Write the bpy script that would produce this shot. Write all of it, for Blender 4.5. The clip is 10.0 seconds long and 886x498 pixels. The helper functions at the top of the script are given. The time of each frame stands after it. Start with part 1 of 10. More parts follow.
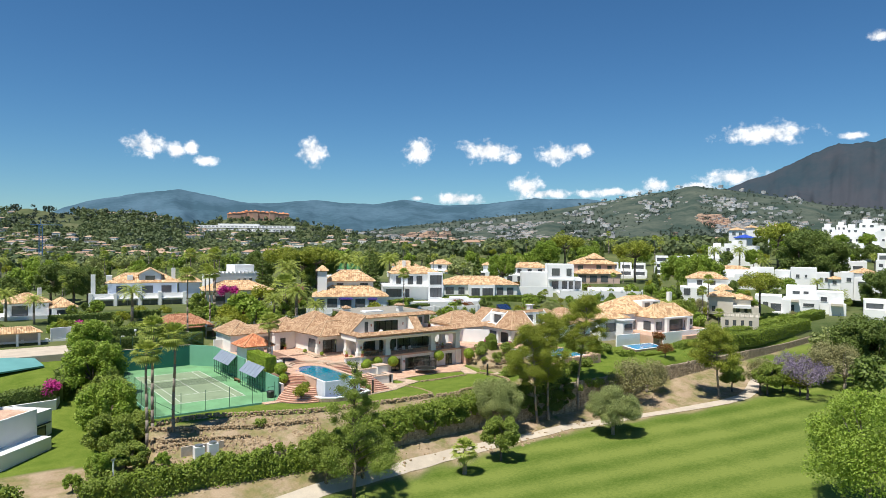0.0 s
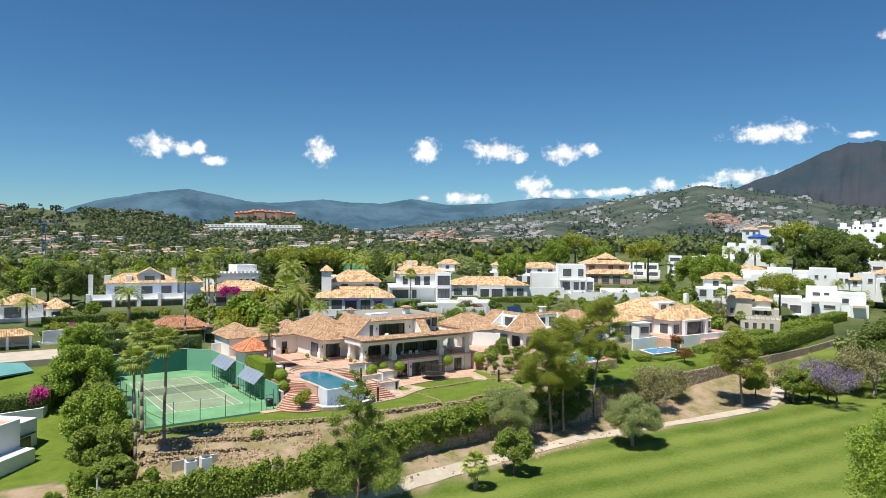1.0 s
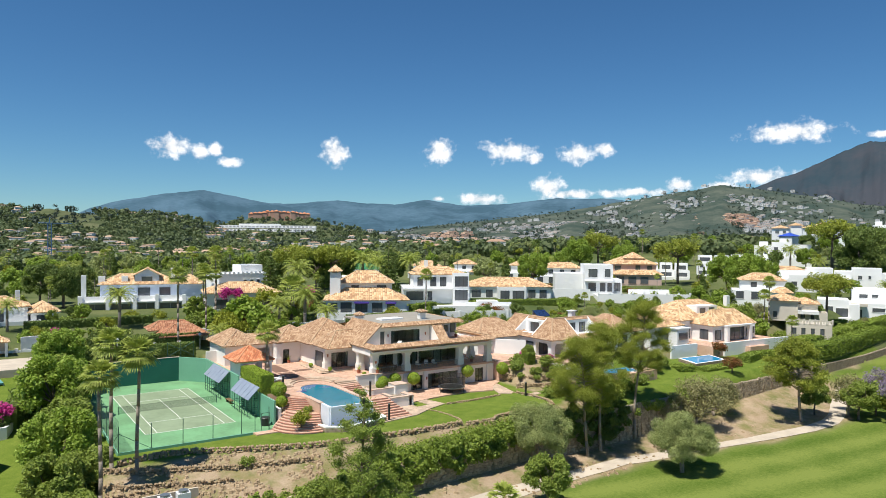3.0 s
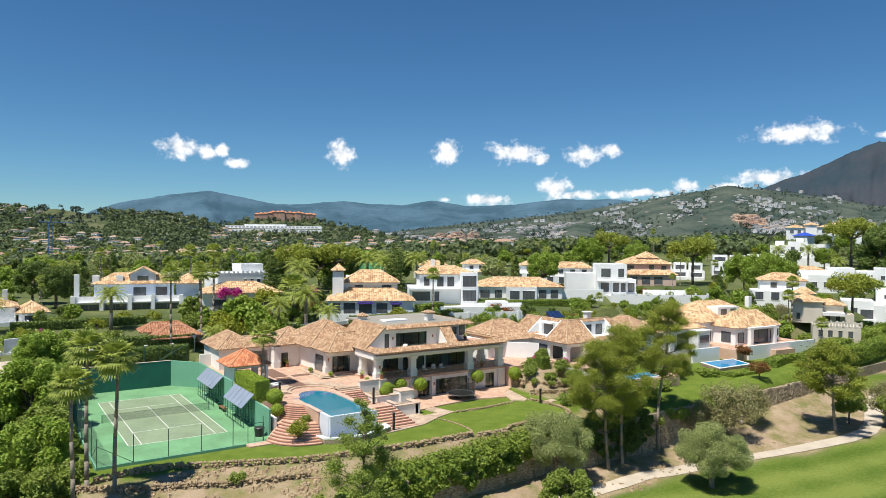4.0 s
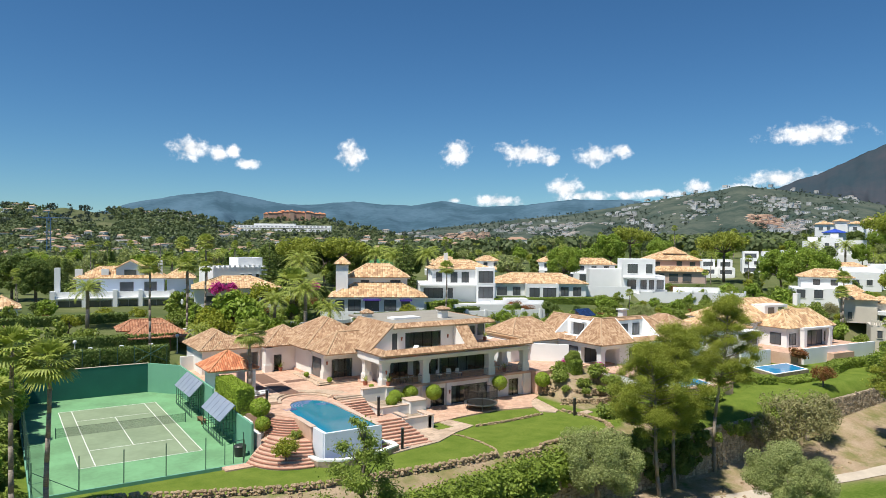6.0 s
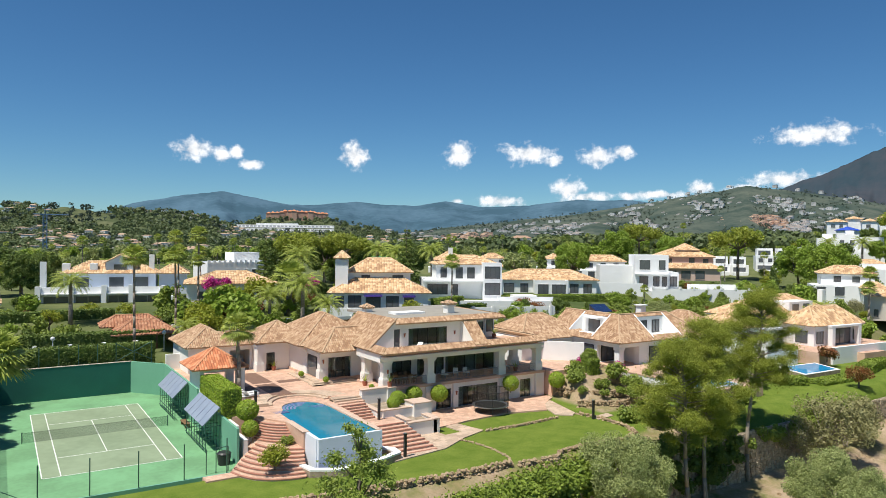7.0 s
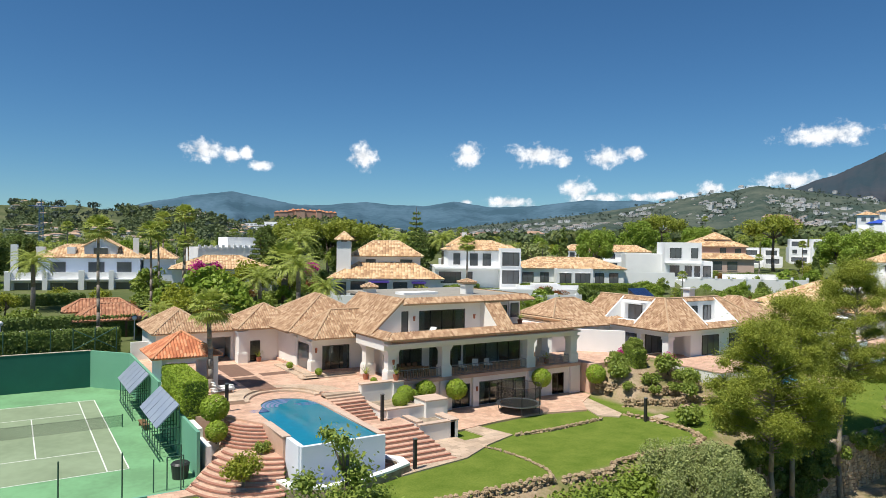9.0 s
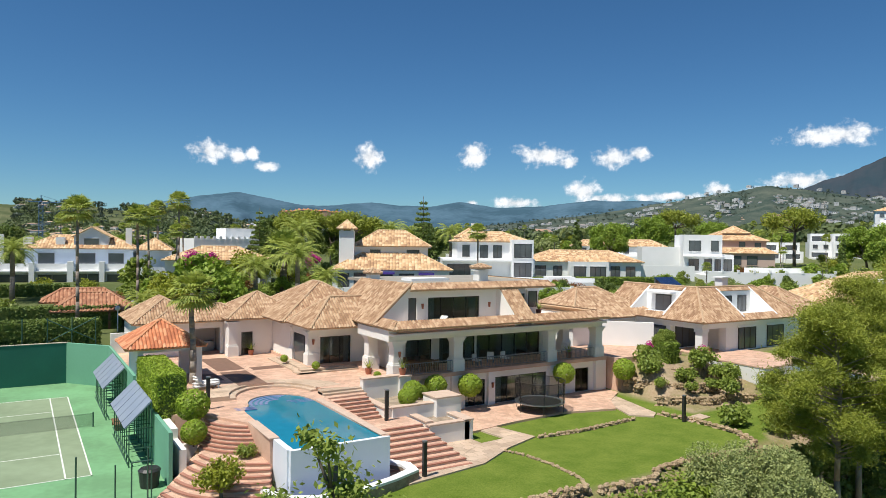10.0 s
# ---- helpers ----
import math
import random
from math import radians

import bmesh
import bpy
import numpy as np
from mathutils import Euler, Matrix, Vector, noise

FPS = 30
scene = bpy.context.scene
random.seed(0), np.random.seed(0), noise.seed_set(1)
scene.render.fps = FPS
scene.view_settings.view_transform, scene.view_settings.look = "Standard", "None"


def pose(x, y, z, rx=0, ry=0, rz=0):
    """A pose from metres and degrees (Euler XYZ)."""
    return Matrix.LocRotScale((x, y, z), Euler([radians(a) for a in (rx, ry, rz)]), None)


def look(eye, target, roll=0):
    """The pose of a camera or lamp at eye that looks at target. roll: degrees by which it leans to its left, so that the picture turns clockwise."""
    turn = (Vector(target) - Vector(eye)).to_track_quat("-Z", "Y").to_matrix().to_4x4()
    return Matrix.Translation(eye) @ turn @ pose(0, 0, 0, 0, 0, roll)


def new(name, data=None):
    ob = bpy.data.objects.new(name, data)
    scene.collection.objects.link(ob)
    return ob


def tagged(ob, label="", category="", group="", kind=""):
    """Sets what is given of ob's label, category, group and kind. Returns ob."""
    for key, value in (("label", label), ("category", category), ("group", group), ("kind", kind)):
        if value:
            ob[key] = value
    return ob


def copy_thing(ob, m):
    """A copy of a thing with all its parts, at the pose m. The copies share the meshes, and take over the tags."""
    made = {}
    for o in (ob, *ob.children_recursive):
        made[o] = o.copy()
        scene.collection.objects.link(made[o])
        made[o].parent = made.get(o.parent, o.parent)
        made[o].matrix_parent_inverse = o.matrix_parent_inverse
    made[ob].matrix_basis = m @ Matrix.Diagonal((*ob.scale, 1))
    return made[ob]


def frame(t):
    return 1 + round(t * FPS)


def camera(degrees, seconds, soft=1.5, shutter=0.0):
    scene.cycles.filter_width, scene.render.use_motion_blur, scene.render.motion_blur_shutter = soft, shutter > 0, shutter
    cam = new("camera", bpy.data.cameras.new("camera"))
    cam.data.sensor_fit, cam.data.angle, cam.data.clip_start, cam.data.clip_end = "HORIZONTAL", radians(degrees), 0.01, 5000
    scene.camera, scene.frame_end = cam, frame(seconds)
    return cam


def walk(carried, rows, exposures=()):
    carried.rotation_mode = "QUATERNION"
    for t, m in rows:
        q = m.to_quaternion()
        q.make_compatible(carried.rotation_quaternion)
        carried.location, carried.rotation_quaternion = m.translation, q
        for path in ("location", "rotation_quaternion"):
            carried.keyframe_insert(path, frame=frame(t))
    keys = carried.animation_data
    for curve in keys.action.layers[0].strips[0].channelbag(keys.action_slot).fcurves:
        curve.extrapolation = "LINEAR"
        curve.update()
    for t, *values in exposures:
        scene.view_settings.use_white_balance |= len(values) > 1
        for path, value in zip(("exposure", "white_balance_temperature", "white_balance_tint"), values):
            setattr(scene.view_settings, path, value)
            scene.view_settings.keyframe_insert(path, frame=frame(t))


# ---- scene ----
cam = camera(65.31, 10.0, soft=0.7)
ROWS = [
    (0.0, -38.640, -104.813, 24.761, 89.112, -0.507, -36.123),
    (0.5, -36.984, -102.256, 24.769, 89.069, -0.532, -35.808),
    (1.0, -35.293, -99.637, 24.699, 89.065, -0.541, -35.548),
    (1.5, -33.576, -96.941, 24.580, 89.061, -0.534, -35.232),
    (2.0, -31.831, -94.159, 24.376, 89.090, -0.513, -34.918),
    (2.5, -30.037, -91.317, 24.153, 89.106, -0.488, -34.615),
    (4.0, -24.605, -82.406, 23.190, 89.197, -0.500, -33.849),
    (4.5, -22.791, -79.348, 22.700, 89.228, -0.529, -33.604),
    (5.0, -20.958, -76.292, 22.193, 89.228, -0.537, -33.371),
    (5.5, -19.157, -73.210, 21.679, 89.237, -0.547, -33.159),
    (7.0, -13.946, -64.030, 19.596, 89.312, -0.624, -32.774),
    (7.5, -12.219, -61.030, 18.725, 89.335, -0.656, -32.631),
    (8.0, -10.479, -57.971, 17.851, 89.363, -0.686, -32.456),
    (8.5, -8.752, -54.928, 16.948, 89.373, -0.708, -32.265),
    (9.0, -7.107, -51.896, 16.024, 89.380, -0.702, -32.041),
    (9.5, -5.458, -48.838, 15.082, 89.410, -0.708, -31.797),
    (10.0, -3.849, -45.750, 14.133, 89.439, -0.706, -31.567),
]
walk(cam, [(t, pose(x, y, z, rx, ry, rz)) for t, x, y, z, rx, ry, rz in ROWS], [(0.0, 0.34), (5.0, 0.31), (10.0, 0.24)])

# ---- light ----
SUN = Vector((-0.41, -0.09, 0.907)).normalized()
world = bpy.data.worlds.new("world")
scene.world = world
world.use_nodes = True
wn, wl = world.node_tree.nodes, world.node_tree.links
wn.clear()
w_out = wn.new("ShaderNodeOutputWorld")
w_bg = wn.new("ShaderNodeBackground")
w_cloud = wn.new("ShaderNodeBackground")
w_mix = wn.new("ShaderNodeMixShader")
w_sky = wn.new("ShaderNodeTexSky")
w_sky.sky_type = "NISHITA"
w_sky.sun_disc = False
w_sky.sun_elevation = math.asin(SUN.z)
w_sky.sun_rotation = math.atan2(SUN.x, SUN.y)
w_sky.altitude = 1200
w_sky.air_density, w_sky.dust_density, w_sky.ozone_density = 1.0, 0.15, 4.5
w_bg.inputs["Strength"].default_value = 0.08
w_cloud.inputs["Color"].default_value = (0.93, 0.96, 1.0, 1)
w_cloud.inputs["Strength"].default_value = 1.0
w_sat = wn.new("ShaderNodeHueSaturation")
w_sat.inputs["Saturation"].default_value = 1.12
wl.new(w_sky.outputs[0], w_sat.inputs["Color"])
w_tint = wn.new("ShaderNodeMix")
w_tint.data_type, w_tint.blend_type = "RGBA", "MULTIPLY"
w_tint.inputs["Factor"].default_value = 1.0
w_tint.inputs["B"].default_value = (0.62, 0.85, 0.93, 1)
wl.new(w_sat.outputs[0], w_tint.inputs["A"])
wl.new(w_tint.outputs["Result"], w_bg.inputs["Color"])


def wmath(op, a, b=None, c=None):
    n = wn.new("ShaderNodeMath")
    n.operation = op
    for i, v in enumerate((a, b, c)):
        if v is None:
            continue
        if isinstance(v, (int, float)):
            n.inputs[i].default_value = v
        else:
            wl.new(v, n.inputs[i])
    return n.outputs[0]


# fair-weather cumulus: bearing from north and height over the horizon, half width, half height, all in degrees
CLOUDS = [
    (12.9, 6.9, 1.9, 0.95), (15.0, 6.5, 0.9, 0.75), (16.1, 6.8, 0.7, 0.6), (17.2, 5.9, 1.0, 0.5),
    (25.4, 6.9, 1.3, 1.3), (34.0, 7.1, 1.4, 1.25), (39.7, 7.2, 2.7, 1.0), (41.8, 6.6, 1.1, 0.5),
    (45.3, 6.9, 1.6, 1.0), (47.3, 7.2, 1.0, 0.65), (61.0, 8.0, 3.7, 0.9), (37.5, 3.3, 2.4, 0.6),
    (43.0, 4.2, 1.7, 1.1), (44.8, 3.7, 2.4, 0.45), (50.0, 3.8, 2.9, 0.4), (53.2, 4.3, 1.2, 0.6),
    (59.0, 4.8, 2.8, 0.75), (68.4, 14.2, 1.3, 0.45), (33.9, 3.3, 0.6, 0.25), (66.7, 7.5, 1.1, 0.3),
    (56.2, 4.1, 1.8, 0.5), (47.8, 3.7, 1.2, 0.4),
]
w_geo = wn.new("ShaderNodeTexCoord")
w_sep = wn.new("ShaderNodeSeparateXYZ")
wl.new(w_geo.outputs["Generated"], w_sep.inputs[0])
w_az = wmath("MULTIPLY", wmath("ARCTAN2", w_sep.outputs[0], w_sep.outputs[1]), 57.2958)
w_el = wmath("MULTIPLY", wmath("ARCSINE", w_sep.outputs[2]), 57.2958)
w_pos = wn.new("ShaderNodeCombineXYZ")
wl.new(w_az, w_pos.inputs[0])
wl.new(w_el, w_pos.inputs[1])
w_best = None
for az, el, hw, hh in CLOUDS:
    sub = wn.new("ShaderNodeVectorMath")
    sub.operation = "SUBTRACT"
    wl.new(w_pos.outputs[0], sub.inputs[0])
    sub.inputs[1].default_value = (az, el, 0)
    mul = wn.new("ShaderNodeVectorMath")
    mul.operation = "MULTIPLY"
    wl.new(sub.outputs[0], mul.inputs[0])
    mul.inputs[1].default_value = (1 / hw, 1 / hh, 0)
    ln = wn.new("ShaderNodeVectorMath")
    ln.operation = "LENGTH"
    wl.new(mul.outputs[0], ln.inputs[0])
    w_best = ln.outputs["Value"] if w_best is None else wmath("MINIMUM", w_best, ln.outputs["Value"])
w_no = wn.new("ShaderNodeTexNoise")
w_no.inputs["Scale"].default_value = 0.95
w_no.inputs["Detail"].default_value = 9
w_no.inputs["Roughness"].default_value = 0.62
wl.new(w_pos.outputs[0], w_no.inputs["Vector"])
w_edge = wmath("ADD", w_best, wmath("MULTIPLY", wmath("SUBTRACT", w_no.outputs["Fac"], 0.5), 2.3))
w_ramp = wn.new("ShaderNodeMapRange")
w_ramp.interpolation_type = "SMOOTHSTEP"
w_ramp.inputs["From Min"].default_value, w_ramp.inputs["From Max"].default_value = 1.0, 0.2
wl.new(w_edge, w_ramp.inputs["Value"])
w_grey = wn.new("ShaderNodeMapRange")
w_grey.inputs["From Min"].default_value, w_grey.inputs["From Max"].default_value = 0.35, 0.62
w_grey.inputs["To Min"].default_value, w_grey.inputs["To Max"].default_value = 1.0, 0.72
wl.new(w_no.outputs["Fac"], w_grey.inputs["Value"])
wl.new(w_grey.outputs[0], w_cloud.inputs["Strength"])
wl.new(w_ramp.outputs[0], w_mix.inputs["Fac"])
wl.new(w_bg.outputs[0], w_mix.inputs[1])
wl.new(w_cloud.outputs[0], w_mix.inputs[2])
wl.new(w_mix.outputs[0], w_out.inputs["Surface"])

sun = new("sun", bpy.data.lights.new("sun", "SUN"))
sun.data.energy = 4.6
sun.data.angle = radians(0.53)
sun.data.color = (1.0, 0.958, 0.865)
sun.matrix_world = look(tuple(SUN * 300), (0, 0, 0))


# ---- materials ----
def mat(name, col, col2=None, scale=1.5, rough=0.8, fine=30.0, amount=0.5, bump=0.0, metal=0.0, spec=0.5, island=0.0, stretch=(1, 1, 1)):
    """A surface with two scales of mottling between col and col2, fine relief, and a change from piece to piece."""
    m = bpy.data.materials.new(name)
    m.use_nodes = True
    nt = m.node_tree
    n, l = nt.nodes, nt.links
    bs = n["Principled BSDF"]
    bs.inputs["Roughness"].default_value = rough
    bs.inputs["Metallic"].default_value = metal
    bs.inputs["Specular IOR Level"].default_value = spec
    col2 = col2 or tuple(c * 0.8 for c in col)
    tc = n.new("ShaderNodeTexCoord")
    mp = n.new("ShaderNodeMapping")
    mp.inputs["Scale"].default_value = stretch
    l.new(tc.outputs["Object"], mp.inputs["Vector"])
    big, small = n.new("ShaderNodeTexNoise"), n.new("ShaderNodeTexNoise")
    big.inputs["Scale"].default_value, small.inputs["Scale"].default_value = scale, fine
    big.inputs["Detail"].default_value, small.inputs["Detail"].default_value = 5, 3
    l.new(mp.outputs[0], big.inputs["Vector"])
    l.new(mp.outputs[0], small.inputs["Vector"])
    mix = n.new("ShaderNodeMath")
    mix.operation = "MULTIPLY_ADD"
    mix.inputs[1].default_value = 0.35
    l.new(small.outputs["Fac"], mix.inputs[0])
    l.new(big.outputs["Fac"], mix.inputs[2])
    fac = mix.outputs[0]
    if island:
        ge = n.new("ShaderNodeNewGeometry")
        ad = n.new("ShaderNodeMath")
        ad.operation = "MULTIPLY_ADD"
        ad.inputs[1].default_value = island
        l.new(ge.outputs["Random Per Island"], ad.inputs[0])
        l.new(fac, ad.inputs[2])
        fac = ad.outputs[0]
    mr = n.new("ShaderNodeMapRange")
    mid = 0.675 + island * 0.5
    half = 0.12 / max(amount, 0.05) + island * 0.3
    mr.inputs["From Min"].default_value, mr.inputs["From Max"].default_value = mid - half, mid + half
    l.new(fac, mr.inputs["Value"])
    ra = n.new("ShaderNodeMix")
    ra.data_type = "RGBA"
    ra.inputs["A"].default_value = (*col, 1)
    ra.inputs["B"].default_value = (*col2, 1)
    l.new(mr.outputs[0], ra.inputs["Factor"])
    l.new(ra.outputs["Result"], bs.inputs["Base Color"])
    if bump:
        bu = n.new("ShaderNodeBump")
        bu.inputs["Strength"].default_value = bump
        bu.inputs["Distance"].default_value = 0.05
        l.new(fac, bu.inputs["Height"])
        l.new(bu.outputs[0], bs.inputs["Normal"])
    return m


def leaf_mat(name, col, col2, trans=0.30, scale=0.6):
    m = mat(name, col, col2, scale=scale, rough=0.55, fine=4, amount=0.6, island=0.5, spec=0.3)
    n, l = m.node_tree.nodes, m.node_tree.links
    bs = n["Principled BSDF"]
    src = bs.inputs["Base Color"].links[0].from_socket
    tr = n.new("ShaderNodeBsdfTranslucent")
    l.new(src, tr.inputs["Color"])
    mx = n.new("ShaderNodeMixShader")
    mx.inputs[0].default_value = trans
    l.new(bs.outputs[0], mx.inputs[1])
    l.new(tr.outputs[0], mx.inputs[2])
    l.new(mx.outputs[0], n["Material Output"].inputs["Surface"])
    return m


def tile_mat(name, a, b, c, du=0.26, dv=0.45):
    """Barrel tiles: each tile's own tone, by the mesh's UV in metres along the eave and up the slope."""
    m = bpy.data.materials.new(name)
    m.use_nodes = True
    n, l = m.node_tree.nodes, m.node_tree.links
    bs = n["Principled BSDF"]
    bs.inputs["Roughness"].default_value = 0.85
    uv = n.new("ShaderNodeUVMap")
    dv_ = n.new("ShaderNodeVectorMath")
    dv_.operation = "DIVIDE"
    dv_.inputs[1].default_value = (du, dv, 1)
    l.new(uv.outputs[0], dv_.inputs[0])
    fl = n.new("ShaderNodeVectorMath")
    fl.operation = "FLOOR"
    l.new(dv_.outputs[0], fl.inputs[0])
    wh = n.new("ShaderNodeTexWhiteNoise")
    wh.noise_dimensions = "2D"
    l.new(fl.outputs[0], wh.inputs["Vector"])
    tc = n.new("ShaderNodeTexCoord")
    no = n.new("ShaderNodeTexNoise")
    no.inputs["Scale"].default_value = 0.7
    no.inputs["Detail"].default_value = 6
    l.new(tc.outputs["Object"], no.inputs["Vector"])
    ad = n.new("ShaderNodeMath")
    ad.operation = "MULTIPLY_ADD"
    ad.inputs[1].default_value = 0.35
    l.new(no.outputs["Fac"], ad.inputs[0])
    l.new(wh.outputs["Value"], ad.inputs[2])
    ra = n.new("ShaderNodeValToRGB")
    ra.color_ramp.elements[0].color = (*a, 1)
    ra.color_ramp.elements[0].position = 0.12
    ra.color_ramp.elements[1].color = (*c, 1)
    ra.color_ramp.elements[1].position = 0.97
    e = ra.color_ramp.elements.new(0.58)
    e.color = (*b, 1)
    dvn = n.new("ShaderNodeMath")
    dvn.operation = "DIVIDE"
    dvn.inputs[1].default_value = 1.25
    l.new(ad.outputs[0], dvn.inputs[0])
    l.new(dvn.outputs[0], ra.inputs[0])
    l.new(ra.outputs[0], bs.inputs["Base Color"])
    # the step where one tile laps the next
    fr = n.new("ShaderNodeVectorMath")
    fr.operation = "FRACTION"
    l.new(dv_.outputs[0], fr.inputs[0])
    se = n.new("ShaderNodeSeparateXYZ")
    l.new(fr.outputs[0], se.inputs[0])
    bu = n.new("ShaderNodeBump")
    bu.inputs["Strength"].default_value = 0.8
    bu.inputs["Distance"].default_value = 0.05
    bu.invert = True
    l.new(se.outputs[1], bu.inputs["Height"])
    l.new(bu.outputs[0], bs.inputs["Normal"])
    return m


M_WALL = mat("white_render", (0.86, 0.84, 0.80), (0.77, 0.74, 0.69), scale=0.5, fine=25, amount=0.4, rough=0.9, bump=0.1)
M_WHITE = mat("white_paint", (0.88, 0.88, 0.87), (0.80, 0.80, 0.79), scale=0.4, fine=15, amount=0.4, rough=0.85)
M_CREAM = mat("cream_render", (0.66, 0.60, 0.50), (0.56, 0.50, 0.42), scale=0.4, rough=0.9)
M_PINK = mat("pink_render", (0.68, 0.50, 0.42), (0.60, 0.43, 0.36), scale=0.4, rough=0.9)
# White render; the sky's blue on the villa's shaded front is mixed in.
M_BLUISH = mat("blue_tinted_white", (0.76, 0.80, 0.86), (0.68, 0.73, 0.80), scale=0.4, rough=0.9)
M_TILE = tile_mat("clay_tiles", (0.28, 0.155, 0.085), (0.44, 0.275, 0.16), (0.58, 0.41, 0.265), 0.26, 0.34)
M_TILE_O = tile_mat("orange_clay_tiles", (0.40, 0.13, 0.06), (0.60, 0.22, 0.10), (0.70, 0.36, 0.20))
M_TILE_Y = tile_mat("pale_clay_tiles", (0.36, 0.20, 0.105), (0.60, 0.385, 0.205), (0.74, 0.55, 0.34), 0.5, 0.6)
M_TILE_R = tile_mat("red_clay_tiles", (0.26, 0.11, 0.06), (0.41, 0.18, 0.095), (0.50, 0.27, 0.16))
M_GREENTILE = mat("green_glazed_tiles", (0.05, 0.25, 0.10), (0.04, 0.18, 0.08), scale=2, rough=0.4)


def paving_mat(name, col, col2, side, joint):
    """Square floor tiles: each its own tone, with thin recessed joints."""
    m = mat(name, col, col2, scale=0.6, fine=9, amount=0.6, rough=0.75)
    n, l = m.node_tree.nodes, m.node_tree.links
    bs = n["Principled BSDF"]
    src = bs.inputs["Base Color"].links[0].from_socket
    tc = n.new("ShaderNodeNewGeometry")
    br = n.new("ShaderNodeTexBrick")
    br.offset, br.squash = 0.5, 1.0
    br.inputs["Scale"].default_value = 1.0
    br.inputs["Brick Width"].default_value, br.inputs["Row Height"].default_value = side, side
    br.inputs["Mortar Size"].default_value = 0.012
    br.inputs["Color1"].default_value = (0.82, 0.80, 0.78, 1)
    br.inputs["Color2"].default_value = (1.12, 1.10, 1.08, 1)
    br.inputs["Mortar"].default_value = (*joint, 1)
    l.new(tc.outputs["Position"], br.inputs["Vector"])
    mx = n.new("ShaderNodeMix")
    mx.data_type, mx.blend_type = "RGBA", "MULTIPLY"
    up = n.new("ShaderNodeSeparateXYZ")
    l.new(tc.outputs["True Normal"], up.inputs[0])
    l.new(up.outputs[2], mx.inputs["Factor"])
    l.new(src, mx.inputs["A"])
    l.new(br.outputs["Color"], mx.inputs["B"])
    l.new(mx.outputs["Result"], bs.inputs["Base Color"])
    bu = n.new("ShaderNodeBump")
    bu.inputs["Strength"].default_value, bu.inputs["Distance"].default_value = 0.6, 0.01
    bu.invert = True
    l.new(br.outputs["Fac"], bu.inputs["Height"])
    l.new(bu.outputs[0], bs.inputs["Normal"])
    return m


M_TERRA = paving_mat("terracotta_paving", (0.68, 0.46, 0.34), (0.56, 0.35, 0.25), 0.45, (0.7, 0.72, 0.75))
M_TERRA_D = mat("dark_cobbles", (0.23, 0.13, 0.09), (0.17, 0.10, 0.07), scale=3, fine=18, rough=0.8, bump=0.3)
M_PATH = paving_mat("sandstone_flags", (0.60, 0.47, 0.36), (0.48, 0.36, 0.26), 0.7, (0.6, 0.58, 0.55))
M_NOSING = mat("brick_nosing", (0.42, 0.20, 0.14), (0.34, 0.15, 0.10), scale=3, rough=0.8)
M_RISER = mat("pale_riser", (0.62, 0.47, 0.37), (0.52, 0.38, 0.29), scale=3, rough=0.85)
M_GLASS_D = mat("dark_glass", (0.075, 0.085, 0.095), (0.13, 0.14, 0.15), scale=0.3, rough=0.06, spec=0.8)
M_FRAME = mat("dark_metal_frame", (0.025, 0.023, 0.022), (0.04, 0.036, 0.034), scale=4, rough=0.45)
M_FRAME_W = mat("white_frame", (0.78, 0.78, 0.77), scale=3, rough=0.5)
M_SHUTTER = mat("grey_shutter", (0.42, 0.42, 0.45), (0.36, 0.36, 0.39), scale=2, rough=0.6)
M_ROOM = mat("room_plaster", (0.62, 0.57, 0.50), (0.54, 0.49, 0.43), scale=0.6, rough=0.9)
M_FLATROOF = mat("flat_roof_gravel", (0.34, 0.31, 0.26), (0.28, 0.26, 0.22), scale=0.8, fine=20, rough=0.95, bump=0.2)
M_COURT = mat("court_acrylic", (0.265, 0.335, 0.21), (0.205, 0.265, 0.16), scale=0.18, fine=1.5, amount=0.8, rough=0.85)
M_COURT_O = mat("court_surround", (0.18, 0.39, 0.19), (0.135, 0.285, 0.135), scale=0.22, fine=2.2, amount=0.9, rough=0.85)
M_LINE = mat("court_line_paint", (0.78, 0.80, 0.74), (0.66, 0.69, 0.62), scale=2, rough=0.8)
M_GWALL = mat("green_wall_paint", (0.17, 0.40, 0.275), (0.145, 0.35, 0.24), scale=0.4, fine=6, rough=0.75)
M_GWALL_D = mat("darker_wall_green", (0.022, 0.15, 0.115), (0.018, 0.125, 0.095), scale=0.4, fine=6, rough=0.8)
M_GMETAL = mat("green_metal", (0.05, 0.12, 0.09), (0.07, 0.15, 0.11), scale=3, rough=0.5, metal=0.3)
M_STEEL = mat("grey_steel", (0.30, 0.32, 0.34), (0.24, 0.26, 0.28), scale=3, rough=0.4, metal=0.6)
M_BLACK = mat("black_paint", (0.02, 0.02, 0.02), (0.03, 0.03, 0.03), scale=3, rough=0.5)
M_SOLAR = mat("blue_grey_panel", (0.24, 0.28, 0.36), (0.31, 0.35, 0.42), scale=0.8, fine=6, rough=0.35, spec=0.7)
M_PV = mat("blue_solar_cell", (0.015, 0.03, 0.09), (0.02, 0.045, 0.12), scale=2, rough=0.12, spec=0.8)
M_POOLTILE = mat("blue_pool_tile", (0.03, 0.22, 0.36), (0.025, 0.17, 0.30), scale=2, fine=12, rough=0.2)
M_POOLBLUE = mat("cobalt_tile", (0.035, 0.05, 0.18), (0.05, 0.07, 0.22), scale=6, rough=0.2)
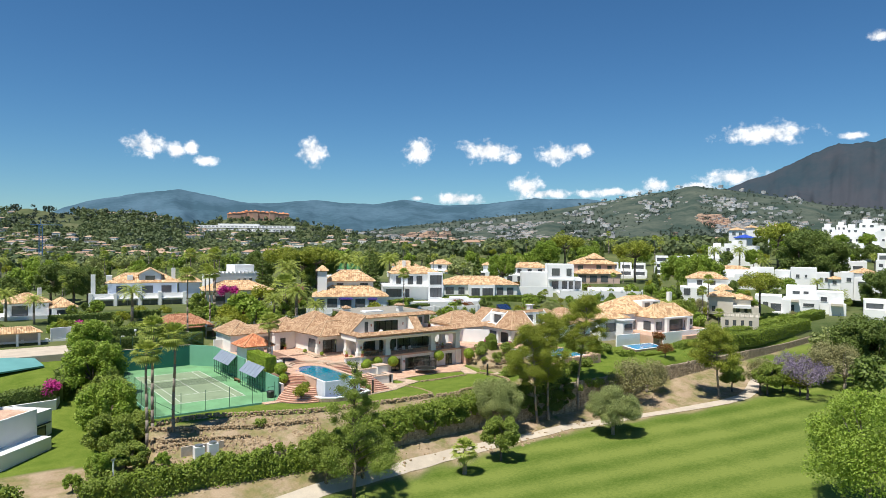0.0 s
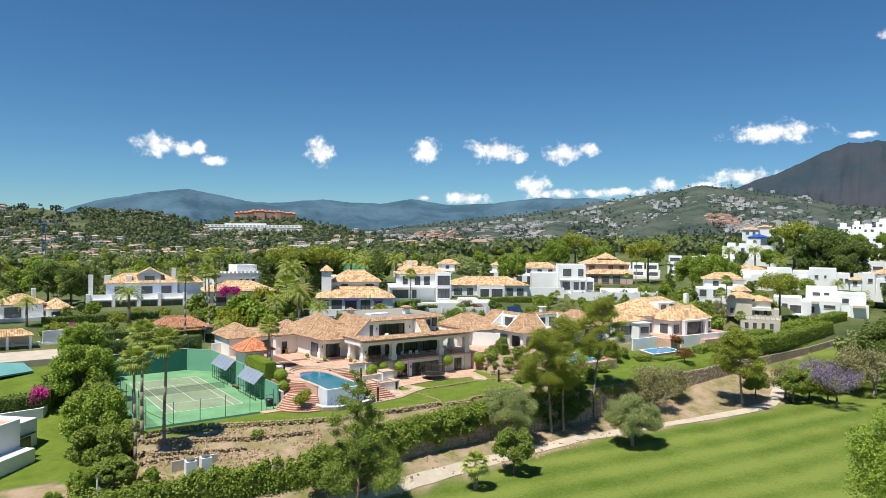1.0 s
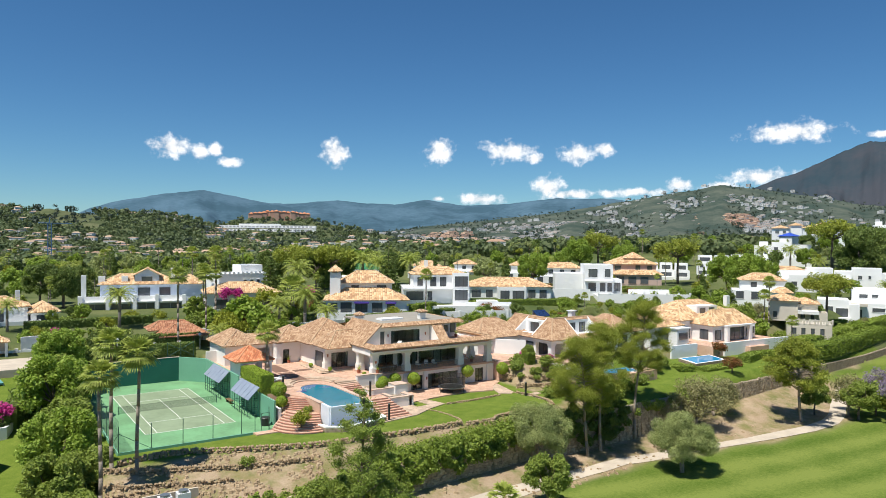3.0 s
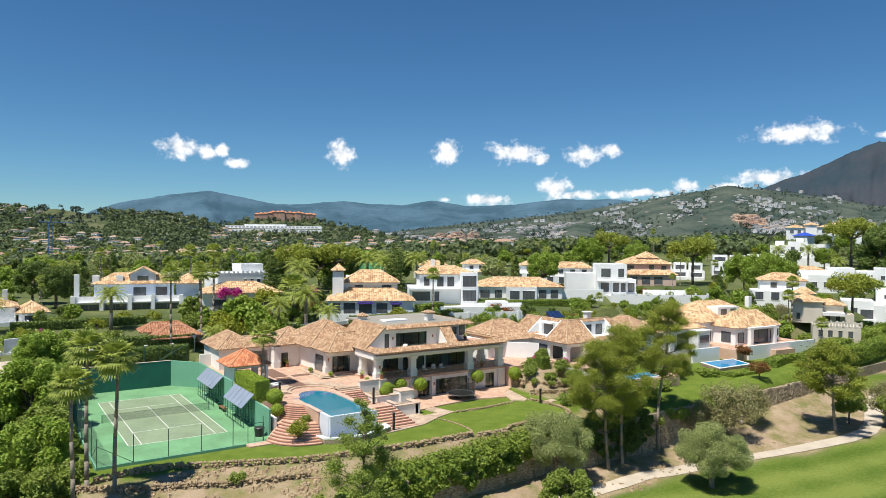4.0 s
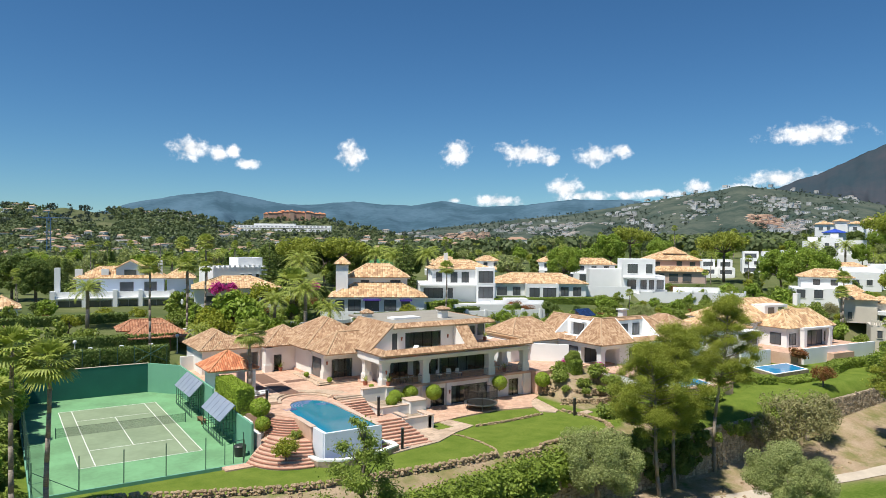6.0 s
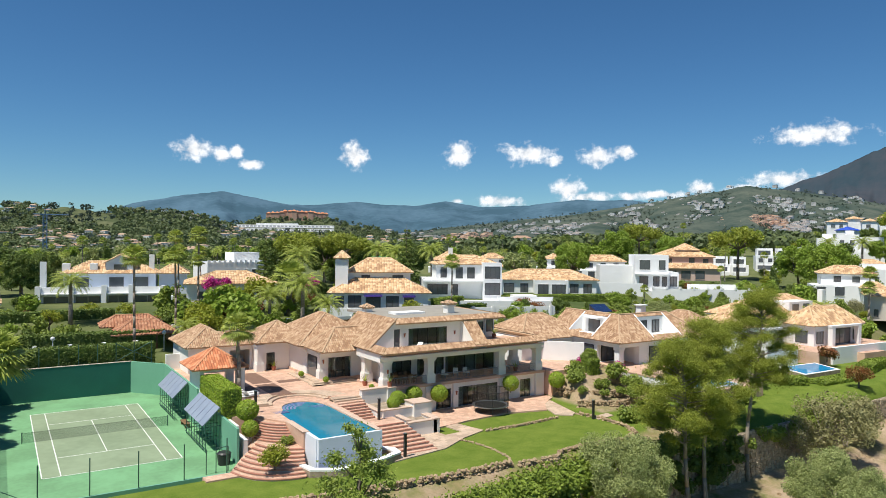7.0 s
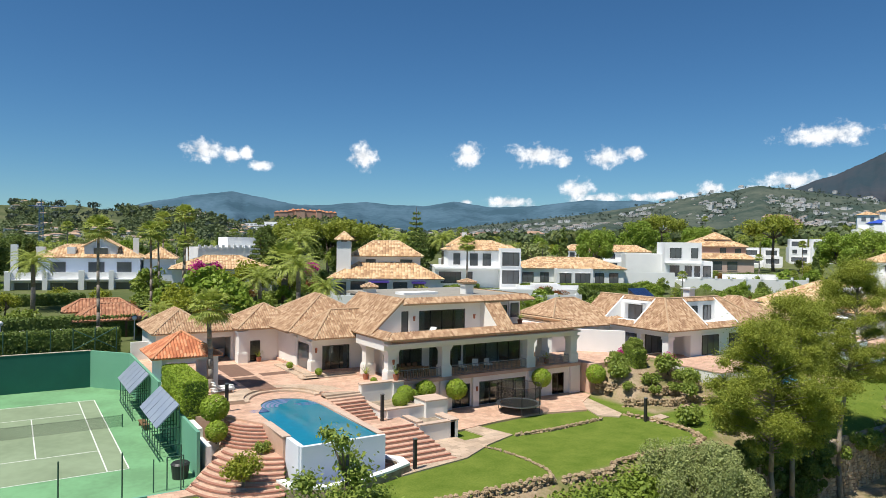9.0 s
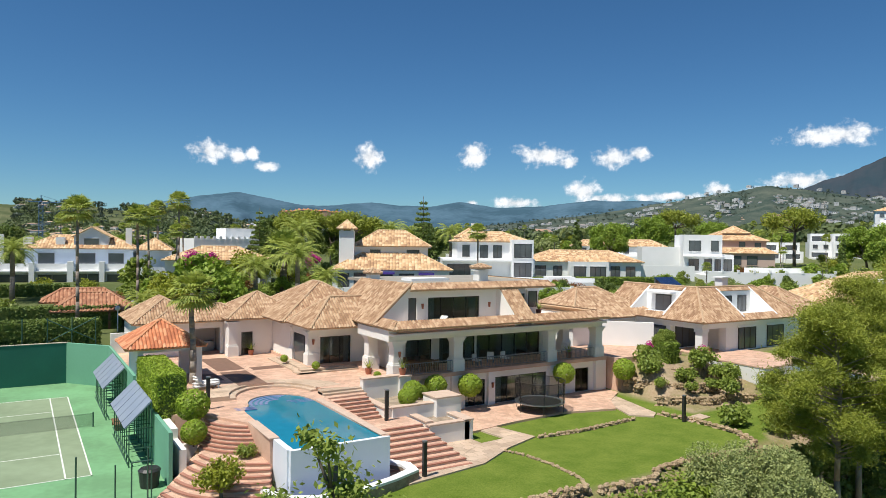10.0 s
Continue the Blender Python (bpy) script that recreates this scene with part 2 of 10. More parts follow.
M_POOLSTEP = mat("lilac_step_tile", (0.22, 0.27, 0.46), (0.17, 0.22, 0.40), scale=5, rough=0.25)
M_STONE = mat("field_stone", (0.46, 0.345, 0.215), (0.29, 0.205, 0.12), scale=3, fine=14, amount=0.7, rough=0.95, bump=0.5, island=0.6)
M_STONEW = mat("stone_masonry", (0.38, 0.30, 0.22), (0.22, 0.17, 0.12), scale=1.6, fine=7, amount=0.9, rough=0.95, bump=0.8)
M_BARK = mat("bark", (0.20, 0.16, 0.12), (0.11, 0.085, 0.065), scale=4, fine=25, amount=0.8, rough=0.95, bump=0.6, stretch=(1, 1, 0.25))
M_BARKP = mat("pale_bark", (0.36, 0.30, 0.24), (0.22, 0.18, 0.14), scale=4, fine=25, amount=0.8, rough=0.95, bump=0.6, stretch=(1, 1, 0.3))
M_PALMBARK = mat("palm_bark", (0.33, 0.28, 0.23), (0.22, 0.18, 0.15), scale=3, fine=20, amount=0.8, rough=0.95, bump=0.6, stretch=(1, 1, 4))
L_BROAD = leaf_mat("broad_leaves", (0.175, 0.245, 0.04), (0.345, 0.41, 0.08))
L_BRIGHT = leaf_mat("bright_leaves", (0.20, 0.30, 0.032), (0.36, 0.46, 0.075))
L_OLIVE = leaf_mat("olive_leaves", (0.25, 0.295, 0.10), (0.43, 0.47, 0.185))
L_PINE = leaf_mat("pine_needles", (0.21, 0.25, 0.036), (0.44, 0.475, 0.075), trans=0.38)
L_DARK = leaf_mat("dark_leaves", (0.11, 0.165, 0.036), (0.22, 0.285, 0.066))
L_PALM = leaf_mat("palm_leaves", (0.25, 0.31, 0.055), (0.47, 0.52, 0.12))
L_HEDGE = leaf_mat("hedge_leaves", (0.15, 0.22, 0.028), (0.31, 0.39, 0.062))
L_CLIP = leaf_mat("clipped_hedge_leaves", (0.23, 0.33, 0.028), (0.42, 0.53, 0.07))
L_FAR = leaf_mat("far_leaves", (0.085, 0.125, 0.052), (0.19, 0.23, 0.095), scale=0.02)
# Leaves of the farthest trees, greyed and blued to carry distance haze.
L_HAZED = leaf_mat("hazed_far_leaves", (0.050, 0.078, 0.055), (0.10, 0.125, 0.085), scale=0.02)
L_GREYG = leaf_mat("grey_green_leaves", (0.242, 0.235, 0.102), (0.382, 0.356, 0.165))
L_LILAC = leaf_mat("lilac_blossom", (0.235, 0.185, 0.275), (0.335, 0.27, 0.37))
L_BOUG = leaf_mat("magenta_bracts", (0.490, 0.035, 0.233), (0.676, 0.070, 0.350))
L_REDF = leaf_mat("red_foliage", (0.292, 0.082, 0.035), (0.187, 0.140, 0.035))
L_YEL = leaf_mat("yellow_green_leaves", (0.233, 0.268, 0.023), (0.373, 0.396, 0.047))
M_PLASTICW = mat("white_plastic", (0.80, 0.80, 0.80), (0.72, 0.72, 0.72), scale=3, rough=0.4)
M_FABRIC = mat("white_cushion", (0.80, 0.79, 0.76), (0.70, 0.69, 0.66), scale=5, rough=0.95)
M_PURPLE = mat("purple_canvas", (0.10, 0.06, 0.35), (0.08, 0.045, 0.28), scale=2, rough=0.9)
M_BLUECLOTH = mat("blue_canvas", (0.02, 0.07, 0.42), (0.03, 0.09, 0.50), scale=1, rough=0.8)
M_TEAL = mat("teal_canvas", (0.14, 0.36, 0.36), (0.11, 0.30, 0.30), scale=0.5, rough=0.8)
M_WOOD = mat("brown_wood", (0.22, 0.12, 0.06), (0.15, 0.08, 0.04), scale=3, fine=20, rough=0.6, stretch=(1, 1, 6))
M_CLAY = mat("clay_pot", (0.42, 0.16, 0.09), (0.34, 0.12, 0.07), scale=4, rough=0.8)
M_PAVE = mat("pale_concrete", (0.58, 0.50, 0.40), (0.46, 0.39, 0.31), scale=0.5, fine=5, rough=0.9, amount=0.6)
M_ASPHALT = mat("asphalt", (0.06, 0.06, 0.06), (0.045, 0.045, 0.045), scale=1, rough=0.9)


def water_mat():
    m = bpy.data.materials.new("pool_water")
    m.use_nodes = True
    n, l = m.node_tree.nodes, m.node_tree.links
    bs = n["Principled BSDF"]
    bs.inputs["Roughness"].default_value = 0.08
    bs.inputs["Specular IOR Level"].default_value = 0.3
    tc = n.new("ShaderNodeTexCoord")
    no = n.new("ShaderNodeTexNoise")
    no.inputs["Scale"].default_value = 1.6
    no.inputs["Detail"].default_value = 4
    l.new(tc.outputs["Object"], no.inputs["Vector"])
    ra = n.new("ShaderNodeMix")
    ra.data_type = "RGBA"
    ra.inputs["A"].default_value = (0.006, 0.17, 0.26, 1)
    ra.inputs["B"].default_value = (0.010, 0.225, 0.33, 1)
    l.new(no.outputs["Fac"], ra.inputs["Factor"])
    l.new(ra.outputs["Result"], bs.inputs["Base Color"])
    bu = n.new("ShaderNodeBump")
    bu.inputs["Strength"].default_value = 0.12
    bu.inputs["Distance"].default_value = 0.05
    l.new(no.outputs["Fac"], bu.inputs["Height"])
    l.new(bu.outputs[0], bs.inputs["Normal"])
    return m


def pane_mat():
    m = bpy.data.materials.new("window_glass")
    m.use_nodes = True
    n, l = m.node_tree.nodes, m.node_tree.links
    n.remove(n["Principled BSDF"])
    tr, gl, mx = n.new("ShaderNodeBsdfTransparent"), n.new("ShaderNodeBsdfGlossy"), n.new("ShaderNodeMixShader")
    tr.inputs["Color"].default_value = (0.72, 0.77, 0.76, 1)
    gl.inputs["Roughness"].default_value = 0.02
    gl.inputs["Color"].default_value = (0.9, 0.95, 0.95, 1)
    fr = n.new("ShaderNodeFresnel")
    fr.inputs["IOR"].default_value = 1.5
    l.new(fr.outputs[0], mx.inputs[0])
    l.new(tr.outputs[0], mx.inputs[1])
    l.new(gl.outputs[0], mx.inputs[2])
    l.new(mx.outputs[0], n["Material Output"].inputs["Surface"])
    return m


def net_mat(name, col, open_=0.75):
    """Fine mesh netting, too fine to model: partly see-through."""
    m = bpy.data.materials.new(name)
    m.use_nodes = True
    n, l = m.node_tree.nodes, m.node_tree.links
    bs = n["Principled BSDF"]
    bs.inputs["Base Color"].default_value = (*col, 1)
    bs.inputs["Alpha"].default_value = 1 - open_
    return m


M_WATER = water_mat()
M_PANE = pane_mat()
M_NET = net_mat("fence_netting", (0.10, 0.16, 0.13), 0.82)
M_NETD = net_mat("court_net", (0.08, 0.11, 0.09), 0.78)
M_TNET = net_mat("trampoline_net", (0.015, 0.015, 0.015), 0.55)



# ---- building tools ----
def thing(name, loc=(0, 0, 0), rz=0.0, label="", category="", group="", kind=""):
    ob = new(name)
    ob.matrix_basis = pose(*loc, 0, 0, rz)
    return tagged(ob, label, category, group, kind)


ROOT = {}


def part(name, bm, material, parent, label="", local=False, smooth=False):
    """One mesh under a thing or a part. Meshes are drawn in world places unless local is set."""
    caps = None
    if isinstance(bm, tuple) and isinstance(bm[0], bmesh.types.BMesh):
        bm, caps = bm
    me = bpy.data.meshes.new(name)
    if isinstance(bm, bmesh.types.BMesh):
        if "roof" in name:
            bmesh.ops.remove_doubles(bm, verts=bm.verts, dist=0.002)
        bm.to_mesh(me)
        bm.free()
    else:
        me.from_pydata(bm[0], [], bm[1])
    me.materials.append(material)
    if smooth:
        me.polygons.foreach_set("use_smooth", [True] * len(me.polygons))
    ob = new(name, me)
    if parent is not None:
        ob.parent = parent
        if not local:
            p, m = parent, Matrix.Identity(4)
            while p is not None:
                m = p.matrix_basis @ m
                p = p.parent
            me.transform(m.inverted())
    if label:
        ob["label"] = label
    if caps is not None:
        c = part("ridge_tiles", caps, material, ob if parent is None or parent.parent is None else parent, local=local)
        c["kind"] = "stuff"
        if local and c.parent is ob:
            c.matrix_basis = Matrix.Identity(4)
    return ob


def solo(name, bm, material, label="", category="", group="", kind="", smooth=False):
    return tagged(part(name, bm, material, None, smooth=smooth), label, category, group, kind)


def box(bm, x0, x1, y0, y1, z0, z1, m=None):
    vs = [bm.verts.new((x, y, z)) for z in (z0, z1) for y in (y0, y1) for x in (x0, x1)]
    if m is not None:
        for v in vs:
            v.co = m @ v.co
    for f in ((0, 2, 3, 1), (4, 5, 7, 6), (0, 1, 5, 4), (2, 6, 7, 3), (0, 4, 6, 2), (1, 3, 7, 5)):
        bm.faces.new([vs[i] for i in f])
    return bm


def boxes(*rows):
    bm = bmesh.new()
    for r in rows:
        box(bm, *r)
    return bm


def prism(bm, pts, z0, z1):
    """A flat-topped solid over a plan outline given counter-clockwise."""
    a = [bm.verts.new((x, y, z0)) for x, y in pts]
    b = [bm.verts.new((x, y, z1)) for x, y in pts]
    n = len(pts)
    bm.faces.new(b)
    bm.faces.new(a[::-1])
    for i in range(n):
        bm.faces.new((a[i], a[(i + 1) % n], b[(i + 1) % n], b[i]))
    return bm


def rod(bm, p, q, r, n=8, r2=None):
    """A straight round bar from p to q, tapered to r2."""
    p, q = Vector(p), Vector(q)
    d = (q - p).normalized()
    s = d.orthogonal().normalized()
    t = d.cross(s)
    r2 = r if r2 is None else r2
    a = [bm.verts.new(p + (s * math.cos(k * 2 * math.pi / n) + t * math.sin(k * 2 * math.pi / n)) * r) for k in range(n)]
    b = [bm.verts.new(q + (s * math.cos(k * 2 * math.pi / n) + t * math.sin(k * 2 * math.pi / n)) * r2) for k in range(n)]
    for k in range(n):
        bm.faces.new((a[k], a[(k + 1) % n], b[(k + 1) % n], b[k]))
    bm.faces.new(a[::-1])
    bm.faces.new(b)
    return bm


def wall_x(bm, x0, x1, y0, y1, z0, z1, holes=()):
    """A wall along x with through openings (xa, xb, za, zb)."""
    xs = sorted({x0, x1, *[h[0] for h in holes], *[h[1] for h in holes]})
    for xa, xb in zip(xs, xs[1:]):
        cut = sorted((h[2], h[3]) for h in holes if h[0] <= xa + 1e-6 and h[1] >= xb - 1e-6)
        z = z0
        for a, b in cut:
            if a > z + 1e-4:
                box(bm, xa, xb, y0, y1, z, a)
            z = b
        if z < z1 - 1e-4:
            box(bm, xa, xb, y0, y1, z, z1)
    return bm


def tiles(bm, pts, pitch=0.26, lift=0.10, thick=0.12):
    """Barrel-tiled roof slope. pts: the slope's corners in order, the eave first (left to right seen from below the slope)."""
    P = [Vector(p) for p in pts]
    u = (P[1] - P[0])
    width = u.length
    u.normalize()
    nrm = (P[1] - P[0]).cross(P[-1] - P[0]).normalized()
    if nrm.z < 0:
        nrm = -nrm
    v = nrm.cross(u).normalized()
    if (P[-1] - P[0]).dot(v) < 0:
        v = -v
    Q = [((p - P[0]).dot(u), (p - P[0]).dot(v)) for p in P]
    uvl = bm.loops.layers.uv.verify()
    lo, hi = min(q[0] for q in Q), max(q[0] for q in Q)

    def span(a):
        vs = []
        for (x0, y0), (x1, y1) in zip(Q, Q[1:] + Q[:1]):
            if abs(x1 - x0) < 1e-6:
                if abs(a - x0) < 1e-6:
                    vs += [y0, y1]
            elif min(x0, x1) - 1e-6 <= a <= max(x0, x1) + 1e-6:
                vs.append(y0 + (y1 - y0) * (a - x0) / (x1 - x0))
        return (min(vs), max(vs)) if vs else (0, 0)

    n = max(1, round((hi - lo) / pitch))
    step = (hi - lo) / n
    prof = ((0.0, 0.0), (0.25, 0.8), (0.5, 1.0), (0.75, 0.8), (1.0, 0.0))
    for k in range(n):
        rows = []
        for f, h in prof:
            a = lo + (k + f) * step
            s = span(min(max(a, lo + 1e-5), hi - 1e-5))
            base = P[0] + u * a + nrm * (lift * h)
            rows.append((bm.verts.new(base + v * s[0]), bm.verts.new(base + v * s[1]), (k + f * 0.999) * pitch, s))
        for r, q in zip(rows, rows[1:]):
            if max(r[3][1] - r[3][0], q[3][1] - q[3][0]) < 1e-3:
                continue
            f = bm.faces.new((r[0], q[0], q[1], r[1]))
            for lp, uvc in zip(f.loops, ((r[2], r[3][0]), (q[2], q[3][0]), (q[2], q[3][1]), (r[2], r[3][1]))):
                lp[uvl].uv = uvc
    # the underside, so that the roof has its thickness
    low = [bm.verts.new(p - nrm * thick) for p in P]
    top = [bm.verts.new(p) for p in P]
    bm.faces.new(low[::-1])
    for i in range(len(P)):
        j = (i + 1) % len(P)
        bm.faces.new((low[i], low[j], top[j], top[i]))
    return bm


def ridge_caps(bm, p, q, r=0.13):
    """A row of half-round cap tiles along a ridge or hip."""
    p, q = Vector(p), Vector(q)
    n = max(1, round((q - p).length / 0.42))
    for k in range(n):
        a, b = p.lerp(q, k / n), p.lerp(q, (k + 1.06) / n)
        rod(bm, a, b, r, 6, r * 0.82)
    return bm


def hip_planes(x0, x1, y0, y1, ze, zr, inset=None, axis="x"):
    """The four slopes of a hip roof and its ridge's ends."""
    if axis == "x":
        c = (y0 + y1) / 2
        i = (y1 - y0) / 2 if inset is None else inset
        a, b = (x0 + i, c, zr), (x1 - i, c, zr)
        if a[0] > b[0]:
            a = b = ((x0 + x1) / 2, c, zr)
        return [[(x0, y0, ze), (x1, y0, ze), b, a], [(x1, y1, ze), (x0, y1, ze), a, b],
                [(x1, y0, ze), (x1, y1, ze), b], [(x0, y1, ze), (x0, y0, ze), a]], a, b
    c = (x0 + x1) / 2
    i = (x1 - x0) / 2 if inset is None else inset
    a, b = (c, y0 + i, zr), (c, y1 - i, zr)
    return [[(x0, y0, ze), (x1, y0, ze), a], [(x1, y1, ze), (x0, y1, ze), b],
            [(x1, y0, ze), (x1, y1, ze), b, a], [(x0, y1, ze), (x0, y0, ze), a, b]], a, b


def clean(poly):
    out = []
    for p in poly:
        if not out or (Vector(p) - Vector(out[-1])).length > 1e-4:
            out.append(p)
    return out


def hip_roof(x0, x1, y0, y1, ze, zr, inset=None, axis="x", pitch=0.26):
    bm, cb = bmesh.new(), bmesh.new()
    planes, a, b = hip_planes(x0, x1, y0, y1, ze, zr, inset, axis)
    for p in planes:
        tiles(bm, clean(p), pitch)
    corners = [(x0, y0, ze), (x1, y0, ze), (x1, y1, ze), (x0, y1, ze)]
    up = Vector((0, 0, 0.05))
    for c in corners:
        e = min((a, b), key=lambda q: (Vector(q) - Vector(c)).length)
        ridge_caps(cb, Vector(c) + up, Vector(e) + up)
    if (Vector(a) - Vector(b)).length > 0.1:
        ridge_caps(cb, Vector(a) + up, Vector(b) + up)
    return bm, cb


def window(parent, x0, x1, y, z0, z1, leaves=2, frame_m=None, glass=None, local=False, w=0.07, name="window", out=-1):
    """Frame with its panes in a wall that faces along -y (out=-1) or +y."""
    bm = bmesh.new()
    d0, d1 = y - 0.05, y + 0.05
    box(bm, x0, x1, d0, d1, z0, z0 + w)
    box(bm, x0, x1, d0, d1, z1 - w, z1)
    st = (x1 - x0 - w) / leaves
    for k in range(leaves + 1):
        a = x0 + k * st
        box(bm, a + 0.002, a + w - 0.002, d0 + 0.004, d1 - 0.004, z0 + 0.004, z1 - 0.004)
    fr = part(name, bm, frame_m or M_FRAME, parent, local=local)
    for k in range(leaves):
        part("pane", boxes((x0 + k * st + w, x0 + (k + 1) * st, y - 0.012, y + 0.012, z0 + w, z1 - w)), glass or M_PANE, fr, local=local)
    return fr


def sm(a, b, t):
    t = min(max((t - a) / (b - a), 0.0), 1.0)
    return t * t * (3 - 2 * t)


def ip(x, *pairs):
    return float(np.interp(x, [p[0] for p in pairs], [p[1] for p in pairs]))


# ---- the ground ----
def wall_line(x):
    return ip(x, (-70, -24), (-22, -20.5), (0, -23), (12, -22.3), (23, -20.6), (34, -18.4), (44, -18.9), (53, -19.2), (80, -19), (130, -17), (220, -8))


def lawn_edge(x):
    return ip(x, (-40, -9), (-16, -10.7), (-5, -12), (2, -15.2), (12, -16.6), (24, -16.8), (38, -16.4), (46, -14.2), (56, -15), (80, -17.5), (130, -15), (220, -6))


def base_z(x):
    return ip(x, (-60, -6.5), (-22, -5), (12, -4.6), (23, -5), (40, -6), (53, -5.7), (70, -4.5), (82, -3.2), (130, -1.8), (220, 0))


def top_z(x):
    return ip(x, (-60, -5), (-22, -3.4), (0, -2.4), (12, -1.6), (34, -1.4), (53, -1.0), (130, -0.7), (220, 1))


def golf_z(x, y):
    return ip(x, (-200, -9), (0, -7.7), (50, -6.7), (85, -5.2), (110, -4.6), (160, -3.5), (300, 0)) + 0.012 * max(0, -y - 40)


def back_z(x, y):
    return ip(y, (-20, 2.6), (10, 3.2), (32, 3.3), (45, 4.6), (62, 6.6), (100, 6.6), (200, 8.5), (330, 6), (600, 0), (1400, 4), (5000, 10)) + ip(x, (60, 0), (185, 2.4), (235, 6.5), (300, 9.5), (400, 12.5), (900, 15), (1600, 6))


def ground_z(x, y):
    e = wall_line(x)
    if y < e:
        return base_z(x) + (golf_z(x, y) - base_z(x)) * sm(0, 9, e - y) + 0.12 * noise.noise((x * 0.12, y * 0.12, 3))
    le = lawn_edge(x)
    if -15.2 < x < 4.0 and -6.6 < y < 30.8:
        return -0.35
    yard = ip(x, (-60, -3.3), (-20, -3.0), (-17, 0.0), (60, 0.05), (80, 0.5), (130, 0.8), (220, 3))
    if x < -17.5:
        yard = ip(y, (-25, -4.5), (3, -3.3), (14, -0.4), (28, 2.6), (41, 4.0), (60, 5.5))
    low = top_z(x) + (yard - top_z(x)) * min(max((y - e) / max(le - e, 0.5), 0), 1)
    if x < -17.5:
        low = yard + (top_z(x) - yard) * (1 - sm(0, 8, y - e))
    # the yard rises behind to the level of the street
    if x < 4.2:
        start, end = (31.0, 35.0) if x > -17.5 else (40.0, 60.0)
    elif x < 45:
        start, end = 18.0, 34.0
    else:
        start, end = (-13.0, -6.0) if x < 76 else (3.0, 10.0)
    up = sm(start, end, y)
    if 45 <= x < 55:
        rock = sm(-7.5, 0.5, y)
        up = rock + (up - rock) * sm(52, 55, x)
        up *= sm(44.6, 46.5, x)
    z = low + (back_z(x, y) - low) * up
    return z


def spread(lo, hi, fine_lo, fine_hi, step, grow, cap):
    xs = list(np.arange(fine_lo, fine_hi + 1e-6, step))
    s, x = step, fine_hi
    while x < hi:
        s = min(s * grow, cap)
        x += s
        xs.append(x)
    s, x = step, fine_lo
    while x > lo:
        s = min(s * grow, cap)
        x -= s
        xs.insert(0, x)
    return xs


def patch_mat():
    """Turf, bare earth and mown stripes, by the lie of the land."""
    m = bpy.data.materials.new("land")
    m.use_nodes = True
    n, l = m.node_tree.nodes, m.node_tree.links
    bs = n["Principled BSDF"]
    bs.inputs["Roughness"].default_value = 0.95
    bs.inputs["Specular IOR Level"].default_value = 0.1
    at = n.new("ShaderNodeVertexColor")
    at.layer_name = "cover"
    tc = n.new("ShaderNodeTexCoord")
    sep = n.new("ShaderNodeSeparateColor")
    l.new(at.outputs["Color"], sep.inputs[0])

    def noise_(scale, detail=5, rough=0.6, stretch=None):
        t = n.new("ShaderNodeTexNoise")
        t.inputs["Scale"].default_value, t.inputs["Detail"].default_value, t.inputs["Roughness"].default_value = scale, detail, rough
        if stretch:
            mp = n.new("ShaderNodeMapping")
            mp.inputs["Rotation"].default_value = (0, 0, stretch[1])
            mp.inputs["Scale"].default_value = stretch[0]
            l.new(tc.outputs["Object"], mp.inputs["Vector"])
            l.new(mp.outputs[0], t.inputs["Vector"])
        else:
            l.new(tc.outputs["Object"], t.inputs["Vector"])
        return t.outputs["Fac"]

    def ramp(fac, c0, c1, a=0.35, b=0.65):
        r = n.new("ShaderNodeValToRGB")
        r.color_ramp.elements[0].color, r.color_ramp.elements[1].color = (*c0, 1), (*c1, 1)
        r.color_ramp.elements[0].position, r.color_ramp.elements[1].position = a, b
        l.new(fac, r.inputs[0])
        return r.outputs[0]

    def mixc(f, a, b):
        x = n.new("ShaderNodeMix")
        x.data_type = "RGBA"
        for s, v in (("Factor", f), ("A", a), ("B", b)):
            if isinstance(v, float):
                x.inputs[s].default_value = v
            else:
                l.new(v, x.inputs[s])
        return x.outputs["Result"]

    def madd(a, b, c):
        x = n.new("ShaderNodeMath")
        x.operation = "MULTIPLY_ADD"
        for i, v in enumerate((a, b, c)):
            if isinstance(v, float):
                x.inputs[i].default_value = v
            else:
                l.new(v, x.inputs[i])
        return x.outputs[0]

    lawn = ramp(madd(noise_(0.45, 6, 0.65), 0.6, madd(noise_(8.0, 4, 0.7), 0.55, 0.0)), (0.085, 0.14, 0.016), (0.185, 0.235, 0.042), 0.42, 0.74)
    wav = n.new("ShaderNodeTexWave")
    wav.inputs["Scale"].default_value = 0.05
    wav.inputs["Distortion"].default_value = 1.2
    wav.inputs["Detail"].default_value = 2
    mp = n.new("ShaderNodeMapping")
    mp.inputs["Rotation"].default_value = (0, 0, radians(102))
    l.new(tc.outputs["Object"], mp.inputs["Vector"])
    l.new(mp.outputs[0], wav.inputs["Vector"])
    stripes = ramp(madd(wav.outputs["Fac"], 0.30, madd(noise_(0.09, 7, 0.65), 0.95, madd(noise_(2.5, 4, 0.7), 0.8, -0.205))), (0.080, 0.132, 0.018), (0.18, 0.225, 0.048), 0.55, 1.15)
    dirt = ramp(madd(noise_(0.35, 8, 0.7), 0.7, madd(noise_(5.0, 4), 0.5, 0.0)), (0.29, 0.205, 0.13), (0.47, 0.365, 0.255), 0.4, 0.8)
    dry = ramp(noise_(0.8, 8, 0.7), (0.27, 0.215, 0.105), (0.15, 0.17, 0.055), 0.4, 0.65)
    dirt = mixc(ramp(noise_(0.22, 6, 0.7), (0, 0, 0), (1, 1, 1), 0.42, 0.60), dirt, dry)
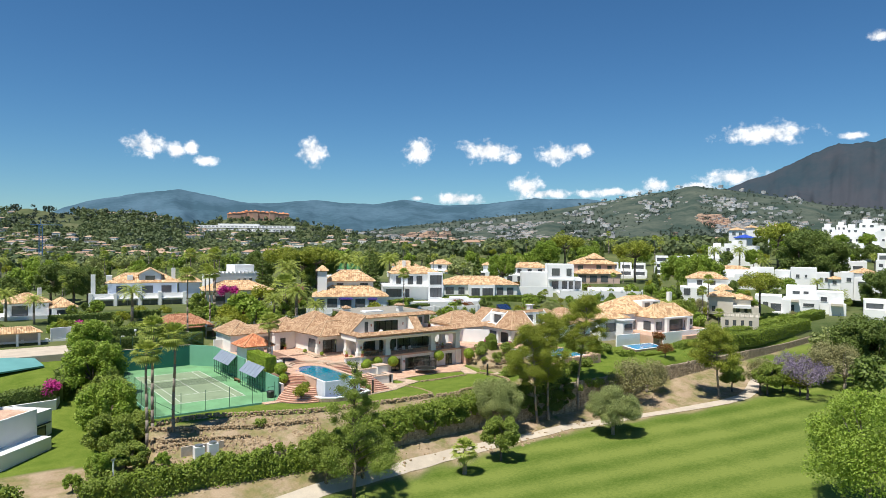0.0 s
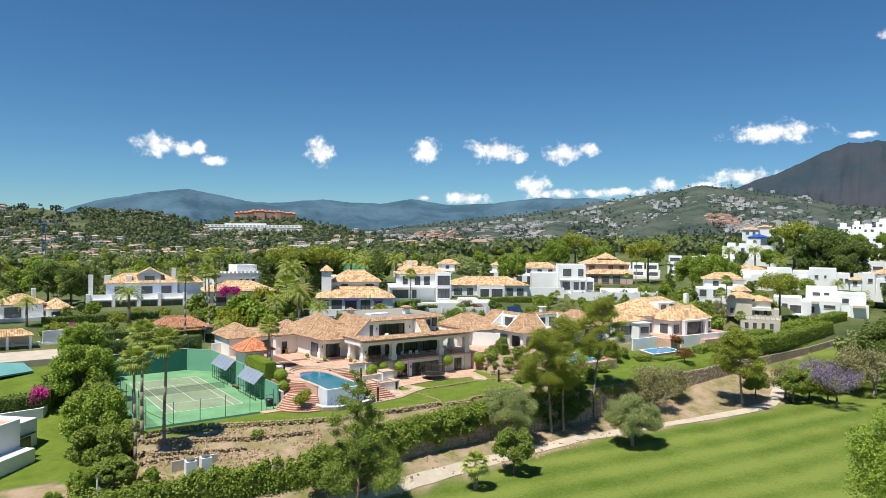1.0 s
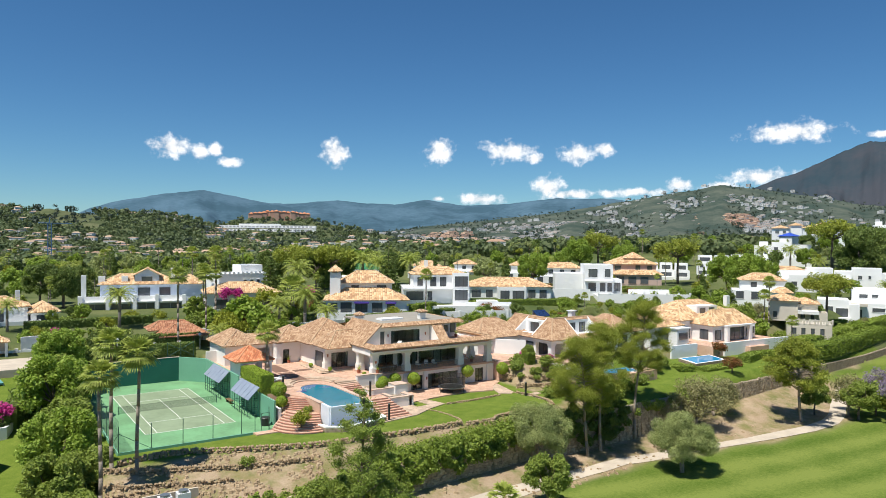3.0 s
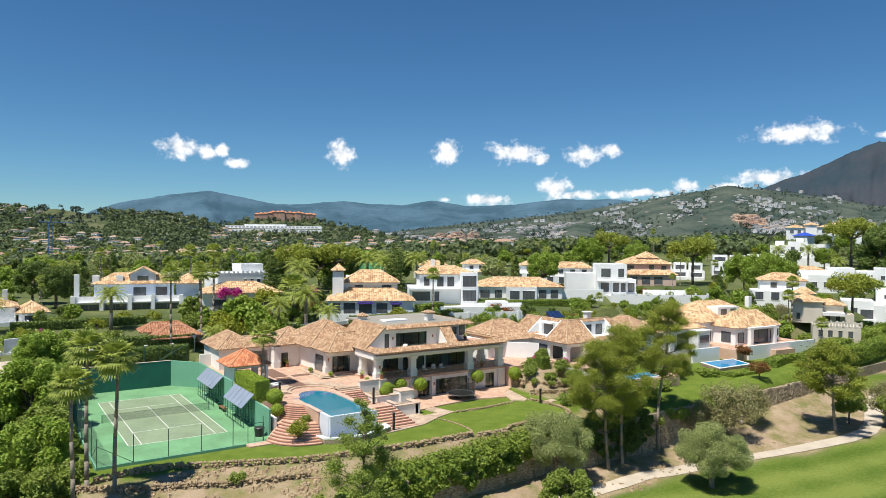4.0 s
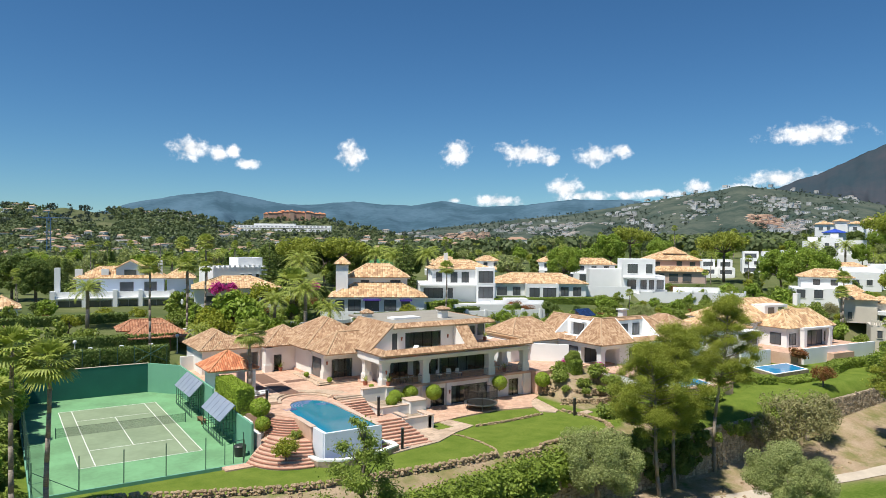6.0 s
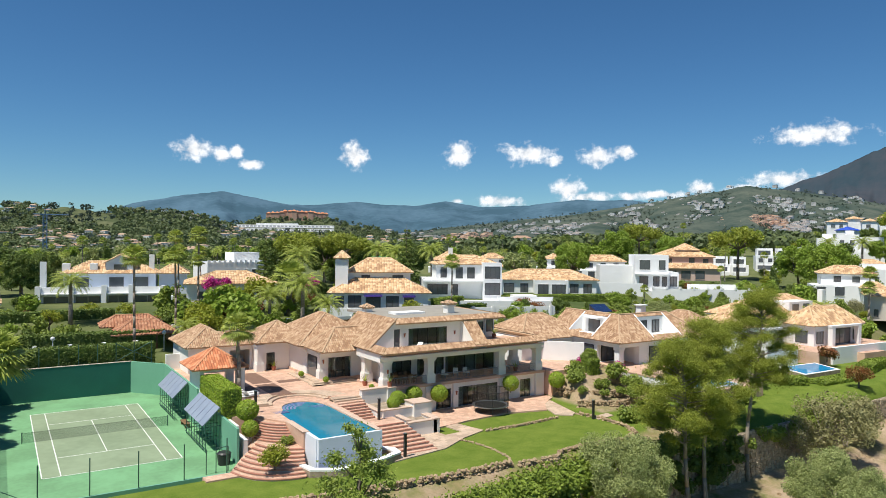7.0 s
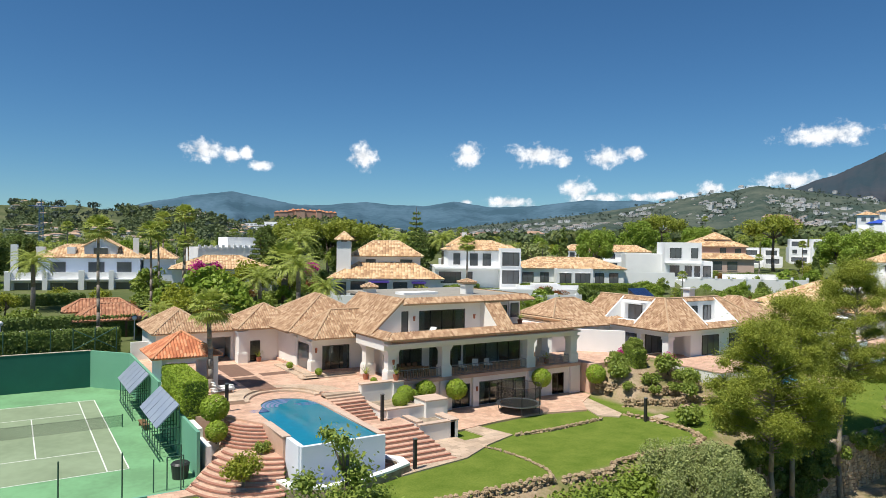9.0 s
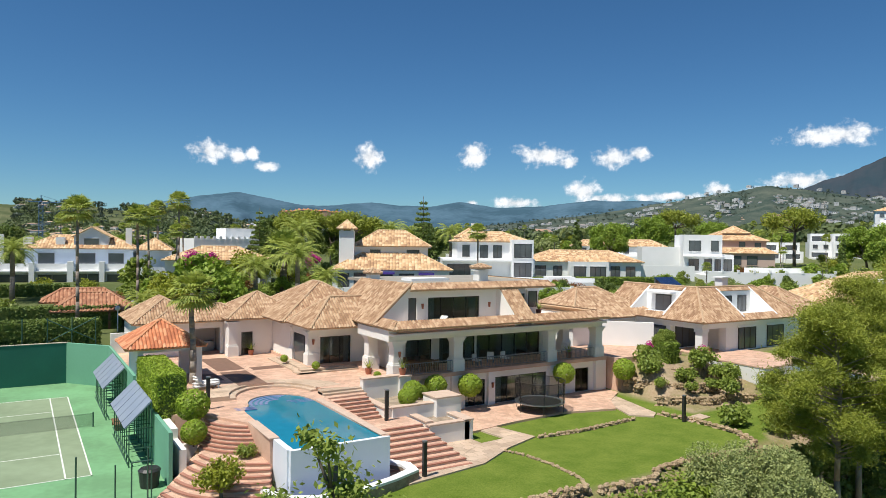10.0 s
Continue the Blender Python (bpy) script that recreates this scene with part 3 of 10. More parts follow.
    wild = ramp(noise_(0.03, 9, 0.75), (0.065, 0.095, 0.03), (0.17, 0.18, 0.075), 0.38, 0.66)
    c = mixc(sep.outputs[0], wild, lawn)
    c = mixc(sep.outputs[1], c, dirt)
    c = mixc(sep.outputs[2], c, stripes)
    l.new(c, bs.inputs["Base Color"])
    bu = n.new("ShaderNodeBump")
    bu.inputs["Strength"].default_value = 0.5
    bu.inputs["Distance"].default_value = 0.08
    l.new(noise_(9.0, 5, 0.7), bu.inputs["Height"])
    l.new(bu.outputs[0], bs.inputs["Normal"])
    return m


def path_y(x):
    return ip(x, (-30, -29.5), (-1.2, -27.7), (10.5, -27.2), (20.9, -25.9), (33, -24.5), (45.4, -24.6), (57.1, -26.8), (68.6, -29.8), (79.9, -32.0), (85.5, -32.3), (91, -30.8), (97.6, -27.8), (105.7, -24.7), (109, -23.4))


def build_ground():
    xs = spread(-3000, 4900, -46, 132, 1.0, 1.11, 110)
    ys = spread(-900, 4900, -66, 44, 1.0, 1.11, 110)
    # a crease along the foot of the retaining wall
    verts, cols = [], []
    for y in ys:
        for x in xs:
            yy = y
            e = wall_line(x)
            if -30 < x < 200 and 0 <= y - e < 1.0:
                yy = e + 0.02
            elif -30 < x < 200 and -1.0 < y - e < 0:
                yy = e - 0.02
            verts.append((x, yy, ground_z(x, yy)))
            e = wall_line(x)
            le = lawn_edge(x)
            n_ = noise.noise((x * 0.15, y * 0.15, 0))
            lawn = dirt = golf = 0.0
            if y < e:
                gap = e - y
                edge = (path_y(x) - 2.0 if x < 110 else e - 1) + n_ * 1.6
                golf = sm(edge + 0.8, edge - 0.8, y) if x > -26 else sm(14, 17, gap)
                dirt = 1 - golf
                if y < -110 or x < -90 or x > 330:
                    golf, lawn = 0.6, 0.4
            elif y < le and x < 50:
                dirt = 1.0
            elif -60 < x < 140 and y < 34:
                lawn = 1.0
                if x > 46 and y > -2:
                    lawn, dirt = 0.0, 0.35
                if 44.5 < x < 54.5 and -7.5 < y < 3:
                    lawn, dirt = 0.0, 1.0
                if 4 < x < 46 and y > 16:
                    lawn, dirt = 0.0, 0.5
            else:
                d = math.hypot(x, y)
                lawn = 0.7 if noise.noise((x * 0.008, y * 0.008, 5)) > 0.28 and d > 150 else 0.0
            cols.append((lawn, dirt, golf, 1))
    nx = len(xs)
    faces = [(j * nx + i, j * nx + i + 1, (j + 1) * nx + i + 1, (j + 1) * nx + i) for j in range(len(ys) - 1) for i in range(nx - 1)]
    me = bpy.data.meshes.new("ground")
    me.from_pydata(verts, [], faces)
    ca = me.color_attributes.new("cover", "FLOAT_COLOR", "POINT")
    ca.data.foreach_set("color", np.array(cols, dtype=np.float32).ravel())
    me.materials.append(patch_mat())
    me.polygons.foreach_set("use_smooth", [True] * len(me.polygons))
    return tagged(new("ground", me), "mown golf fairway, lawns and bare earth slopes", "ground", kind="structure")


build_ground()


# ---- far hills ----
def hill_mat(name, a, b, c, scale):
    m = mat(name, a, b, scale=scale, fine=scale * 9, rough=1.0, amount=0.8, spec=0.0)
    return m


def bearing(px):
    return 36.12 + math.degrees(math.atan((px - 784) / 1224.0))


EYE0 = Vector((-38.64, -104.81, 24.76))


def hill(name, prof, dist, depth, foot, material, label, rough=0.06, seed=0.0):
    """A ridge seen from afar. prof: (bearing mark, skyline mark) pairs along the ridge."""
    lo, hi = prof[0][0], prof[-1][0]
    n = 260
    rows = 16
    verts, faces = [], []
    for i in range(n + 1):
        px = lo + (hi - lo) * i / n
        a = radians(bearing(px))
        tip = (422 - ip(px, *prof)) / 1224.0 * dist + 24.8
        for j in range(rows + 1):
            f = j / rows
            g = f / 0.8 if f <= 0.8 else 1 - (f - 0.8) / 0.2 * 0.7
            d = dist - depth * (0.8 - f)
            h = foot + (tip - foot) * (g * 0.55 + 0.45 * g * g)
            nn = noise.fractal((px * 0.012 + seed, f * 2.2, seed), 1.0, 2.0, 5)
            n2 = noise.fractal((px * 0.06 + seed, f * 5, seed), 1.0, 2.0, 4)
            h += (tip - foot) * (nn * rough * (1 - 0.75 * sm(0.6, 0.8, f)) + 0.012 * n2) * min(1, f * 4)
            verts.append((EYE0.x + d * math.sin(a), EYE0.y + d * math.cos(a), h))
    for i in range(n):
        for j in range(rows):
            k = i * (rows + 1) + j
            faces.append((k, k + rows + 1, k + rows + 2, k + 1))
    return solo(name, (verts, faces), material, label, "hill", kind="structure", smooth=True)


# Blue distance haze is mixed into the first three base colours.
M_MTN = hill_mat("hazed_mountain", (0.085, 0.150, 0.205), (0.050, 0.098, 0.135), None, 0.004)
M_MTN2 = hill_mat("hazed_peak", (0.060, 0.066, 0.080), (0.036, 0.058, 0.074), None, 0.0028)
M_HILL = hill_mat("hazed_scrub_hill", (0.046, 0.070, 0.060), (0.105, 0.122, 0.098), None, 0.008)
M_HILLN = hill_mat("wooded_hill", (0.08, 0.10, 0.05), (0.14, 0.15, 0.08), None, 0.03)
H_LEFT = [(-260, 382), (0, 382), (50, 377), (110, 384), (200, 387), (280, 389), (320, 400), (365, 418), (430, 434)]
H_HOTEL = [(180, 425), (290, 408), (340, 402), (400, 390), (520, 392), (600, 408), (700, 425)]
H_BACK = [(60, 400), (110, 378), (160, 364), (250, 347), (313, 340), (380, 350), (440, 363), (490, 361), (560, 352), (600, 358), (660, 360), (715, 350), (775, 359), (860, 358), (950, 345), (1040, 347), (1120, 356), (1250, 372)]
H_RIGHT = [(560, 424), (640, 410), (760, 394), (880, 380), (1000, 363), (1100, 346), (1170, 335), (1234, 326), (1300, 333), (1380, 345), (1450, 360), (1568, 368), (1760, 380)]
H_PEAK = [(1180, 372), (1240, 350), (1300, 326), (1380, 296), (1440, 275), (1482, 259), (1510, 263), (1545, 265), (1600, 257), (1700, 270), (1900, 320)]
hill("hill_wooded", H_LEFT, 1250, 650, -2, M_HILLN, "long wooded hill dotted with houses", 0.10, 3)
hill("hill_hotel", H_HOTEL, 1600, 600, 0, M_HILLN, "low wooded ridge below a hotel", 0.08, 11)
hill("mountain_far", H_BACK, 4550, 1500, 40, M_MTN, "mountain range on the horizon with blue haze in its colour", 0.16, 21)
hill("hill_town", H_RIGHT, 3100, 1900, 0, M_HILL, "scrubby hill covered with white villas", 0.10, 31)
hill("mountain_peak", H_PEAK, 4600, 1300, 60, M_MTN2, "bare mountain under small clouds with blue-grey haze in its colour", 0.16, 41)



# ---- main villa ----
FLOOR, LOW, PATIO, DECK = 3.37, 0.2, 3.1, 2.8
house = thing("villa", (32, 8, 0), label="large white two-storey villa with clay-tiled hip roofs and a deep veranda", category="house")

# lower storey
OPEN_LOW = [(24.1, 24.9, 1.4, 2.5), (28.4, 30.5, LOW, 2.42), (31.4, 37.3, LOW, 2.46), (40.8, 42.5, LOW, 2.42)]
bm = wall_x(bmesh.new(), 21.4, 44.4, 2.9, 3.3, -0.3, 3.05, OPEN_LOW)
box(bm, 21.4, 21.8, 3.3, 14, -0.3, 3.05)
box(bm, 44.0, 44.4, 3.3, 14, -0.3, 3.05)
box(bm, 21.8, 44.0, 13.6, 14, -0.3, 3.05)
for a, b in ((26.9, 28.2), (30.6, 31.3), (37.4, 38.5), (43.1, 44.42)):
    box(bm, a, b, 2.55, 2.897, -0.3, 3.05)
part("lower_wall", bm, M_WALL, house)
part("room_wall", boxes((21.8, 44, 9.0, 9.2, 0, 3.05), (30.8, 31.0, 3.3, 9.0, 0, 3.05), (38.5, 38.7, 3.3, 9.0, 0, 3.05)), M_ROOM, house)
window(house, 24.1, 24.9, 3.05, 1.4, 2.5, 1)
window(house, 28.4, 30.5, 3.05, LOW, 2.42, 2)
window(house, 31.4, 37.3, 3.05, LOW, 2.46, 4)
window(house, 40.8, 42.5, 3.05, LOW, 2.42, 2)
# veranda slab and upper walls
part("veranda_slab", boxes((21.2, 44.5, 2.5, 14, 3.05, FLOOR), (17.2, 21.2, 9.9, 26, 2.6, FLOOR + 0.03)), M_TERRA, house)
OPEN_UP = [(24.6, 27.2, FLOOR, 5.65), (28.0, 31.8, FLOOR, 5.7), (32.0, 39.4, FLOOR, 5.65)]
bm = wall_x(bmesh.new(), 23.2, 39.8, 6.5, 6.85, FLOOR, 7.0, OPEN_UP)
box(bm, 39.45, 39.8, 6.85, 12, FLOOR, 7.0)
box(bm, 22.9, 23.2, 6.5, 11, FLOOR, 7.0)
part("upper_wall", bm, M_WALL, house)
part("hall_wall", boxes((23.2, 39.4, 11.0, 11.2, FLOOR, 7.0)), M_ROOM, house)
for a, b, top, k in ((24.6, 27.2, 5.65, 2), (28.0, 31.8, 5.7, 3), (32.0, 39.4, 5.65, 5)):
    window(house, a, b, 6.65, FLOOR, top, k)
part("veranda_ceiling", boxes((21.0, 43.6, 1.7, 6.5, 6.72, 6.9), (39.8, 43.6, 6.5, 12, 6.72, 6.9)), M_WALL, house)
bm = boxes((20.95, 43.9, 2.6, 3.5, 6.25, 7.1), (20.95, 21.9, 3.5, 8.4, 6.25, 7.1), (43.0, 43.9, 3.5, 12, 6.25, 7.1))
part("veranda_beam", bm, M_WALL, house)


def pillar(x, y, z0, z1, w=0.95):
    bm = bmesh.new()
    h = w / 2
    box(bm, x - h, x + h, y - h, y + h, z0, z1)
    box(bm, x - h * 1.28, x + h * 1.28, y - h * 1.28, y + h * 1.28, z0 - 0.003, z0 + 0.95)
    box(bm, x - h * 1.14, x + h * 1.14, y - h * 1.14, y + h * 1.14, z0 + 0.95, z0 + 1.08)
    for k, s in enumerate((1.14, 1.3, 1.48)):
        box(bm, x - h * s, x + h * s, y - h * s, y + h * s, z1 - 0.45 + 0.15 * k, z1 - 0.3 + 0.15 * k)
    return bm


for x, y in ((21.9, 3.15), (27.6, 3.15), (37.75, 3.15), (43.6, 3.15), (43.4, 7.6), (21.7, 7.3)):
    part("pillar", pillar(x, y, FLOOR, 6.25, 0.85), M_WALL, house)
# railings between the pillars
for a, b, y in ((22.5, 27.0, 2.75), (28.2, 37.1, 2.75), (38.4, 42.9, 2.75)):
    bm = bmesh.new()
    rod(bm, (a, y, FLOOR + 0.95), (b, y, FLOOR + 0.95), 0.035)
    rod(bm, (a, y, FLOOR + 0.12), (b, y, FLOOR + 0.12), 0.02)
    n = int((b - a) / 0.16)
    for k in range(n + 1):
        x = a + (b - a) * k / n
        box(bm, x - 0.01, x + 0.01, y - 0.01, y + 0.01, FLOOR + 0.1, FLOOR + 0.95)
    part("railing", bm, M_STEEL, house)

# roof of the main block
X0, X1, Y0, ZE, ZT = 20.7, 43.75, 1.3, 7.3, 10.6
XL, YF = 24.3, 4.9
bm = bmesh.new()
tiles(bm, [(X0, Y0, ZE), (X1, Y0, ZE), (X1 - 0.8, Y0 + 0.9, ZE + 0.55), (X0 + 0.9, Y0 + 0.9, ZE + 0.55)])
tiles(bm, [(X0, YF, ZE), (X0, Y0, ZE), (X0 + 0.9, Y0 + 0.9, ZE + 0.55), (X0 + 0.9, YF, ZE + 0.55)])
tiles(bm, [(X1, Y0, ZE), (X1, 12, ZE), (X1 - 0.8, 12, ZE + 0.5), (X1 - 0.8, Y0 + 0.9, ZE + 0.55)])
part("eave_roof", bm, M_TILE, house, "weathered clay barrel tiles")
bm, cb_ = bmesh.new(), bmesh.new()
tiles(bm, [(X0, 15, ZE), (X0, YF, ZE), (XL, YF, ZT), (XL, 15, ZT)])
ridge_caps(cb_, (X0, YF, ZE + 0.1), (XL, YF, ZT + 0.08))
part("side_roof", (bm, cb_), M_TILE, house, "weathered clay barrel tiles")
bm = bmesh.new()
tiles(bm, [(33.0, Y0 + 0.2, ZE + 0.2), (34.9, Y0 + 0.2, ZE + 0.2), (34.9, YF, ZT), (33.0, YF, ZT)])
part("front_roof", bm, M_TILE, house, "weathered clay barrel tiles")
bm = bmesh.new()
tiles(bm, [(23.7, 4.1, 10.12), (39.4, 4.1, 10.12), (39.0, 5.0, 10.62), (24.3, 5.0, 10.62)])
tiles(bm, [(39.4, 4.1, 10.12), (39.4, 16, 10.12), (38.6, 16, 10.62), (38.6, 5.0, 10.62)])
part("upper_eave_roof", bm, M_TILE, house, "weathered clay barrel tiles")
part("flat_roof", boxes((24.2, 39.0, 4.95, 18, 10.3, 10.56)), M_FLATROOF, house, "grey gravel flat roof")
part("skylight", boxes((26.5, 30.5, 9, 11, 10.56, 10.8)), M_WHITE, house)
# recessed roof terraces with their walls
DW = [(23.95, 24.75, 7.2, 9.42), (25.85, 31.15, 7.2, 9.4)]
bm = bmesh.new()
wall_x(bm, 23.9, 33.0, YF, YF + 0.3, 7.0, 10.15, DW)
f = [bm.verts.new(p) for p in ((21.2, YF + 0.001, 7.0), (23.9, YF + 0.001, 7.0), (23.9, YF + 0.001, 10.05), (21.2, YF + 0.001, 7.6))]
g = [bm.verts.new((v.co.x, YF + 0.3, v.co.z)) for v in f]
bm.faces.new(f)
bm.faces.new(g[::-1])
for i in range(4):
    bm.faces.new((f[i], g[i], g[(i + 1) % 4], f[(i + 1) % 4]))
part("dormer_wall", bm, M_WALL, house)
bm = bmesh.new()
for x in (32.98, 34.72):
    a = [bm.verts.new((xx, y, z)) for xx in (x, x + 0.2) for y, z in ((1.9, 7.0), (YF, 7.0), (YF, 10.45), (1.9, 7.6))]
    for q in ((0, 1, 2, 3), (7, 6, 5, 4), (0, 4, 5, 1), (1, 5, 6, 2), (2, 6, 7, 3), (3, 7, 4, 0)):
        bm.faces.new([a[i] for i in q])
part("dormer_cheek", bm, M_WALL, house)
part("terrace_floor", boxes((21.6, 33.0, 2.1, 4.9, 6.95, 7.05), (34.9, 43.0, 2.1, 9, 6.95, 7.05)), M_TERRA, house)
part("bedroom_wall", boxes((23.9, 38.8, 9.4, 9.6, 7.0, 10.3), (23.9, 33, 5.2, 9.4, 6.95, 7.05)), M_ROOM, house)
window(house, 23.95, 24.75, YF + 0.15, 7.2, 9.42, 1, glass=M_GLASS_D)
window(house, 25.85, 31.15, YF + 0.15, 7.2, 9.4, 4)
bm = wall_x(bmesh.new(), 34.9, 39.6, 9.0, 9.3, 7.0, 10.15, [(38.6, 39.5, 7.9, 9.1)])
part("back_terrace_wall", bm, M_WALL, house)
window(house, 38.6, 39.5, 9.1, 7.9, 9.1, 1, glass=M_GLASS_D)
part("bay", boxes((39.9, 41.4, 9.2, 11, 6.9, 9.7)), M_WALL, house)
window(house, 40.1, 41.2, 9.17, 7.7, 9.3, 1, glass=M_GLASS_D)
bm = boxes((33.1, 34.1, 7.8, 8.8, 10.5, 11.45), (32.95, 34.25, 7.65, 8.95, 11.45, 11.55), (33.2, 33.4, 7.9, 8.1, 11.55, 11.75), (33.8, 34.0, 7.9, 8.1, 11.55, 11.75), (33.2, 33.4, 8.5, 8.7, 11.55, 11.75), (33.8, 34.0, 8.5, 8.7, 11.55, 11.75))
ch = part("chimney", bm, M_WALL, house)
part("chimney_cap", hip_roof(32.85, 34.35, 7.55, 9.05, 11.75, 12.05, 0.7), M_TILE, ch)
bm = boxes((24.6, 25.6, 13.6, 14.6, 10.5, 11.1))
ch = part("chimney", bm, M_WALL, house)
part("chimney_cap", hip_roof(24.4, 25.8, 13.4, 14.8, 11.1, 11.5, 0.65), M_TILE, ch)

# garden-room wing
part("wing_roof", hip_roof(16.7, 27, 8.45, 14.6, 6.8, 9.15, 2.9, "x"), M_TILE, house, "weathered clay barrel tiles")
part("rear_roof", hip_roof(16.2, 27.6, 14.3, 27, 6.8, 10.0, 5.4, "y"), M_TILE, house, "weathered clay barrel tiles")
bm = wall_x(bmesh.new(), 17.4, 23.2, 11.0, 11.35, FLOOR, 6.75, [(18.6, 21.5, FLOOR, 5.75)])
box(bm, 17.4, 17.75, 15.3, 26, PATIO - 0.5, 6.75)
box(bm, 17.4, 17.75, 11.35, 15.3, 5.9, 6.75)
box(bm, 17.4, 22.9, 10.6, 11.0, 6.0, 6.75)
box(bm, 17.0, 27, 9.3, 10.59, 6.55, 6.72)
part("wing_wall", bm, M_WALL, house)
window(house, 18.6, 21.5, 11.2, FLOOR, 5.75, 3)
part("wing_room", boxes((18.0, 23.2, 15.2, 15.4, FLOOR, 6.7), (18.6, 18.9, 12.6, 12.9, FLOOR, 5.2)), M_ROOM, house)
for x, y in ((17.85, 11.2), (17.85, 15.1)):
    part("pillar", pillar(x, y, FLOOR, 6.3, 0.8), M_WALL, house)
bm = bmesh.new()
box(bm, 17.5, 17.6, 11.7, 14.6, FLOOR, 5.8)
fr = part("side_door", bm, M_FRAME, house)
part("pane", boxes((17.46, 17.49, 11.9, 14.4, FLOOR + 0.1, 5.7)), M_GLASS_D, fr)


def curtain(x0, x1, y, z0, z1, n=10):
    """A hanging curtain with soft folds."""
    bm = bmesh.new()
    cols = []
    for k in range(2 * n + 1):
        x = x0 + (x1 - x0) * k / (2 * n)
        cols.append([bm.verts.new((x, y + (0.05 if k % 2 else -0.05) + e, z)) for e, z in ((0, z0), (0, z1), (0.02, z1), (0.02, z0))])
    for a, b in zip(cols, cols[1:]):
        for i in range(4):
            bm.faces.new((a[i], b[i], b[(i + 1) % 4], a[(i + 1) % 4]))
    part("curtain", bm, M_FABRIC, house, "pale hanging curtain")


for x0, x1, y, z0, z1 in ((31.0, 31.7, 6.95, FLOOR, 5.6), (28.1, 28.6, 6.95, FLOOR, 5.6), (35.2, 36.9, 6.95, FLOOR, 5.55), (39.0, 39.35, 6.95, FLOOR, 5.55), (24.7, 25.3, 6.95, FLOOR, 5.55), (32.1, 32.6, 6.95, FLOOR, 5.55), (28.5, 29.0, 3.4, LOW, 2.35), (31.5, 32.5, 3.4, LOW, 2.4), (36.2, 37.2, 3.4, LOW, 2.4), (41.9, 42.4, 3.4, LOW, 2.35), (26.0, 26.7, 5.35, 7.2, 9.3), (30.3, 31.0, 5.35, 7.2, 9.3), (18.7, 19.1, 11.5, FLOOR, 5.6), (21.0, 21.4, 11.5, FLOOR, 5.6)):
    curtain(x0, x1, y, z0, z1)
part("room_floor", boxes((23.2, 39.4, 6.86, 10.99, FLOOR - 0.05, FLOOR + 0.01), (21.8, 44.0, 3.31, 8.99, LOW - 0.25, LOW - 0.01)), M_PATH, house, "pale stone floor")
# wall lamps
for x, y, z in ((21.9, 2.50, 5.2), (27.6, 2.45, 1.9), (31.0, 2.5, 1.9), (32.2, YF - 0.05, 8.6), (25.3, YF - 0.05, 8.7), (17.85, 10.7, 5.4)):
    bm = bmesh.new()
    rod(bm, (x, y, z - 0.22), (x, y, z + 0.22), 0.08, 8, 0.13)
    part("wall_lamp", bm, M_CLAY, house)

# ---- pool house ----
ph = thing("pool_house", (12, 25, PATIO), label="low white pool house with two tiled pyramid roofs", category="house")
part("roof", hip_roof(4.9, 11.5, 22.0, 31.4, 6.3, 8.4, 3.3, "y"), M_TILE, ph)
part("roof", hip_roof(12.8, 20.8, 19.9, 27.7, 6.6, 8.85, 3.9), M_TILE, ph)
part("link_roof", hip_roof(6.5, 16.0, 21.7, 27.5, 6.35, 7.7, 2.5), M_TILE, ph)
bm = wall_x(bmesh.new(), 13.2, 20.2, 20.6, 20.95, PATIO - 3, 6.55, [(14.4, 15.5, PATIO, 5.3)])
part("front_wall", bm, M_WALL, ph)
part("side_wall", boxes((13.2, 13.55, 20.95, 27, PATIO - 3, 6.5)), M_WALL, ph)
bm = bmesh.new()
wall_x(bm, 5.4, 13.2, 22.6, 22.9, PATIO - 3, 6.3, [(10.4, 12.9, PATIO, 5.6)])
part("side_wall", boxes((5.4, 5.7, 22.9, 31, PATIO - 3, 6.3)), M_WALL, ph)
part("kitchen_wall", boxes((10.0, 13.2, 26, 26.2, PATIO, 6.2)), M_WALL, ph)
part("wall", bm, M_WALL, ph)
part("pillar", pillar(13.5, 20.5, PATIO, 6.4, 0.8), M_WALL, ph)
part("room_wall", boxes((13.6, 17.5, 24.5, 24.7, PATIO, 6.2)), M_ROOM, ph)
window(ph, 14.4, 15.5, 20.8, PATIO, 5.3, 1)
part("barbecue_counter", boxes((10.6, 12.8, 24.6, 25.3, PATIO, PATIO + 0.95)), M_STEEL, ph)
part("boundary_wall", boxes((3.7, 5.4, 27.0, 27.35, 0, 5.0)), M_WALL, ph)

# ---- garden pavilion beside the court ----
gz = thing("pavilion", (5.7, 11.9, PATIO), label="small pavilion with an orange clay-tiled pyramid roof", category="pavilion")
part("roof", hip_roof(2.8, 8.6, 9.1, 14.7, 5.95, 7.75, 2.8), M_TILE_O, gz)
part("back_wall", boxes((3.72, 4.1, 9.6, 14.3, -0.1, 5.95)), M_WALL, gz)
for x, y in ((7.9, 9.8), (7.9, 13.9)):
    part("pillar", boxes((x - 0.4, x + 0.4, y - 0.4, y + 0.4, PATIO, 5.95)), M_WALL, gz)
part("beam", boxes((4.1, 8.3, 9.5, 9.9, 5.6, 5.95), (4.1, 8.3, 13.7, 14.1, 5.6, 5.95)), M_WALL, gz)

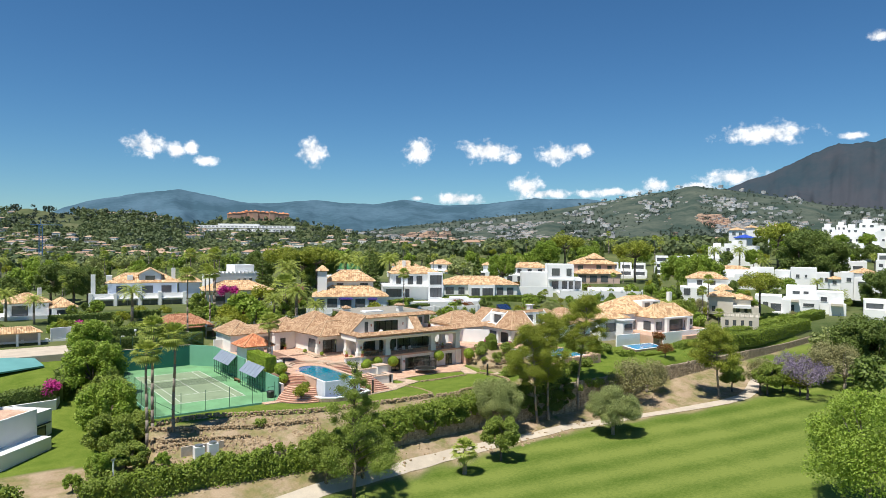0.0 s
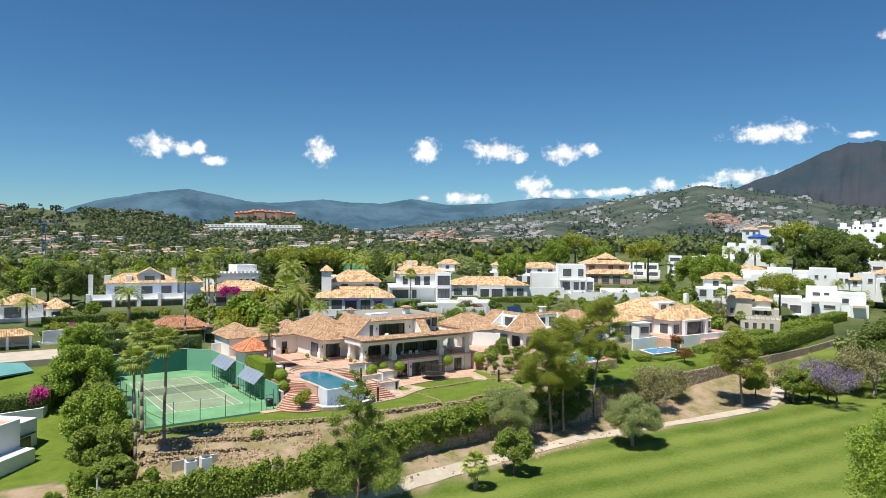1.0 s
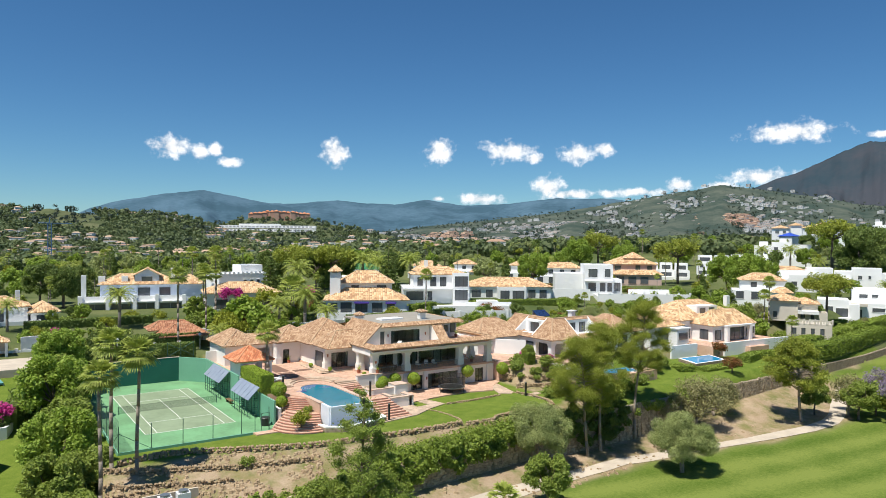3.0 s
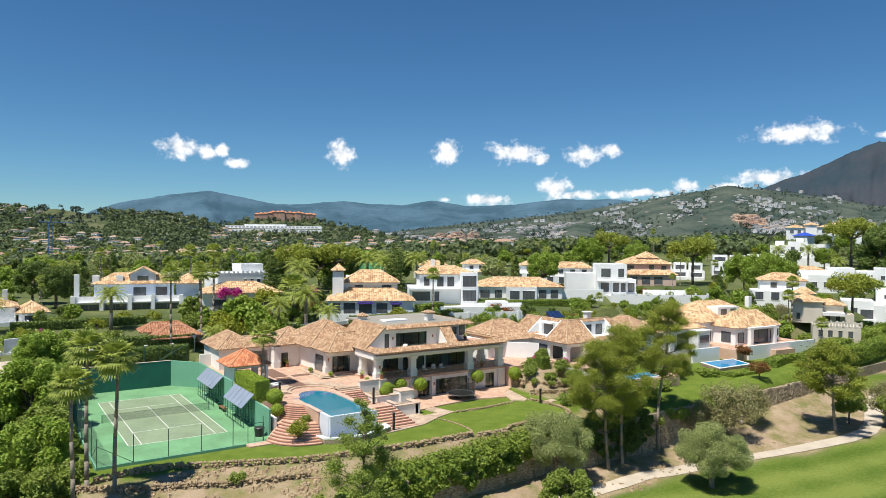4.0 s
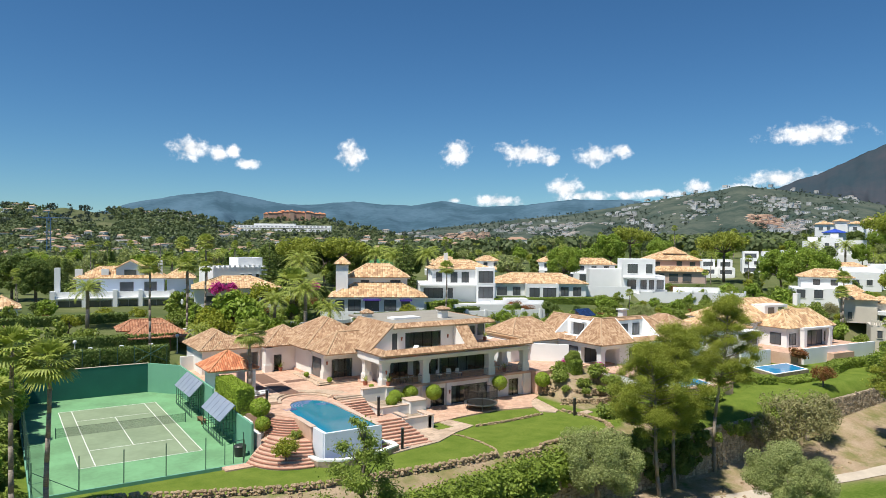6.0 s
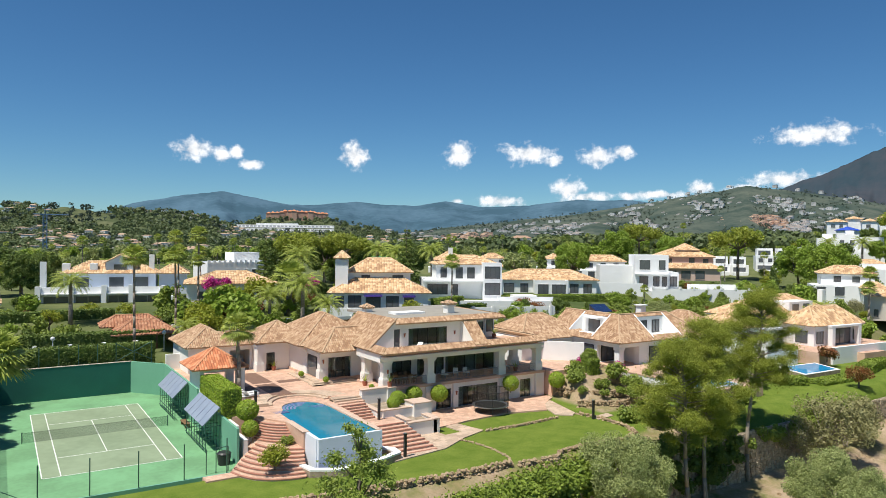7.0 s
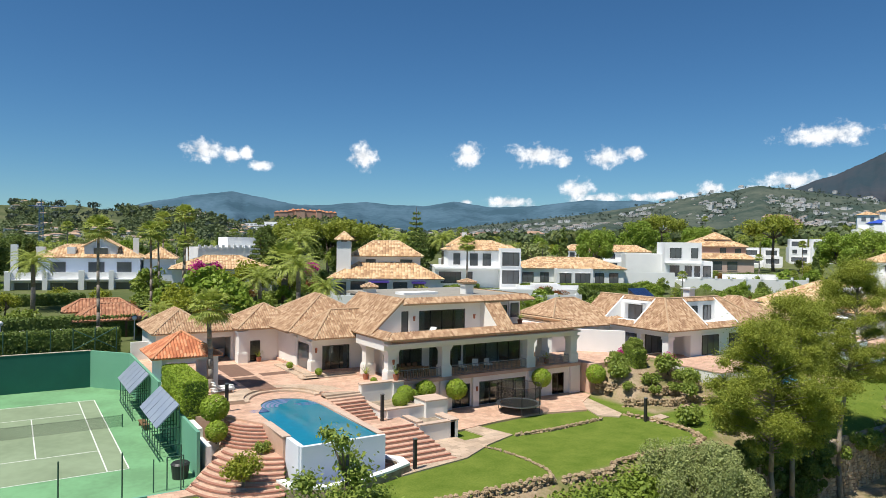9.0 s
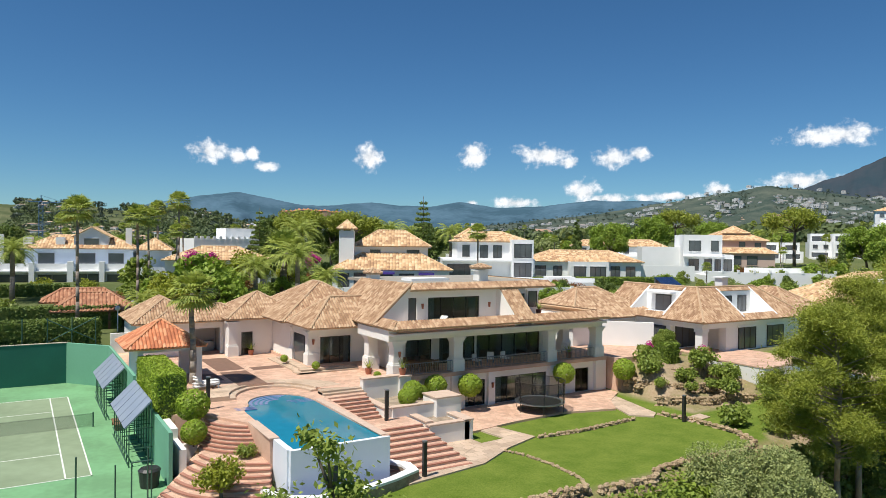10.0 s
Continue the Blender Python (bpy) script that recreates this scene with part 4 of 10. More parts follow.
# ---- patio, pool and steps ----
bm = bmesh.new()
prism(bm, [(4.1, 8.2), (8.6, 8.2), (9.4, 6.6), (14.8, 6.6), (15.6, 3.0), (18.3, 2.2), (21.4, 2.2), (21.4, 9.9), (17.3, 9.9), (17.3, 27), (4.1, 27)], -0.5, PATIO)
solo("patio", bm, M_TERRA, "terracotta-tiled terrace between the house and the pool", "terrace", kind="structure")
bm = bmesh.new()
for k, (x0, x1, y0, y1) in enumerate(((10.4, 12.6, 6.6, 12.6), (10.4, 12.7, 13.2, 19.8), (13.2, 16.2, 12.4, 13.8), (8.6, 10.0, 9.4, 12.4))):
    box(bm, x0, x1, y0, y1, PATIO, PATIO + 0.006)
solo("paving_inlay", bm, M_TERRA_D, "dark cobbled panels set into the terrace", "paving", kind="structure")
bm = boxes((15.7, 21.4, 8.6, 9.9, PATIO - 1, PATIO + 0.13), (16.2, 21.4, 9.1, 9.9, PATIO + 0.13, PATIO + 0.27), (15.9, 17.3, 8.6, 17.2, PATIO - 1, PATIO + 0.135), (16.5, 17.3, 9.2, 16.6, PATIO + 0.135, PATIO + 0.275))
solo("wing_step", bm, M_PATH, "two low sandstone steps round the garden room", "step", kind="structure")


def arc(cx, cy, rx, ry, a0, a1, n=24):
    return [(cx + rx * math.cos(radians(a0 + (a1 - a0) * k / n)), cy + ry * math.sin(radians(a0 + (a1 - a0) * k / n))) for k in range(n + 1)]


# the deck round the pool, with the pool left open in it
POOL_BODY = [(9.0, -9.3), (14.3, -9.7), (14.2, 0.9)]
POOL_TOP = arc(11.9, 1.3, 2.2, 2.6, 20, 175, 20)
POOL_LEFT = [(8.95, 0.0), (8.9, -3.0)]
outer = [(8.45, -7.2), (8.3, -3.0), (6.4, 0.4), (4.1, 1.4), (4.1, 8.3), (15.3, 8.3), (15.7, 2.4), (18.4, 2.3), (18.4, 1.0), (15.2, 0.9), (14.75, -9.8), (14.3, -9.7)]
inner = [(14.2, 0.9), *POOL_TOP, *POOL_LEFT, (8.95, -7.2)]
bm = bmesh.new()
prism(bm, outer + inner, -0.3, DECK)
bmesh.ops.triangulate(bm, faces=[f for f in bm.faces if len(f.verts) > 4])
solo("pool_deck", bm, M_TERRA, "terracotta deck round the swimming pool", "terrace", kind="structure")
pool = thing("swimming_pool", (11.6, -4, 0), label="raised swimming pool with an overflow edge and blue water", category="pool")
bm = boxes((8.7, 14.7, -9.95, -9.65, -0.3, DECK - 0.02), (8.6, 8.95, -9.65, -7.2, -0.3, DECK - 0.02), (14.3, 14.7, -9.65, 0.5, -0.3, DECK - 0.04))
part("overflow_wall", bm, M_BLUISH, pool, "wet blue-white overflow wall")
bm = bmesh.new()
prism(bm, [(8.96, -9.64), (14.29, -9.64), (14.19, 0.9), *POOL_TOP, *POOL_LEFT], DECK - 0.3, DECK - 0.07)
part("water", bm, M_WATER, pool, "rippled clear blue water")
for k in range(4):
    rx, ry = 2.12 - 0.34 * k, 2.5 - 0.4 * k
    ring = arc(11.9, 1.3, rx, ry, 62 + 6 * k, 178, 20)
    ins = arc(11.9, 1.3, rx - 0.2, ry - 0.22, 178, 62 + 6 * k, 20)
    bm = bmesh.new()
    prism(bm, ring + ins, DECK - 0.2, DECK - 0.045 - 0.004 * k)
    part("pool_step", bm, M_POOLSTEP, pool, "lilac tiled step into the water")
for k in range(3):
    part("pool_step", boxes((12.4 + 0.2 * k, 14.15, 1.6 - 0.35 * k, 1.72 - 0.35 * k, DECK - 0.2, DECK - 0.045 - 0.004 * k)), M_POOLSTEP, pool, "lilac tiled step into the water")
    part("pool_step", boxes((8.5, 9.9, 0.2 + 0.3 * k, 0.32 + 0.3 * k, DECK - 0.2, DECK + 0.004)), M_POOLSTEP, pool, "lilac tiled step into the water")
part("coping", boxes((8.35, 8.95, -7.3, -3.0, DECK, DECK + 0.06)), M_RISER, pool, "pale sandstone coping")
part("coping", boxes((14.25, 14.75, -9.6, 0.9, DECK, DECK + 0.05)), M_RISER, pool, "pale sandstone coping")
# catch basin below the overflow wall
bm = bmesh.new()
out = [(7.3, -9.0), (7.6, -10.8), (9.5, -11.9), (12.0, -11.9), (14.5, -11.2), (16.4, -10.4), (16.6, -9.0), (15.6, -7.6)]
ins = [(15.2, -7.9), (15.9, -9.1), (15.8, -10.0), (14.3, -10.7), (12.0, -11.4), (9.7, -11.4), (8.1, -10.5), (7.8, -9.0)]
prism(bm, out + ins, 0.55, 0.7)
bmesh.ops.triangulate(bm, faces=[f for f in bm.faces if len(f.verts) > 4])
part("basin_coping", bm, M_WHITE, pool)
bm = bmesh.new()
prism(bm, [(x * 0.99 + 0.12, y * 0.985 - 0.14) for x, y in out], -0.3, 0.1)
part("basin_floor", bm, M_POOLBLUE, pool)
bm = bmesh.new()
prism(bm, out + ins, -0.4, 0.55)
bmesh.ops.triangulate(bm, faces=[f for f in bm.faces if len(f.verts) > 4])
part("basin_wall", bm, M_STONEW, pool, "low stone wall of the catch basin")

# arc of low steps behind the pool
st = thing("pool_terrace_step", (12, 6, DECK), label="curved sandstone steps above the pool", category="step", kind="structure")
for k in range(2):
    bm = bmesh.new()
    r = 3.35 + 0.45 * (1 - k)
    a_ = arc(12.1, 2.9, r - 0.55, r + 0.1, 8, 172)
    b_ = arc(12.1, 2.9, r + 1.6, r + 1.2, 172, 8)
    prism(bm, a_ + b_, DECK - 0.1, DECK + 0.15 * (2 - k) + 0.004)
    bmesh.ops.triangulate(bm, faces=[f for f in bm.faces if len(f.verts) > 4])
    part("step", bm, M_PATH, st)
for k in range(2):
    part("step", boxes((4.1, 8.6, 7.6 - 0.4 * k, 8.4, DECK - 0.1, DECK + 0.29 - 0.145 * k)), M_PATH, st)
    part("step", boxes((15.2, 18.35, 1.9 - 0.4 * k, 2.8, DECK - 0.1, DECK + 0.29 - 0.145 * k)), M_PATH, st)


def edge_step(L, R, bulge, n=14):
    """A step's bowed front edge from L to R."""
    L, R = Vector((*L, 0)), Vector((*R, 0))
    d = R - L
    o = Vector((d.y, -d.x, 0)).normalized()
    if o.x + o.y > 0:
        o = -o
    return [(L + d * t + o * bulge * 4 * t * (1 - t)).to_2d()[:] for t in [k / n for k in range(n + 1)]]


steps = thing("garden_steps", (6, -4, 0), label="fan of curved brick and sandstone steps beside the pool", category="steps", kind="structure")
FLIGHT = [(2.8 - 0.175 * (k + 1), (6.35 - 0.13 * k, -0.2 - 0.36 * k), (8.25 + 0.02 * k, -3.3 - 0.33 * k), 0.55) for k in range(7)]
FLIGHT += [(1.4 - 0.175 * k, (5.3 - 0.42 * k, -3.6 - 0.40 * k), (8.45 - 0.16 * k, -7.2 - 0.50 * k), 0.7 + 0.08 * k) for k in range(8)]
for z, L, R, b in FLIGHT:
    e = edge_step(L, R, b)
    bm = bmesh.new()
    prism(bm, e + [(9.2, -3.0), (8.5, 0.5), (6.3, 0.6)], -0.3, z - 0.06)
    s = part("step", bm, M_RISER, steps)
    bm = bmesh.new()
    e2 = edge_step((L[0] + 0.5, L[1] + 0.5), (R[0] + 0.3, R[1] + 0.55), b)
    prism(bm, edge_step((L[0] - 0.03, L[1] - 0.03), (R[0], R[1] - 0.03), b) + e2[::-1], z - 0.06, z)
    bmesh.ops.triangulate(bm, faces=[f for f in bm.faces if len(f.verts) > 4])
    part("nosing", bm, M_NOSING, s, "red brick step edge")
    bm = bmesh.new()
    e3 = edge_step((L[0] + 0.16, L[1] + 0.16), (R[0] + 0.1, R[1] + 0.18), b)
    prism(bm, e3 + [(9.2, -3.0), (8.5, 0.5), (6.3, 0.6)], z - 0.05, z + 0.004)
    bmesh.ops.triangulate(bm, faces=[f for f in bm.faces if len(f.verts) > 4])
    part("tread", bm, M_TERRA, s)
part("landing_slab", boxes((0.1, 3.0, -7.7, -6.45, -0.3, 0.14)), M_TERRA, steps)
steps2 = thing("garden_steps", (18, -5, 0), label="straight brick and sandstone steps between pool and lawn", category="steps", kind="structure")
for k in range(15):
    z = DECK - 0.18 * (k + 1) + 0.05
    y = 0.6 - 0.42 * k if k < 6 else -0.6 - 0.62 * k
    x1 = 18.2 if k < 6 else 20.0 + 0.1 * (k - 6)
    s = part("step", boxes((14.76, x1, y - 0.3, 1.0, -0.3, z - 0.06)), M_RISER, steps2)
    part("nosing", boxes((14.76, x1, y - 0.34, y - 0.1, z - 0.06, z)), M_NOSING, s, "red brick step edge")
    part("tread", boxes((14.76, x1, y - 0.1, 1.0, z - 0.06, z - 0.003)), M_TERRA, s)

gw = thing("garden_wall", (21, -1, 0), label="stepped white garden walls with sandstone coping", category="wall", kind="structure")
for x0, x1, y0, y1, z1 in ((18.4, 21.4, 1.7, 2.3, 3.75), (21.4, 22.4, 1.5, 2.5, 3.7), (18.4, 18.9, -2.0, 1.7, 2.3), (18.9, 22.6, -2.2, -1.7, 2.35), (22.3, 24.4, -2.6, -0.6, 2.75), (20.3, 23.6, -5.0, -4.5, 1.55), (23.2, 23.9, -5.0, -2.6, 1.6), (20.3, 20.8, -4.5, -2.2, 1.7)):
    w_ = part("wall_block", boxes((x0, x1, y0, y1, -0.3, z1 - 0.1)), M_WALL, gw)
    part("coping", boxes((x0 - 0.06, x1 + 0.06, y0 - 0.06, y1 + 0.06, z1 - 0.1, z1)), M_RISER, w_)
part("planting_soil", boxes((18.9, 22.3, -1.7, 1.7, -0.3, 2.15), (20.8, 23.2, -4.5, -2.2, -0.3, 1.3)), M_STONEW, gw)
part("wall_block", boxes((4.1, 4.5, -1.6, 1.4, -0.3, 2.6), (4.1, 4.5, -4.2, -1.6, -0.3, 2.0), (4.5, 5.6, -1.75, -1.4, -0.3, 1.6)), M_WALL, gw)

# lower terrace and garden paths
bm = bmesh.new()
prism(bm, [(20.8, -4.6), (25.0, -3.6), (29.0, -2.9), (34.5, -2.4), (39.5, -3.6), (41.5, -1.0), (44.5, 1.0), (44.5, 2.9), (20.8, 2.9)], -0.3, LOW)
solo("lower_terrace", bm, M_TERRA, "terracotta paving in front of the lower storey", "terrace", kind="structure")
bm = bmesh.new()
for k, q in enumerate(([(15.5, -10.9), (21.5, -9.9), (20.6, -8.6), (15.5, -9.4)], [(20.5, -8.2), (21.5, -9.9), (24.8, -8.0), (23.8, -6.2)], [(23.8, -6.2), (24.8, -8.0), (28.2, -6.7), (26.0, -6.0)],
                       [(26.0, -6.2), (28.2, -6.7), (27.2, -2.9), (25.6, -3.2)], [(20.5, -8.2), (23.8, -6.2), (23.6, -3.4), (21.0, -4.4)])):
    prism(bm, q, -0.3, 0.13 + 0.004 * k)
solo("garden_path", bm, M_PATH, "sandstone flagged garden path", "path", kind="structure")
bm = bmesh.new()
prism(bm, [(39.0, -5.6), (40.4, -6.9), (41.5, -6.2), (43.4, 0.8), (41.4, 0.8)], -0.3, 0.15)
prism(bm, [(41.8, -9.6), (44.5, -9.2), (44.6, -8.1), (42.0, -8.4)], -0.3, 0.13)
solo("garden_path", bm, M_PATH, "sandstone flagged garden path", "path", kind="structure")

# ---- tennis court ----
solo("court_surround", boxes((-14.8, 3.5, -6.2, 30.6, -0.3, 0.0)), M_COURT_O, "green acrylic surround of the tennis court", "court", kind="structure")
court = thing("tennis_court", (-5.5, 11.9, 0), label="grey-green hard tennis court with white lines", category="tennis court", kind="structure")
part("playing_surface", boxes((-10.97, 0, 0, 23.77, -0.1, 0.006)), M_COURT, court)
LW = 0.09
for x0, x1, y0, y1 in ((-10.97, 0, 0, LW), (-10.97, 0, 23.77 - LW, 23.77), (-10.97, -10.97 + LW, 0, 23.77), (-LW, 0, 0, 23.77), (-9.6, -9.6 + LW, 0, 23.77), (-1.37 - LW, -1.37, 0, 23.77), (-9.6, -1.37, 5.485, 5.485 + LW), (-9.6, -1.37, 18.285 - LW, 18.285), (-5.485 - LW / 2, -5.485 + LW / 2, 5.485, 18.285)):
    part("line", boxes((x0, x1, y0, y1, -0.05, 0.011)), M_LINE, court)
net = thing("tennis_net", (-5.5, 11.885, 0), label="dark tennis net on two posts", category="net")
for x in (-12.0, 1.0):
    bm = bmesh.new()
    rod(bm, (x, 11.885, 0), (x, 11.885, 1.09), 0.05)
    part("post", bm, M_GMETAL, net)
part("netting", boxes((-12.0, 1.0, 11.88, 11.89, 0.05, 0.98)), M_NETD, net)
part("tape", boxes((-12.0, 1.0, 11.87, 11.9, 0.96, 1.03)), M_NETD, net)
cw = thing("court_wall", (-5, 30, 0), label="green-painted practice wall round the tennis court", category="wall", kind="structure")
# The back and left-hand panels have a darker green than the side wall.
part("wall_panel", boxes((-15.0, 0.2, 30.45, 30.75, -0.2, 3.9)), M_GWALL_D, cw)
bm = bmesh.new()
prism(bm, [(0.2, 30.45), (3.5, 26.6), (3.75, 26.8), (0.4, 30.75)], -0.2, 3.9)
part("wall_panel", bm, M_GWALL, cw)
part("wall_panel", boxes((3.5, 3.72, -4.3, 26.6, -0.2, 3.1), (3.5, 3.72, 10, 26.6, 3.1, 3.9)), M_GWALL, cw)
part("cap", boxes((-15.02, 0.3, 30.42, 30.78, 3.9, 3.96)), M_PAVE, cw)
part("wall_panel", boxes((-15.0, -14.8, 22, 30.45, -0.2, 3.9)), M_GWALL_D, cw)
part("kerb", boxes((-15.0, 3.0, -6.4, -6.2, -0.4, 0.12), (-15.0, -14.8, -6.2, 22, -0.4, 0.12)), M_GWALL, cw)
fence = thing("court_fence", (-6, -6.3, 0), label="tall green wire fence round the tennis court", category="fence")
for k in range(6):
    x = -14.9 + 3.4 * k
    bm = bmesh.new()
    rod(bm, (x, -6.3, 0.0), (x, -6.3, 3.0), 0.045)
    part("post", bm, M_GMETAL, fence)
for k in range(1, 8):
    bm = bmesh.new()
    rod(bm, (-14.9, -6.3 + 4.0 * k, 0.0), (-14.9, -6.3 + 4.0 * k, 3.6), 0.045)
    part("post", bm, M_GMETAL, fence)
bm = bmesh.new()
rod(bm, (-14.9, -2.3, 0.1), (-14.9, -6.3, 2.2), 0.03)
rod(bm, (-11.5, -6.3, 0.1), (-14.9, -6.3, 2.2), 0.03)
part("brace", bm, M_GMETAL, fence)
part("netting", boxes((-14.905, -14.895, -6.3, 22, 0.1, 3.6)), M_NET, fence)
bm = bmesh.new()
for x in (0.6, 1.4, 2.4):
    rod(bm, (x, -5.6, 0), (x, -5.6, 2.1), 0.04)
rod(bm, (1.4, -5.6, 2.1), (2.4, -5.6, 2.1), 0.04)
part("gate_frame", bm, M_GMETAL, fence)
for k in range(9):
    bm = bmesh.new()
    x = -14 + 2.1 * k
    rod(bm, (x, 31.2, 0.5), (x, 31.2, 6.3), 0.05)
    part("tall_post", bm, M_GMETAL, fence)
bm = bmesh.new()
rod(bm, (-1.5, 31.2, 3.9), (2.8, 31.2, 6.2), 0.05)
rod(bm, (-1.5, 31.2, 6.2), (2.8, 31.2, 3.9), 0.05)
part("brace", bm, M_GMETAL, fence)
# tilted solar water heaters on frames along the court
for y0, y1 in ((0.5, 8.0), (13.4, 21.4)):
    sol = thing("solar_water_heater", (2.5, (y0 + y1) / 2, 0), label="tilted blue-grey solar heating panels on green frames", category="solar panel", group="solar heaters")
    n = 5
    for k in range(n):
        a, b = y0 + (y1 - y0) * k / n + 0.04, y0 + (y1 - y0) * (k + 1) / n - 0.04
        bm = bmesh.new()
        vs = [bm.verts.new(p) for p in ((1.75, a, 2.45), (1.75, b, 2.45), (3.3, b, 4.0), (3.3, a, 4.0), (1.82, a, 2.39), (1.82, b, 2.39), (3.37, b, 3.94), (3.37, a, 3.94))]
        for q in ((0, 1, 2, 3), (7, 6, 5, 4), (0, 4, 5, 1), (1, 5, 6, 2), (2, 6, 7, 3), (3, 7, 4, 0)):
            bm.faces.new([vs[i] for i in q])
        part("panel", bm, M_SOLAR, sol)
    n = 7
    for k in range(n + 1):
        y = y0 + (y1 - y0) * k / n
        bm = boxes((2.0, 2.06, y - 0.03, y + 0.03, 0, 2.6), (2.0, 3.4, y - 0.03, y + 0.03, 2.3, 2.36), (3.3, 3.36, y - 0.03, y + 0.03, 0, 3.9), (2.0, 3.4, y - 0.03, y + 0.03, 1.1, 1.15))
        part("frame", bm, M_GMETAL, sol)
    part("pipe", boxes((1.9, 1.96, y0, y1, 0.25, 0.31), (1.9, 1.96, y0, y1, 0.75, 0.8)), M_GMETAL, sol)



# ---- plants ----
RNG = np.random.default_rng(7)


def leaf_cloud(clumps, n, size, out=0.5, aspect=1.7, flat=1.0, rng=RNG, loose=False):
    """n small leaves spread over clumps (x, y, z, radius), thicker towards each clump's outside."""
    c = np.array(clumps, float)
    w = c[:, 3] ** 2
    k = rng.choice(len(c), n, p=w / w.sum())
    d = rng.normal(size=(n, 3))
    d /= np.linalg.norm(d, axis=1)[:, None]
    r = np.abs(rng.normal(size=n)) * 0.72 if loose else rng.random(n) ** 0.45
    p = c[k, :3] + d * (r * c[k, 3])[:, None] * np.array((1, 1, flat))
    nrm = d * out + rng.normal(size=(n, 3)) * 0.6 + np.array((0, 0, 0.35))
    nrm /= np.linalg.norm(nrm, axis=1)[:, None]
    a = np.cross(nrm, rng.normal(size=(n, 3)))
    a /= np.linalg.norm(a, axis=1)[:, None]
    b = np.cross(nrm, a)
    s = size * (0.6 + 0.8 * rng.random(n))[:, None]
    v = np.stack([p - a * s * aspect * 0.5, p + b * s * 0.5, p + a * s * aspect * 0.5, p - b * s * 0.5], 1).reshape(-1, 3)
    f = np.arange(4 * n).reshape(-1, 4)
    return v.tolist(), f.tolist()


def limbs(bm, base, tips, r0, r1=0.03, sag=0.0, rng=RNG):
    """Bent branches from a base point to each tip."""
    b = Vector(base)
    for t in tips:
        t = Vector(t)
        m = b.lerp(t, 0.5) + Vector(rng.normal(size=3) * 0.06 * (t - b).length) + Vector((0, 0, sag))
        rod(bm, b, m, r0, 6, (r0 + r1) / 2)
        rod(bm, m, t, (r0 + r1) / 2, 6, r1)


def bent_trunk(bm, pts, r0, r1, n=8):
    for i in range(len(pts) - 1):
        a, b = r0 + (r1 - r0) * i / (len(pts) - 1), r0 + (r1 - r0) * (i + 1) / (len(pts) - 1)
        rod(bm, pts[i], pts[i + 1], a, n, b)


def crown_clumps(n, rx, ry, rz, cz, r, rng=RNG, low=-0.7):
    out = []
    while len(out) < n:
        d = rng.normal(size=3)
        d /= np.linalg.norm(d)
        if d[2] < low:
            continue
        q = 0.45 + 0.5 * rng.random() ** 0.5
        out.append((d[0] * rx * q, d[1] * ry * q, cz + d[2] * rz * q, r * (0.7 + 0.6 * rng.random())))
    return out


def make_tree(name, label, h, rx, rz, cz, clumps, n, leaf, lm, bark=None, trunk=0.18, clump_r=None, lean=0.0, multi=1, category="tree", group="", fork=0.35):
    root = thing(name, label=label, category=category, group=group)
    cl = crown_clumps(clumps, rx, rx, rz, cz, clump_r or rx * 0.36)
    bm = bmesh.new()
    for m in range(multi):
        ang = m * 2.4
        top = Vector((lean * h * 0.5 + 0.12 * m * math.cos(ang), 0.12 * m * math.sin(ang), h * fork))
        mid = top * 0.5 + Vector((RNG.normal() * 0.05 * h * 0.3, RNG.normal() * 0.05 * h * 0.3, 0))
        bent_trunk(bm, [(0.15 * m, 0.1 * m, -0.3), mid, top], trunk * 1.25, trunk * 0.8)
        limbs(bm, top, [(c[0] + lean * h, c[1], c[2]) for c in cl[m::multi][:14]], trunk * 0.5)
    part("trunk", bm, bark or M_BARK, root, local=True, smooth=True)
    v, f = leaf_cloud([(c[0] + lean * h, c[1], c[2], c[3]) for c in cl], n, leaf)
    part("crown", (v, f), lm, root, local=True)
    return root


LIGHTER = {}


def put(ob, x, y, z=None, s=1.0, rz=0.0, sz=None, label=""):
    """A copy at its place on the ground; far from the garden the lighter make of the same tree."""
    z = ground_z(x, y) if z is None else z
    if (y > 30 or x > 95) and s < 1.2:
        ob = LIGHTER.get(ob.name, ob)
    m = pose(x, y, z, 0, 0, rz) @ Matrix.Diagonal((s / ob.scale.x, s / ob.scale.y, (sz or s) / ob.scale.z, 1))
    c = copy_thing(ob, m)
    if label:
        c["label"] = label
    return c


